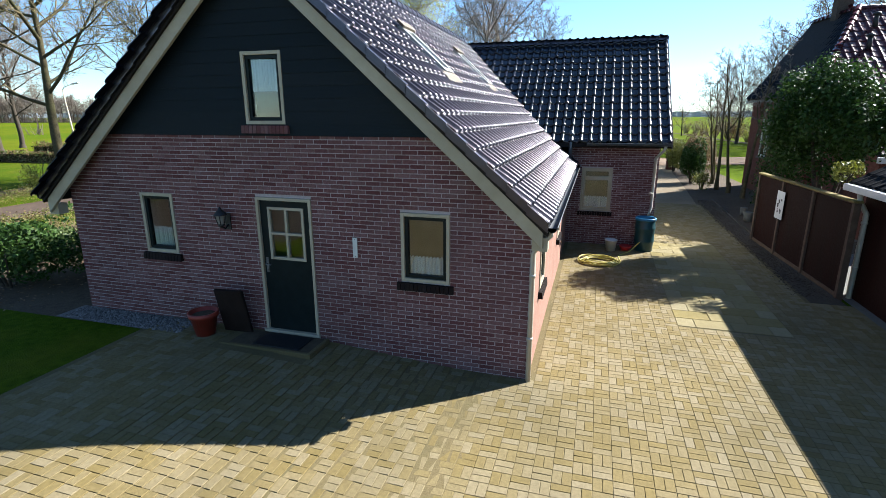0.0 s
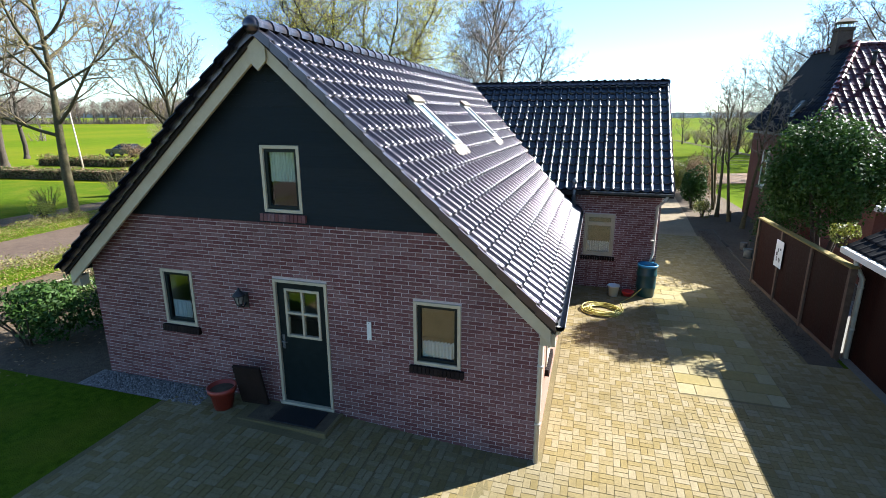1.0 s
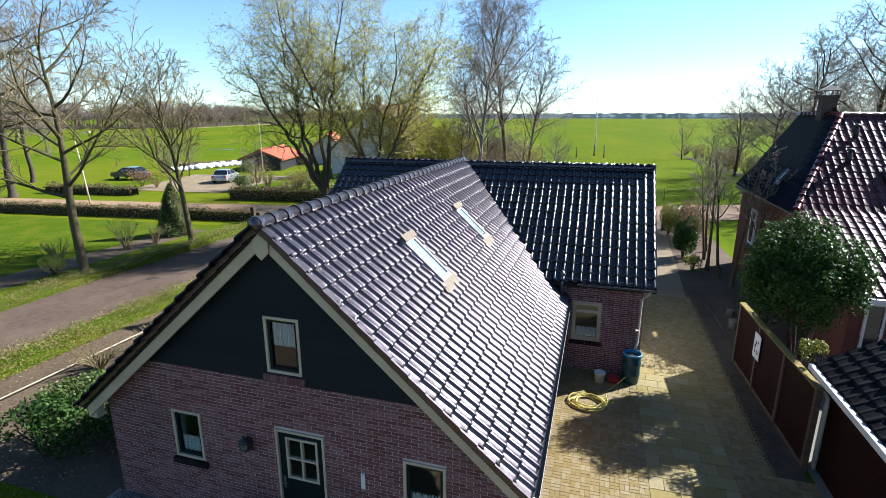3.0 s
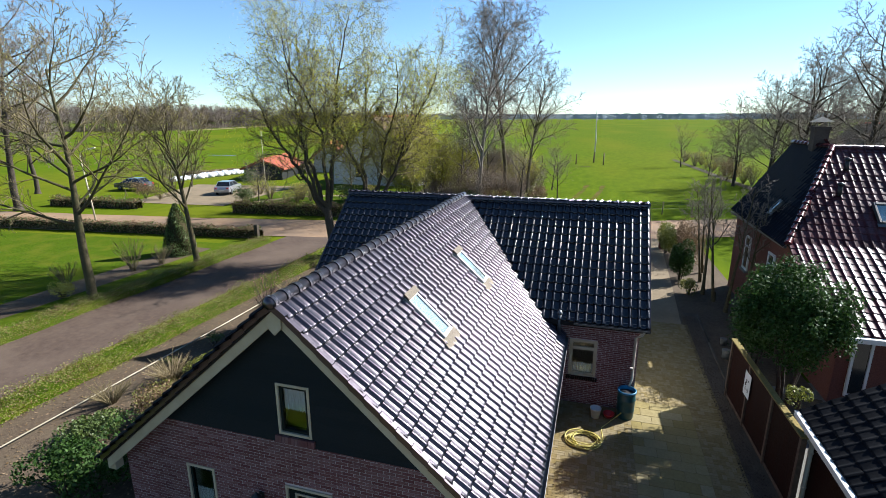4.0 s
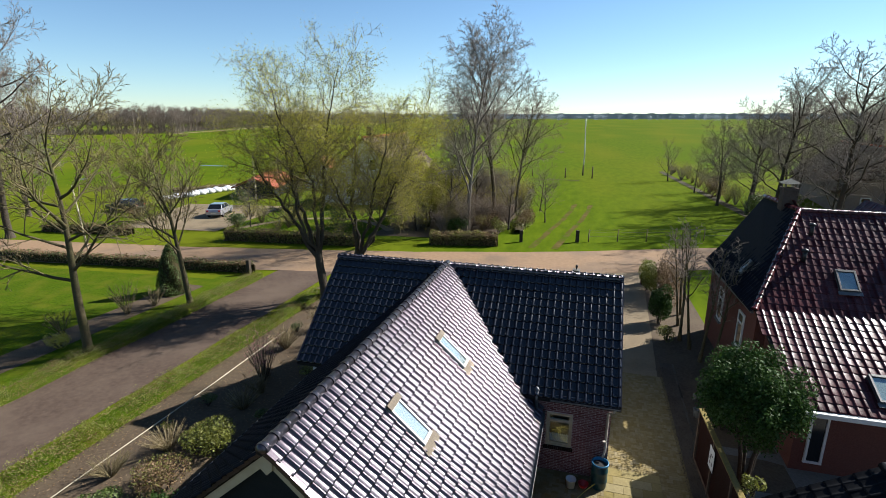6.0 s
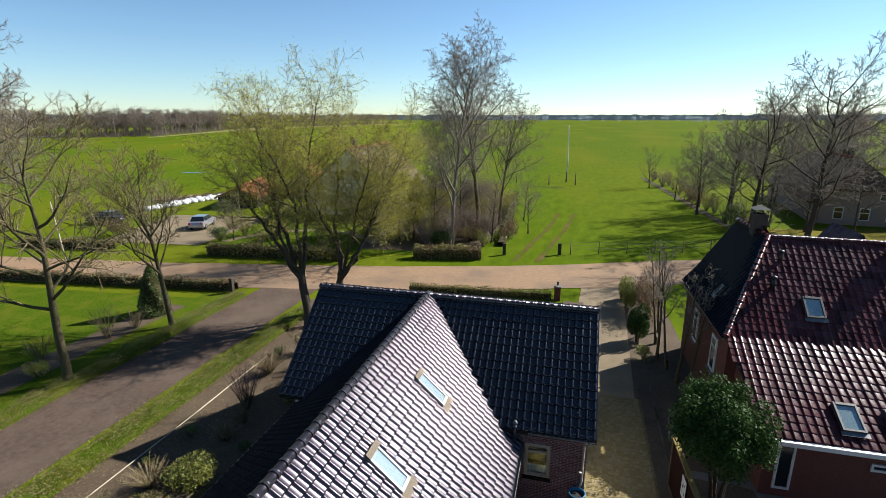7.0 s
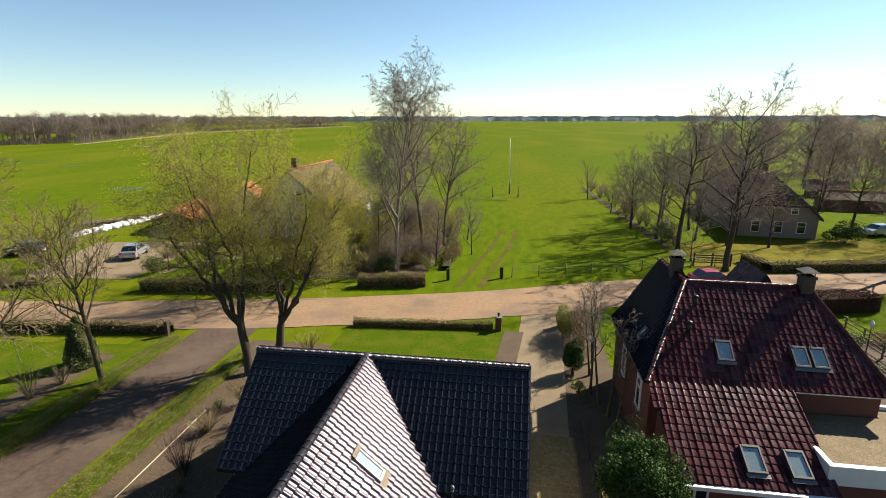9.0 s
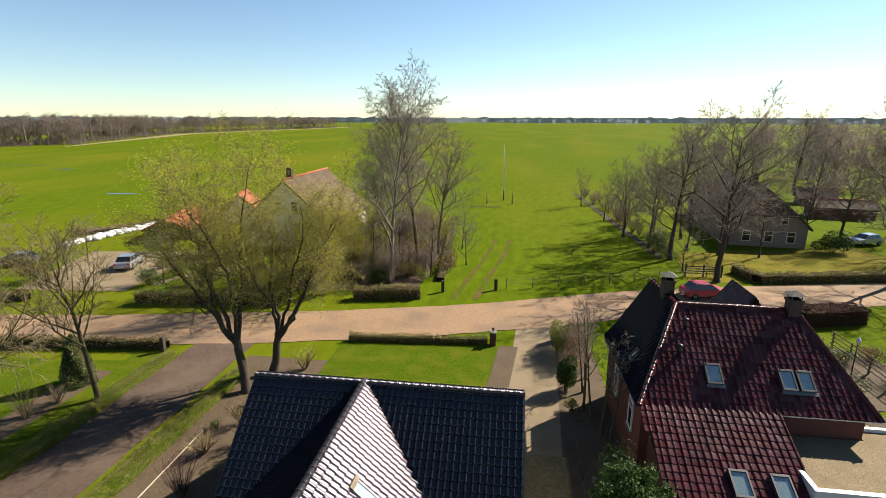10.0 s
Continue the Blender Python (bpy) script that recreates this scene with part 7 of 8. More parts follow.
hedge("weedy_bank", "rough weedy bank along the garden edge", (-5.25, 42.5), (-7.7, 76.0), 0.9, 0.5, "leaf_fresh", 219, 90, 0.13, "core", 0.45, 0.3)
for k in range(16):
    x, y = rnd.uniform(-13.5, -6.8), rnd.uniform(43.5, 64)
    c = copy_thing(under if k % 3 else under_b, pose(x, y, 0, 0, 0, rnd.uniform(0, 360)))
    q = rnd.uniform(1.2, 1.7)
    c.scale = (q * 0.9, q * 0.9, q)
hedge("hedge", "dry reed bank along the field", (-60, 56), (-44, 76), 2.2, 0.5, "reed", 119, 60, 0.25)


# ---------------------------------------------------------------- far woods and tree lines
def far_template(seed, limbs=13, twigs=7):
    """A bare tree of flat ribbons, one unit high, for woods that stay far away."""
    rnd = random.Random(seed)
    v, f = [], []

    def ribbon(p, q, w0, w1):
        d = q - p
        s = d.cross(Vector((rnd.gauss(0, 1), rnd.gauss(0, 1), 0.3))).normalized()
        k = len(v)
        v.extend([p - s * w0, p + s * w0, q + s * w1, q - s * w1])
        f.append((k, k + 1, k + 2, k + 3))

    ribbon(Vector((0, 0, 0)), Vector((0.01, 0, 0.75)), 0.016, 0.006)
    ribbon(Vector((0, 0, 0)), Vector((0.0, 0.01, 0.75)), 0.016, 0.006)
    for k in range(limbs):
        z = rnd.uniform(0.15, 0.72)
        a = rnd.uniform(0, 6.283)
        p = Vector((0, 0, z))
        q = p + Vector((math.cos(a), math.sin(a), rnd.uniform(0.5, 1.5))).normalized() * rnd.uniform(0.22, 0.42) * (1.15 - z)
        ribbon(p, q, 0.006, 0.003)
        for _ in range(twigs):
            c = p.lerp(q, rnd.uniform(0.25, 1.0))
            e2 = c + Vector((math.cos(a) * 0.5 + rnd.gauss(0, 0.6), math.sin(a) * 0.5 + rnd.gauss(0, 0.6), rnd.uniform(0.0, 1.4))).normalized() * rnd.uniform(0.08, 0.2)
            ribbon(c, e2, 0.0035, 0.0025)
            for _ in range(2):
                g = c.lerp(e2, rnd.uniform(0.3, 1))
                ribbon(g, g + Vector((rnd.gauss(0, 1), rnd.gauss(0, 1), rnd.uniform(0, 1.5))).normalized() * rnd.uniform(0.04, 0.11), 0.0028, 0.002)
    for _ in range(26):
        a, r = rnd.uniform(0, 6.283), rnd.uniform(0.0, 0.25)
        p = Vector((math.cos(a) * r, math.sin(a) * r, 0))
        ribbon(p, p + Vector((rnd.gauss(0, 0.05), rnd.gauss(0, 0.05), rnd.uniform(0.06, 0.2))), 0.006, 0.004)
    return np.array([tuple(p) for p in v]), f


FAR = [far_template(k) for k in range(4)]


def far_woods(name, label, spots, seed, mat):
    rnd = random.Random(seed)
    b = Builder()
    for x, y, h, w in spots:
        v, f = FAR[rnd.randrange(4)]
        a = rnd.uniform(0, 6.283)
        c, s = math.cos(a), math.sin(a)
        sx = w / 5 * h
        p = np.stack([(v[:, 0] * c - v[:, 1] * s) * sx * 1.1 + x, (v[:, 0] * s + v[:, 1] * c) * sx * 1.1 + y, v[:, 2] * h], 1)
        b.add(p.tolist(), f)
    return tagged(thing(name, b, mat, label, "woods"), kind="stuff")


rnd = random.Random(5)
spots = []
line = [(-420, 150), (-262, 262), (-345, 480), (-305, 860)]
for (x0, y0), (x1, y1) in zip(line, line[1:]):
    n = 240
    for k in range(n):
        f = rnd.random()
        depth = rnd.uniform(2, 50)
        spots.append((x0 + (x1 - x0) * f - depth + rnd.uniform(-5, 5), y0 + (y1 - y0) * f + depth * 0.5, rnd.uniform(14, 21), rnd.uniform(3.5, 5.5)))
far_woods("far_woods", "bare grey-brown woods beyond the field", spots, 6, M["far_wood"])
spots = []
for k in range(150):
    a = rnd.uniform(-0.5, 0.9)
    r = rnd.uniform(1400, 1800)
    spots.append((math.sin(a) * r, math.cos(a) * r, rnd.uniform(11, 18.5), rnd.uniform(6, 12)))
far_woods("far_tree_line", "low line of horizon trees, pale blue-grey with painted haze", spots, 7, M["far_haze"])
spots = []
for k in range(120):
    spots.append((rnd.uniform(80, 240), rnd.uniform(95, 260), rnd.uniform(12, 19), rnd.uniform(4, 6)))
for k in range(70):
    spots.append((rnd.uniform(-330, -90), rnd.uniform(20, 120) - 40, rnd.uniform(9, 14), rnd.uniform(3, 5)))
far_woods("far_woods", "bare trees around distant farmyards", spots, 8, M["far_wood"])
# horizon bank of trees
b = Builder()
n = 420
for i in range(n + 1):
    a = -1.2 + 2.3 * i / n
    r = 1950 + 150 * noise.noise(Vector((i * 0.05, 9, 0)))
    h = 18 + 4 * noise.noise(Vector((i * 0.31, 0, 0))) + 3 * noise.noise(Vector((i * 1.3, 4, 0)))
    x, y = math.sin(a) * r, math.cos(a) * r
    k = len(b.v)
    b.v += [(x, y, -1), (x, y, h), (x * 1.02, y * 1.02, h * 0.9), (x * 1.02, y * 1.02, -1)]
    if i:
        for e in range(3):
            b.f.append((k - 4 + e, k + e, k + 1 + e, k - 3 + e))
            b.smooth.append(False)
tagged(thing("horizon_trees", b, M["far_haze"], "faint tree line closing the horizon", "woods"), kind="stuff")

# ---------------------------------------------------------------- yard things
gz = ground_z(2.13, 8.05)
barrel = tagged(empty("rain_barrel", (2.13, 8.02, gz)), "blue-green plastic rain barrel under the downpipe", "barrel")
b = Builder()
b.lathe([(0.000, 0.0), (0.208, 0.0), (0.232, 0.03), (0.248, 0.25), (0.260, 0.28), (0.260, 0.32), (0.252, 0.36), (0.256, 0.6), (0.268, 0.63), (0.268, 0.67), (0.256, 0.7), (0.248, 0.88)], (2.13, 8.02, gz), 28)
part("body", b, M["barrel"], barrel)
b = Builder()
b.lathe([(0.248, 0.86), (0.272, 0.87), (0.276, 0.92), (0.256, 0.94), (0.232, 0.92), (0.228, 0.82)], (2.13, 8.02, gz), 28)
part("rim", b, M["barrel_rim"], barrel, "bright blue rim")
b = Builder()
b.lathe([(0.232, 0.83), (0.000, 0.83)], (2.13, 8.02, gz), 28)
part("water", b, M["black"], barrel, "dark standing water")
gz = ground_z(1.27, 7.78)
bucket = tagged(empty("bucket", (1.27, 7.75, gz)), "white plastic bucket standing by the wing wall", "bucket")
b = Builder()
b.lathe([(0.0, 0.0), (0.12, 0.0), (0.155, 0.3), (0.168, 0.3), (0.168, 0.325), (0.15, 0.325), (0.115, 0.02), (0.0, 0.02)], (1.27, 7.75, gz), 24)
part("body", b, M["white"], bucket)
b = Builder()
b.tube([(1.27 + 0.17 * math.cos(w), 7.75 + 0.05, gz + 0.28 - 0.14 * math.sin(w)) for w in [math.pi * k / 10 for k in range(11)]], [0.004] * 11, 5)
part("handle", b, M["zinc"], bucket)
b = Builder()
b.lathe([(0.0, 0.0), (0.1, 0.0), (0.16, 0.12), (0.17, 0.16), (0.155, 0.16), (0.1, 0.03), (0.0, 0.03)], (1.66, 7.85, gz), 20)
thing("bowl", b, M["red"], "red plastic bowl beside the bucket", "bowl", origin=(1.66, 7.85, gz))

# coiled hose
b = Builder()
rnd = random.Random(12)
gz = ground_z(0.95, 6.45)
pts = []
for k in range(330):
    a = k * 0.19
    turn = int(a / 6.283)
    r = 0.36 + 0.05 * math.sin(a * 0.37 + 1) + 0.03 * math.sin(a * 1.7)
    pts.append((0.98 + 0.05 * math.sin(turn * 2.1) + r * 1.12 * math.cos(a), 6.42 + 0.05 * math.cos(turn * 1.3) + r * math.sin(a), gz + 0.025 + 0.009 * turn + 0.02 * math.sin(a * 2.3)))
b.tube(pts, [0.0135] * len(pts), 7, True)
b.tube([(1.4, 6.3, gz + 0.02), (1.5, 6.6, gz + 0.02), (1.45, 7.2, gz + 0.02), (1.75, 7.7, gz + 0.02), (2.0, 7.72, gz + 0.3)], [0.0135] * 5, 7)
thing("garden_hose", b, M["hose"], "coiled yellow garden hose on the pavers", "hose", origin=(0.98, 6.42, gz))

# pot, slab and step at the door
gz = ground_z(-5.05, -0.42)
pot = tagged(empty("flower_pot", (-5.05, -0.42, gz)), "red plastic flower pot with dry soil near the door", "flower pot")
b = Builder()
b.lathe([(0.0, 0.0), (0.14, 0.0), (0.2, 0.32), (0.225, 0.32), (0.23, 0.4), (0.205, 0.4), (0.19, 0.3), (0.0, 0.3)], (-5.05, -0.42, gz), 26)
part("pot", b, M["terracotta"], pot)
b = Builder()
b.lathe([(0.19, 0.34), (0.1, 0.36), (0.0, 0.355)], (-5.05, -0.42, gz), 18)
part("soil", b, M["soil"], pot, "dark potting soil")
b = Builder()
m = pose(-4.62, -0.16, ground_z(-4.6, -0.2), 13, 0, 4)
b.box(-0.24, 0.24, -0.025, 0.025, 0.0, 0.78, m)
b.box(-0.235, 0.235, -0.029, -0.025, 0.05, 0.09, m)
b.box(-0.235, 0.235, -0.029, -0.025, 0.69, 0.73, m)
thing("leaning_board", b, M["board"], "dark wooden board leaning against the brick wall", "board", origin=(-4.62, -0.16, ground_z(-4.6, -0.2)), bevel=0.01)
gs = ground_z(-3.9, -0.4)
step = tagged(empty("door_step", (-3.75, -0.3, gs)), "low concrete edged door step with dark mat", "step")
b = Builder()
b.box(-4.62, -3.05, -0.64, -0.58, gs - 0.1, gs + 0.045)
b.box(-3.11, -3.05, -0.58, -0.06, gs - 0.1, gs + 0.045)
part("edging", b, M["joint"], step, "pale concrete edging", bevel=0.008)
b = Builder()
b.box(-4.62, -3.11, -0.578, -0.06, gs - 0.1, gs + 0.025)
part("infill", b, M["soil"], step)
b = Builder()
b.box(-4.1, -3.3, -0.54, -0.1, gs + 0.027, gs + 0.042)
part("mat", b, M["black"], step, "dark rubber mat", bevel=0.006)

# gravel strips
def pebbles(name, label, x0, x1, y0, y1, n, seed, size=0.03, lift=0.0, mat="pebble", spill=0.0):
    rnd = random.Random(seed)
    b = Builder()
    for _ in range(n):
        x, y, s = rnd.uniform(x0, x1) - abs(rnd.gauss(0, spill)), rnd.uniform(y0, y1), size * rnd.uniform(0.5, 1.4)
        z = ground_z(x, y) + lift
        a = rnd.uniform(0, 6.28)
        p = [Vector((math.cos(a + k * 1.57) * s * rnd.uniform(0.7, 1.1), math.sin(a + k * 1.57) * s * rnd.uniform(0.6, 1.0), 0)) + Vector((x, y, z)) for k in range(4)]
        b.add(p + [Vector((x, y, z + s * 0.7))], [(0, 1, 4), (1, 2, 4), (2, 3, 4), (3, 0, 4)])
    return tagged(thing(name, b, M[mat], label, "gravel"), kind="stuff")


thing("gravel_bed", sheet([(-8.1, -0.55), (-5.45, -0.55), (-5.45, 0.0), (-8.1, 0.0)], 0.5, 0.015), M["pebble"], "grey gravel bed along the gable wall", "gravel", kind="structure")
pebbles("pebbles", "loose grey pebbles along the gable wall", -8.0, -5.5, -0.52, -0.03, 1600, 14, 0.03, 0.018)
pebbles("pebbles", "loose pebbles along the fence", 5.0, 5.5, 5.0, 17.0, 4200, 15, 0.021, 0.014, "gravel", 0.11)
b = Builder()
for k in range(7):
    y0 = 10.5 + k * 0.98
    x = 5.53 + 0.004 * (y0 - 10)
    z = ground_z(x, y0)
    b.box(x, x + 0.07, y0, y0 + 0.965, z - 0.1, z + 0.07)
thing("kerb", b, M["gravel"], "dark concrete edging beside the driveway", "kerb", kind="structure")
b = Builder()
b.tube([(-13.95, -6, 0.1), (-13.95, 9.6, 0.11), (-14.1, 15.2, 0.1)], [0.024, 0.024, 0.024], 6, True)
thing("edging_rail", b, M["cream"], "long pale wooden rail edging the soil border", "rail", origin=(-13.95, 2, 0.1))
# terracotta stones on the neighbour side of the kerb
for x, y, s in ((5.95, 13.2, 0.15), (6.1, 14.4, 0.12)):
    b = Builder()
    b.lathe([(0.0, 0.0), (s, 0.0), (s * 0.9, s), (s * 1.1, s * 2.2), (s * 0.9, s * 2.2), (0, s * 1.9)], (x, y, ground_z(x, y)), 14)
    thing("stone_urn", b, M["concrete"], "small weathered stone urn behind the kerb", "urn", "garden urns", origin=(x, y, ground_z(x, y)))

# gate posts
post_b = tagged(empty("gate_post", (0.76, 28.2, 0)), "square brick gate post with a small lantern", "gate post", "gate posts")
b = Builder()
b.box(-0.22, 0.22, -0.22, 0.22, -0.1, 0.95)
part("pillar", b, M["nbrick"], post_b, local=True)
b = Builder()
b.box(-0.26, 0.26, -0.26, 0.26, 0.95, 1.02)
part("cap", b, M["concrete"], post_b, "pale stone cap", local=True)
b = Builder()
b.tube([(0, 0, 1.02), (0, 0, 1.12)], [0.03, 0.03], 8)
b.lathe([(0.0, 0.1), (0.06, 0.11), (0.09, 0.27), (0.1, 0.28), (0.02, 0.36), (0.0, 0.38)], (0, 0, 1.0), 8)
part("lantern", b, M["black"], post_b, "small black lantern", local=True)
copy_thing(post_b, pose(5.35, 29.4, 0))
post_w = tagged(empty("wooden_post", (-22.6, 23.7, 0)), "dark square wooden post at the hedge end", "post", "field posts")
b = Builder()
b.box(-0.13, 0.13, -0.13, 0.13, -0.1, 1.1)
part("post", b, M["bark_dark"], post_w, local=True, bevel=0.01)
for x, y in ((-4.55, 39.3), (0.5, 40.6)):
    copy_thing(post_w, pose(x, y, 0, 0, 0, 20))

# field fence of thin posts and wires
ff = tagged(empty("field_fence", (10, 44, 0)), "thin post and wire fence along the field", "fence")
for k in range(9):
    x = 1.5 + k * 2.6
    y = 41.0 + 0.32 * (x - 1.5)
    b = Builder()
    b.tube([(x, y, -0.1), (x + 0.02, y, 1.15)], [0.05, 0.045], 6, True)
    part("post", b, M["wood"], ff)
b = Builder()
for z in (0.5, 0.85, 1.1):
    b.tube([(1.5, 41.0, z), (22.3, 47.66, z)], [0.008, 0.008], 4)
part("wire", b, M["zinc"], ff)
pole = tagged(empty("field_pole", (-0.1, 96.8, 0)), "tall thin white pole in the field", "pole")
b = Builder()
b.tube([(0, 0, -0.2), (0.12, 0, 4.2), (0.0, 0, 7.0), (-0.1, 0, 11.0)], [0.13, 0.11, 0.1, 0.07], 8, True)
part("shaft", b, M["white"], pole, local=True)
b = Builder()
b.tube([(0, 0, -0.2), (0.05, 0, 2.0)], [0.16, 0.15], 8, True)
part("foot", b, M["wood"], pole, local=True)
for x, y, h in ((-3.2, 92, 1.9), (1.7, 92.5, 2.2), (-9.5, 93, 1.4)):
    b = Builder()
    b.tube([(x, y, -0.1), (x, y, h)], [0.12, 0.1], 6, True)
    thing("field_post", b, M["wood"], "weathered post standing in the field", "post", "far field posts", origin=(x, y, 0))
# garden lamp post and a rail fence beside the neighbouring house
lp = tagged(empty("garden_lamp", (24.2, 26.9, 0)), "black garden lamp post with a pale lantern", "lamp post")
b = Builder()
b.tube([(0, 0, -0.1), (0, 0, 0.3), (0, 0, 2.2)], [0.06, 0.045, 0.035], 8, True)
b.tube([(-0.22, 0, 2.05), (0.22, 0, 2.05)], [0.02, 0.02], 6, True)
part("post", b, M["black"], lp, local=True)
b = Builder()
b.lathe([(0.0, 2.2), (0.1, 2.22), (0.15, 2.5), (0.13, 2.53), (0.03, 2.68), (0.0, 2.7)], (0, 0, 0), 8)
part("lantern", b, M["white"], lp, "pale lantern head", local=True)
rf = tagged(empty("rail_fence", (25.4, 27.5, 0)), "low garden fence of thin pale rails on posts", "fence")
for k in range(5):
    b = Builder()
    y = 31.2 - 2.0 * k
    b.box(25.35, 25.45, y - 0.05, y + 0.05, -0.1, 1.3)
    part("post", b, M["wood"], rf, bevel=0.006)
for z in (0.3, 0.6, 0.9, 1.2):
    b = Builder()
    b.box(25.32, 25.35, 23.0, 31.4, z, z + 0.07)
    part("rail", b, M["wood"], rf)
# leaning street pole and flag pole
pole2 = tagged(empty("street_lamp", (-40.4, 25.6, 0)), "slim leaning pale street lamp beside the road", "street lamp")
b = Builder()
b.tube([(0, 0, -0.1), (-0.9, 0.5, 2.8), (-1.77, 0.97, 5.5)], [0.075, 0.06, 0.045], 8, True)
b.tube([(-1.77, 0.97, 5.5), (-1.6, 1.0, 5.75), (-1.0, 1.3, 6.02)], [0.035, 0.03, 0.025], 8, True)
part("pole", b, M["cream"], pole2, local=True)
b = Builder()
b.box(-0.28, 0.28, -0.1, 0.1, -0.06, 0.05, pose(-0.8, 1.4, 6.06, 0, -12, 26))
part("lamp_head", b, M["white"], pole2, "white lamp head", local=True, bevel=0.02)
b = Builder()
b.tube([(-36.8, 44.5, -0.1), (-36.8, 44.5, 7.2)], [0.06, 0.04], 8, True)
thing("flag_pole", b, M["cream"], "pale wooden flag pole in the garden", "pole", origin=(-36.8, 44.5, 0))

# farm gate
gate = tagged(empty("farm_gate", (22.5, 48.2, 0)), "dark wooden five-bar farm gate", "gate")
for k in range(4):
    b = Builder()
    b.box(20.4, 23.9, 47.95, 48.0, 0.3 + 0.25 * k, 0.4 + 0.25 * k)
    part("board", b, M["bark_dark"], gate)
for x in (20.3, 22.1, 23.9):
    b = Builder()
    b.box(x - 0.07, x + 0.07, 47.9, 48.05, -0.1, 1.35)
    part("post", b, M["bark_dark"], gate)


# ---------------------------------------------------------------- cars
def car(place, turn, paint, label, length=4.2):
    c = tagged(empty("car", (place[0], place[1], 0.02), turn), label, "car")
    k = length / 4.2
    W = 0.86
    prof = [(-2.1, 0.35), (-2.08, 0.7), (-1.9, 0.86), (-1.1, 0.95), (1.5, 0.98), (1.98, 0.92), (2.1, 0.7), (2.08, 0.35)]
    b = Builder()
    n = len(prof)
    for y, s, dz in ((-W, 0.97, 0), (-W * 0.96, 1.0, 0.02), (W * 0.96, 1.0, 0.02), (W, 0.97, 0)):
        for x, z in prof:
            b.v.append((x * s * k, y, 0.35 + (z - 0.35) * (1 if abs(y) < W else 0.93) + 0))
    for r in range(3):
        for i in range(n - 1):
            b.f.append((r * n + i, r * n + i + 1, (r + 1) * n + i + 1, (r + 1) * n + i))
            b.smooth.append(False)
    b.f.append(tuple(range(n)))
    b.f.append(tuple(3 * n + i for i in range(n))[::-1])
    b.smooth += [False, False]
    b.v += [(-2.05 * k, -W, 0.35), (2.05 * k, -W, 0.35), (2.05 * k, W, 0.35), (-2.05 * k, W, 0.35)]
    q = len(b.v)
    b.f.append((q - 4, q - 1, q - 2, q - 3))
    b.smooth.append(False)
    part("body", b, M[paint], c, local=True, bevel=0.03)
    cab = Builder()
    lo = [(-1.15 * k, 0.93), (1.6 * k, 0.95)]
    hi = [(-0.35 * k, 1.4), (1.15 * k, 1.42)]
    cab.add([(lo[0][0], -W * 0.93, lo[0][1]), (lo[1][0], -W * 0.93, lo[1][1]), (lo[1][0], W * 0.93, lo[1][1]), (lo[0][0], W * 0.93, lo[0][1]),
             (hi[0][0], -W * 0.76, hi[0][1]), (hi[1][0], -W * 0.76, hi[1][1]), (hi[1][0], W * 0.76, hi[1][1]), (hi[0][0], W * 0.76, hi[0][1])],
            [(0, 1, 5, 4), (1, 2, 6, 5), (2, 3, 7, 6), (3, 0, 4, 7)])
    part("windows", cab, M["car_glass"], c, "dark tinted glass", local=True)
    r = Builder()
    r.prism([(hi[0][0], -W * 0.77, 1.395), (hi[1][0], -W * 0.77, 1.415), (hi[1][0], W * 0.77, 1.415), (hi[0][0], W * 0.77, 1.395)], (0, 0, 0.05))
    for x, xx in ((lo[0][0], hi[0][0]), (0.35 * k, 0.4 * k), (lo[1][0], hi[1][0])):
        for s in (-1, 1):
            r.tube([(x, s * W * 0.935, 0.93), (xx, s * W * 0.77, 1.41)], [0.035, 0.035], 5)
    part("roof", r, M[paint], c, local=True, bevel=0.015)
    for x in (-1.3 * k, 1.3 * k):
        for s in (-1, 1):
            w = empty("wheel")
            w.parent = c
            w.location = (x, s * (W - 0.08), 0.31)
            t = Builder()
            t.lathe([(0.2, -0.1), (0.29, -0.1), (0.315, -0.06), (0.315, 0.06), (0.29, 0.1), (0.2, 0.1)], (0, 0, 0), 20)
            t.v = [(a, z2, e) for a, e, z2 in t.v]
            part("tyre", t, M["rubber"], w, local=True)
            t = Builder()
            t.lathe([(0.0, 0.09), (0.05, 0.1), (0.2, 0.085), (0.21, 0.0), (0.2, -0.085), (0.05, -0.1), (0.0, -0.09)], (0, 0, 0), 12)
            t.v = [(a, z2, e) for a, e, z2 in t.v]
            part("rim", t, M["zinc"], w, local=True)
    for s in (-1, 1):
        h = Builder()
        h.box(-2.1 * k, -1.95 * k, s * 0.62 - 0.16, s * 0.62 + 0.16, 0.66, 0.8)
        part("headlight", h, M["lamp_glass"], c, local=True)
        h = Builder()
        h.box(1.99 * k, 2.1 * k, s * 0.66 - 0.12, s * 0.66 + 0.12, 0.7, 0.88)
        part("tail_light", h, M["red"], c, local=True)
    for xa, xb, za in ((-2.12, -2.05, 0.46), (2.05, 2.12, 0.5)):
        h = Builder()
        h.box(xa * k, xb * k, -0.26, 0.26, za, za + 0.11)
        part("number_plate", h, M["white"], c, local=True)
    return c


car((-40.6, 42.6), -70, "car_silver", "silver family car parked on the sandy yard")
car((-53.6, 41.6), 8, "car_dark", "dark car parked behind shrubs")
car((19.8, 41.3), 192, "car_red", "red hatchback parked beside the road", 3.8)
car((48.5, 66), 20, "car_silver", "pale car parked beyond the farmhouse")

# white plastic bales in a row
rnd = random.Random(3)
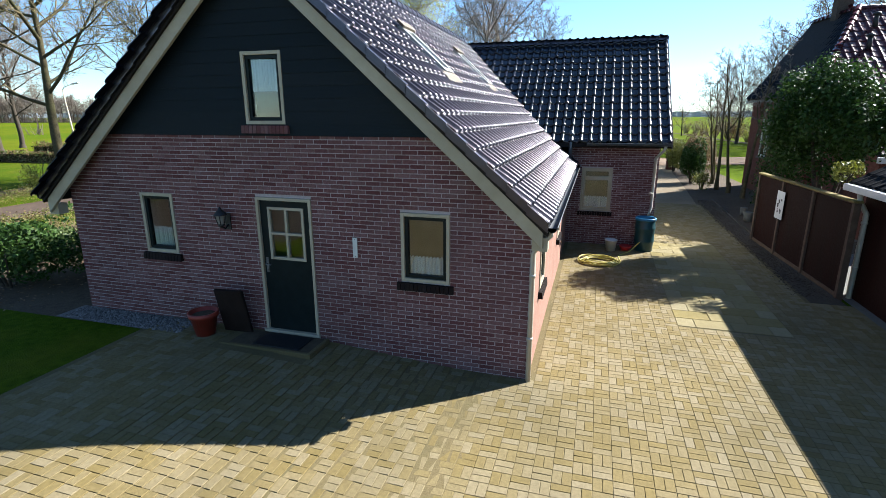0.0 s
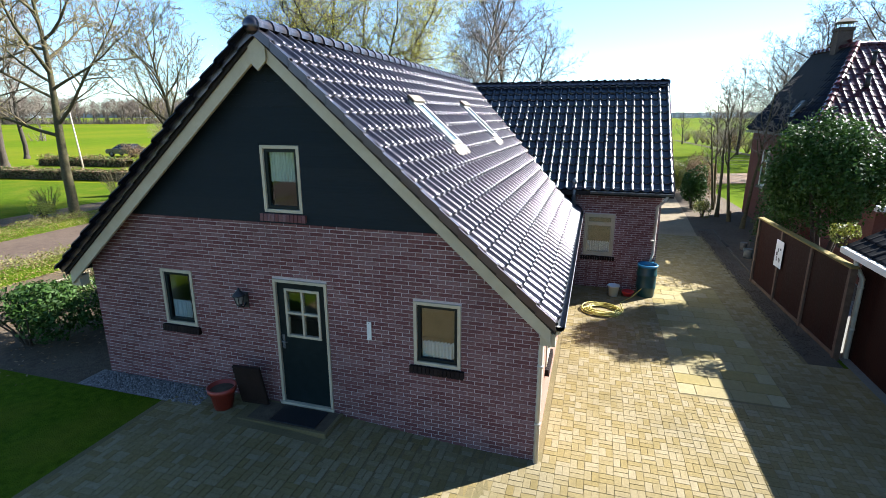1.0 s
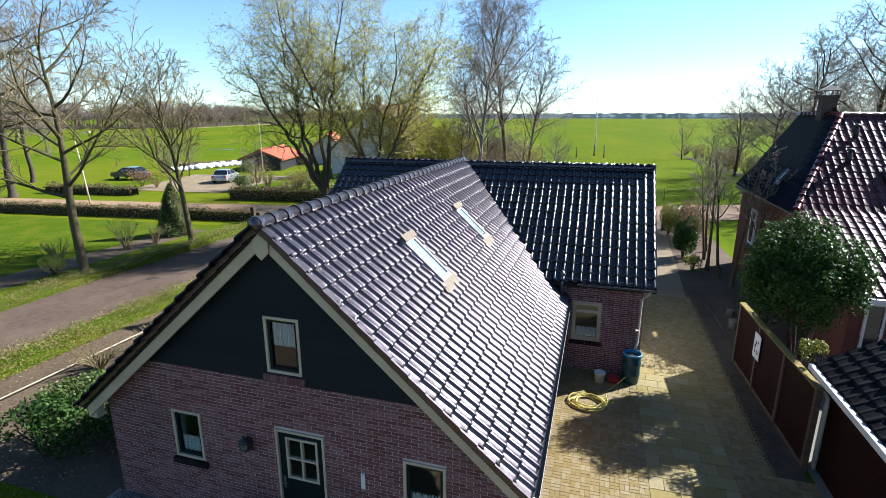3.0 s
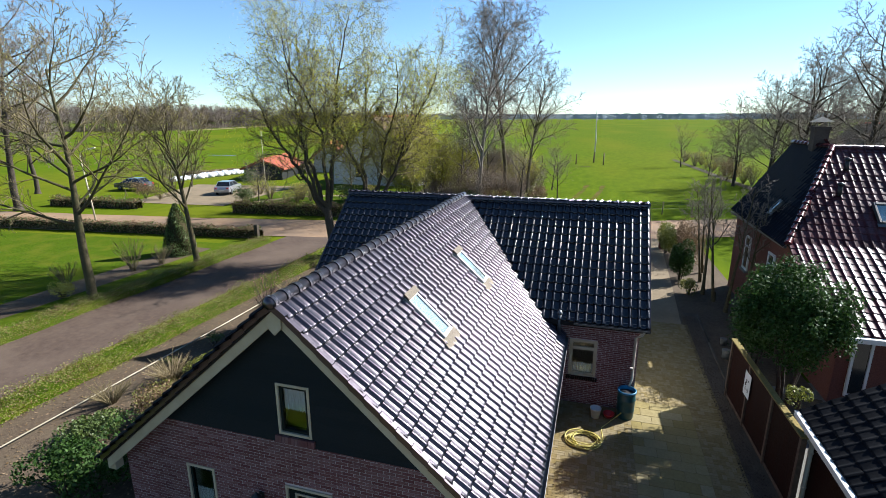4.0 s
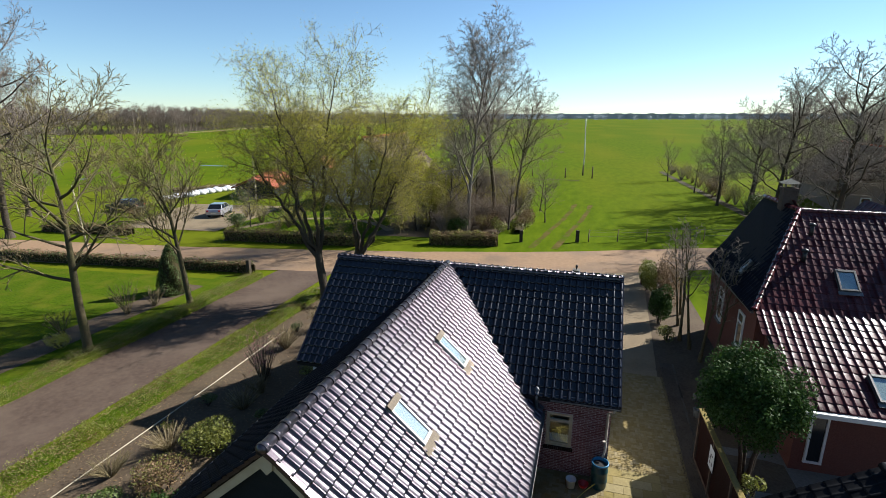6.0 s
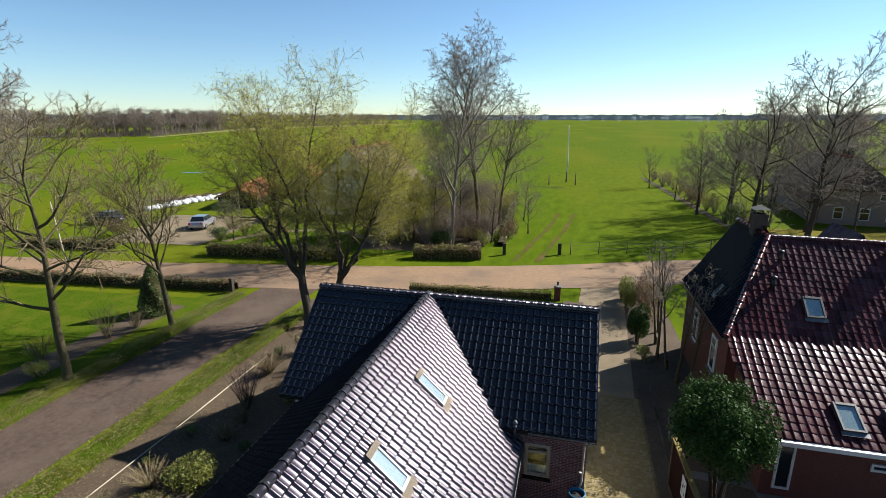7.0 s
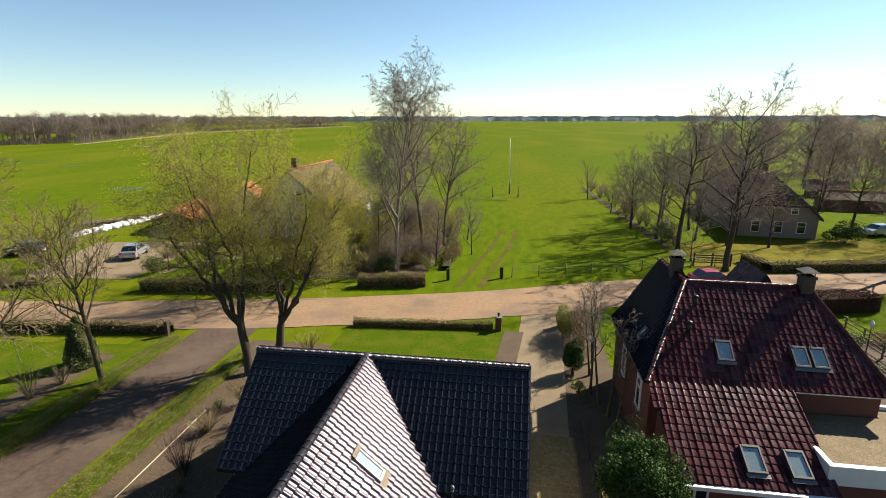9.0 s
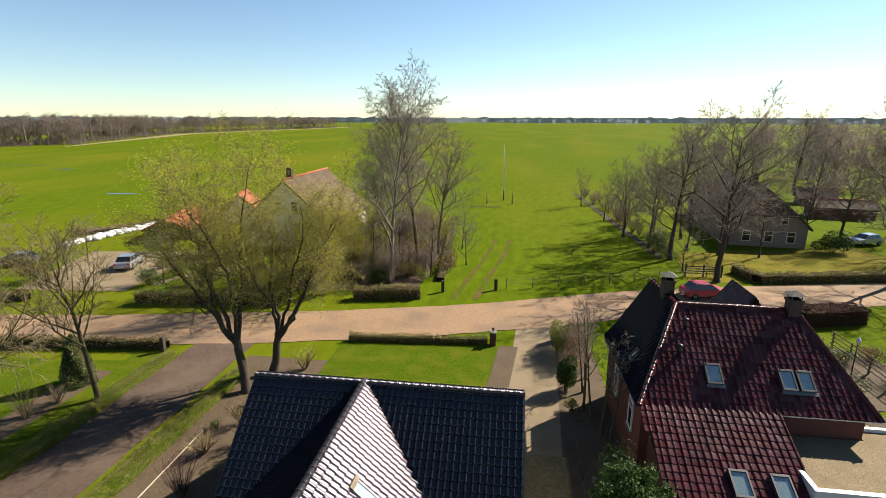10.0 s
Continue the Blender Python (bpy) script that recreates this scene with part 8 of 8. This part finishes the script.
for k in range(20):
    f = k / 19
    x, y = -55.5 + 3.5 * f + rnd.uniform(-0.3, 0.3), 50 + 17 * f + rnd.uniform(-0.2, 0.2)
    b = Builder()
    s = rnd.uniform(0.5, 0.72)
    prof = [(0.0, 0.0), (s * 0.9, 0.0), (s * 1.1, s * 0.4), (s * 0.95, s * 0.85), (s * 0.5, s * 1.1), (0.0, s * 1.15)]
    b.lathe(prof, (0, 0, 0), 11)
    b.v = [(px * (1 + 0.18 * noise.noise(Vector((px * 2 + k, py * 2, pz * 2)))), py * (1 + 0.2 * noise.noise(Vector((py * 2, k * 3.1, pz)))), pz * (1 + 0.2 * noise.noise(Vector((px, py, k)))) - 0.02) for px, py, pz in b.v]
    b.v = [(px + x, py + y, pz) for px, py, pz in b.v]
    thing("white_bag", b, M["plastic_white"], "crumpled white plastic bag in a long row", "plastic bag", "white plastic row", origin=(x, y, 0))


# ---------------------------------------------------------------- houses across the road
def gable_house(name, label, place, turn, w, l, eave, ridge, wall_mat, roof_mat, wins=(), overhang=0.4, hip=0.0, roof_label="", chim=None, trim=None):
    """A far house: gable walls facing its own -y and +y, roof slopes to the sides, windows as parts."""
    h = tagged(empty(name, (place[0], place[1], 0), turn), label, "house")
    b = Builder()
    for y in (-l / 2, l / 2 - 0.25):
        top = ridge - (ridge - eave) * 0.0
        cut = hip
        ring = [(-w / 2, y, -0.3), (w / 2, y, -0.3), (w / 2, y, eave)]
        if cut:
            zc = ridge - cut
            xc = w / 2 * (ridge - zc) / (ridge - eave)
            ring += [(xc, y, zc), (-xc, y, zc)]
        else:
            ring += [(0, y, ridge)]
        ring += [(-w / 2, y, eave)]
        b.prism(ring, (0, 0.25, 0))
    b.box(-w / 2, -w / 2 + 0.25, -l / 2 + 0.25, l / 2 - 0.25, -0.3, eave)
    b.box(w / 2 - 0.25, w / 2, -l / 2 + 0.25, l / 2 - 0.25, -0.3, eave)
    part("wall", b, wall_mat, h, local=True)
    sl2 = (ridge - eave) / (w / 2)
    o = overhang
    for s in (-1, 1):
        xe, zee = s * (w / 2 + o), eave - sl2 * o
        ya, yb = -l / 2 - o, l / 2 + o
        if hip:
            hy = hip * 0.9
            xh = (hip) / sl2
            poly = [(xe, ya, zee), (xe, yb, zee), (s * xh, yb, ridge - hip), (0, yb - hy, ridge), (0, ya + hy, ridge), (s * xh, ya, ridge - hip)]
        else:
            poly = [(xe, ya, zee), (xe, yb, zee), (0, yb, ridge), (0, ya, ridge)]
        b = Builder()
        b.prism([Vector(p) + Vector((0, 0, 0.3)) for p in poly], (0, 0, -0.28))
        part("roof", b, roof_mat, h, roof_label, local=True)
    if hip:
        for ya, sg in ((-l / 2 - o, 1), (l / 2 + o, -1)):
            xh = hip / sl2
            b = Builder()
            b.prism([(-xh, ya, ridge - hip + 0.3), (xh, ya, ridge - hip + 0.3), (0, ya + sg * hip * 0.9, ridge + 0.3)], (0, 0, -0.28))
            part("roof_hip", b, roof_mat, h, roof_label, local=True)
    b = Builder()
    b.tube([(0, -l / 2 - o + (hip * 0.9 if hip else 0), ridge + 0.32), (0, l / 2 + o - (hip * 0.9 if hip else 0), ridge + 0.32)], [0.14, 0.14], 7, True)
    part("ridge", b, M["orange_tile"], h, "orange ridge tiles", local=True)
    for x, z, ww, hh in wins:
        win = empty("window")
        win.parent = h
        win.location = (x, -l / 2 - 0.02, z)
        b = Builder()
        b.box(-ww / 2 - 0.08, -ww / 2, -0.05, 0.06, -0.08, hh + 0.08)
        b.box(ww / 2, ww / 2 + 0.08, -0.05, 0.06, -0.08, hh + 0.08)
        b.box(-ww / 2, ww / 2, -0.05, 0.06, hh, hh + 0.08)
        b.box(-ww / 2, ww / 2, -0.05, 0.06, -0.08, 0)
        b.box(-ww / 2, ww / 2, -0.04, 0.03, hh * 0.6, hh * 0.6 + 0.06)
        part("frame", b, M["white"], win, "white window frame", local=True)
        b = Builder()
        b.box(-ww / 2, ww / 2, -0.02, 0.01, 0, hh)
        part("pane", b, M["car_glass"], win, local=True)
    if chim:
        b = Builder()
        cx, cy, cz = chim
        b.box(cx - 0.35, cx + 0.35, cy - 0.35, cy + 0.35, ridge - 1.0, cz)
        part("chimney", b, M["bark_dark"], h, "dark chimney stack", local=True, bevel=0.02)
    return h


gable_house("white_house", "white plastered farmhouse with brown thatched roof and orange ridge", (-26.9, 61.3), 0, 12.0, 15, 3.0, 8.4, M["render"], M["thatch"], ((-2.2, 1.0, 1.1, 1.7), (2.2, 1.0, 1.1, 1.7), (-1.0, 4.6, 0.8, 1.3), (1.2, 4.6, 0.8, 1.3)), roof_label="brown thatched slope", chim=(-0.2, -5.0, 10.0))
gable_house("shed", "black wooden shed with orange tiled roof", (-46.2, 60.0), 17, 5.4, 11.0, 1.5, 2.6, M["black"], M["orange_tile"], (), roof_label="orange tiled slope")
gable_house("annex", "low white outbuilding with an orange tiled roof", (-41.6, 69.6), 17, 5.0, 6.0, 2.4, 4.4, M["render"], M["orange_tile"], (), roof_label="orange tiled slope")
gable_house("farmhouse", "grey-brown brick farmhouse with dark thatched half-hipped roof", (36.0, 74.9), -6.7, 9.6, 24, 2.7, 7.4, M["farmbrick"], M["thatch"], ((-2.2, 0.7, 0.85, 1.3), (0.4, 0.7, 0.85, 1.3), (3.0, 0.7, 0.85, 1.3), (2.0, 3.1, 0.7, 0.7)), hip=3.4, roof_label="dark thatched slope", chim=(0.3, -4.0, 8.9))
gable_house("barn", "small brown wooden barn beyond the farm", (57, 87), 80, 4.0, 9, 1.7, 2.7, M["nbrick"], M["thatch"], (), roof_label="dark weathered roof slope")
gable_house("far_barn", "dark low barn among trees", (60.5, 101), 70, 5, 6, 1.3, 2.9, M["bark_dark"], M["thatch"], (), roof_label="dark roof slope")

# ---------------------------------------------------------------- paving
def shared_box(name, sx, sy, sz, mat, chamfer=0.003):
    """A block with eased top edges, standing on its local z = 0, shared by many pieces."""
    b = Builder()
    c = chamfer
    lo = [(-sx / 2, -sy / 2, -sz), (sx / 2, -sy / 2, -sz), (sx / 2, sy / 2, -sz), (-sx / 2, sy / 2, -sz)]
    up = [(x, y, -c) for x, y, _ in lo]
    top = [(x - c * (1 if x > 0 else -1), y - c * (1 if y > 0 else -1), 0) for x, y, _ in lo]
    b.add(lo + up + top, [(0, 1, 5, 4), (1, 2, 6, 5), (2, 3, 7, 6), (3, 0, 4, 7), (4, 5, 9, 8), (5, 6, 10, 9), (6, 7, 11, 10), (7, 4, 8, 11), (8, 9, 10, 11)])
    return b, b.mesh(name, mat)


driveway = thing("driveway", sheet([(-6.2, -30), (5.75, -30), (5.5, 16), (-6.2, 16)], 0.8, 0.012), M["joint"], "sandy yellow block-paved driveway and yard", "driveway", kind="structure")


def paved(x, y):
    if x > 5.7 - 0.03 * max(0, y - 5) or x < -6.15:
        return False
    if y > 4.6 and x > 4.98:
        return False
    if y > -0.03 and x < 0.03:
        return False
    if -4.65 < x < -3.02 and y > -0.72:
        return False
    if y > 8.4 and x < 2.38:
        return False
    if SLAB_X[0] - 0.01 < x < SLAB_X[1] + 0.01 and SLAB_Y[0] - 0.01 < y < SLAB_Y[1] + 0.01:
        return False
    return True


SLAB_X, SLAB_Y = (2.3, 4.1), (2.65, 9.05)
PL, PW, PJ = 0.2, 0.1, 0.0045
pb, paver_mesh = shared_box("paver", PL - PJ, PW - PJ, 0.05, M["paver_piece"])
base_v, base_f = np.array(pb.v), pb.f
joined = Builder()
paver_spots = []
rnd = random.Random(9)
turned = base_v[:, [1, 0, 2]] * np.array([1, -1, 1])
nx, ny = int((5.75 + 6.2) / PL), int((16 + 9.0) / PL)
for j in range(ny):
    for i in range(nx):
        cx, cy = -6.1 + (i + 0.5) * PL, -9.0 + (j + 0.5) * PL
        if not paved(cx, cy):
            continue
        for s in (-0.5, 0.5):
            across = (i + j) % 2
            x, y = (cx, cy + s * PW) if across else (cx + s * PW, cy)
            z = ground_z(x, y) + 0.018 + rnd.uniform(-0.0015, 0.0015)
            if len(paver_spots) < 300 and -0.8 < x < 2.6 and -2.6 < y < -0.4:
                paver_spots.append((x, y, z, 0 if across else 90))
                continue
            tilt = np.array([rnd.uniform(-0.008, 0.008), rnd.uniform(-0.008, 0.008), 1])
            v = (base_v if across else turned).copy()
            v[:, 2] += v[:, 0] * tilt[0] + v[:, 1] * tilt[1]
            joined.add((v + np.array([x, y, z])).tolist(), base_f)
tagged(part("paving", joined, M["paver"], driveway), kind="stuff")
for x, y, z, turn in paver_spots:
    ob = new("paver", paver_mesh)
    ob.parent = driveway
    ob.matrix_basis = pose(x, y, z, rnd.uniform(-0.6, 0.6), rnd.uniform(-0.6, 0.6), turn)
sb, slab_mesh = shared_box("paving_slab", 0.6 - 0.008, 0.4 - 0.008, 0.05, M["slab"], 0.005)
hb, half_mesh = shared_box("paving_slab", 0.3 - 0.008, 0.4 - 0.008, 0.05, M["slab"], 0.005)
for row in range(16):
    y = SLAB_Y[0] + 0.2 + 0.4 * row
    spots = [(0.3, slab_mesh), (0.9, slab_mesh), (1.5, slab_mesh)] if row % 2 else [(0.15, half_mesh), (0.6, slab_mesh), (1.2, slab_mesh), (1.65, half_mesh)]
    for dx, me in spots:
        x = SLAB_X[0] + dx
        ob = new("paving_slab", me)
        ob.parent = driveway
        ob.matrix_basis = pose(x, y, ground_z(x, y) + 0.02, rnd.uniform(-0.3, 0.3), rnd.uniform(-0.3, 0.3), 0)

# single bricks of the gable and single tiles of the roof
bb = Builder()
bb.box(-0.105, 0.105, 0.0, 0.02, -0.025, 0.025)
brick_mesh = bb.mesh("brick", M["brick_piece"])
for u, v, w in gable_picked:
    ob = new("brick", brick_mesh)
    ob.parent = wall
    ob.location = Vector((u, w, v)) - root_place(wall)
tv, tf, ts, along, up, nrm = tile_frame
tb = Builder()
tb.add((tv @ np.array([along, up, nrm])).tolist(), tf)
tb.smooth = list(ts)
tile_mesh = tb.mesh("roof_tile", M["tile_piece"])
for p in tile_picked:
    ob = new("roof_tile", tile_mesh)
    ob.parent = roof
    ob.location = Vector(p) - root_place(roof)
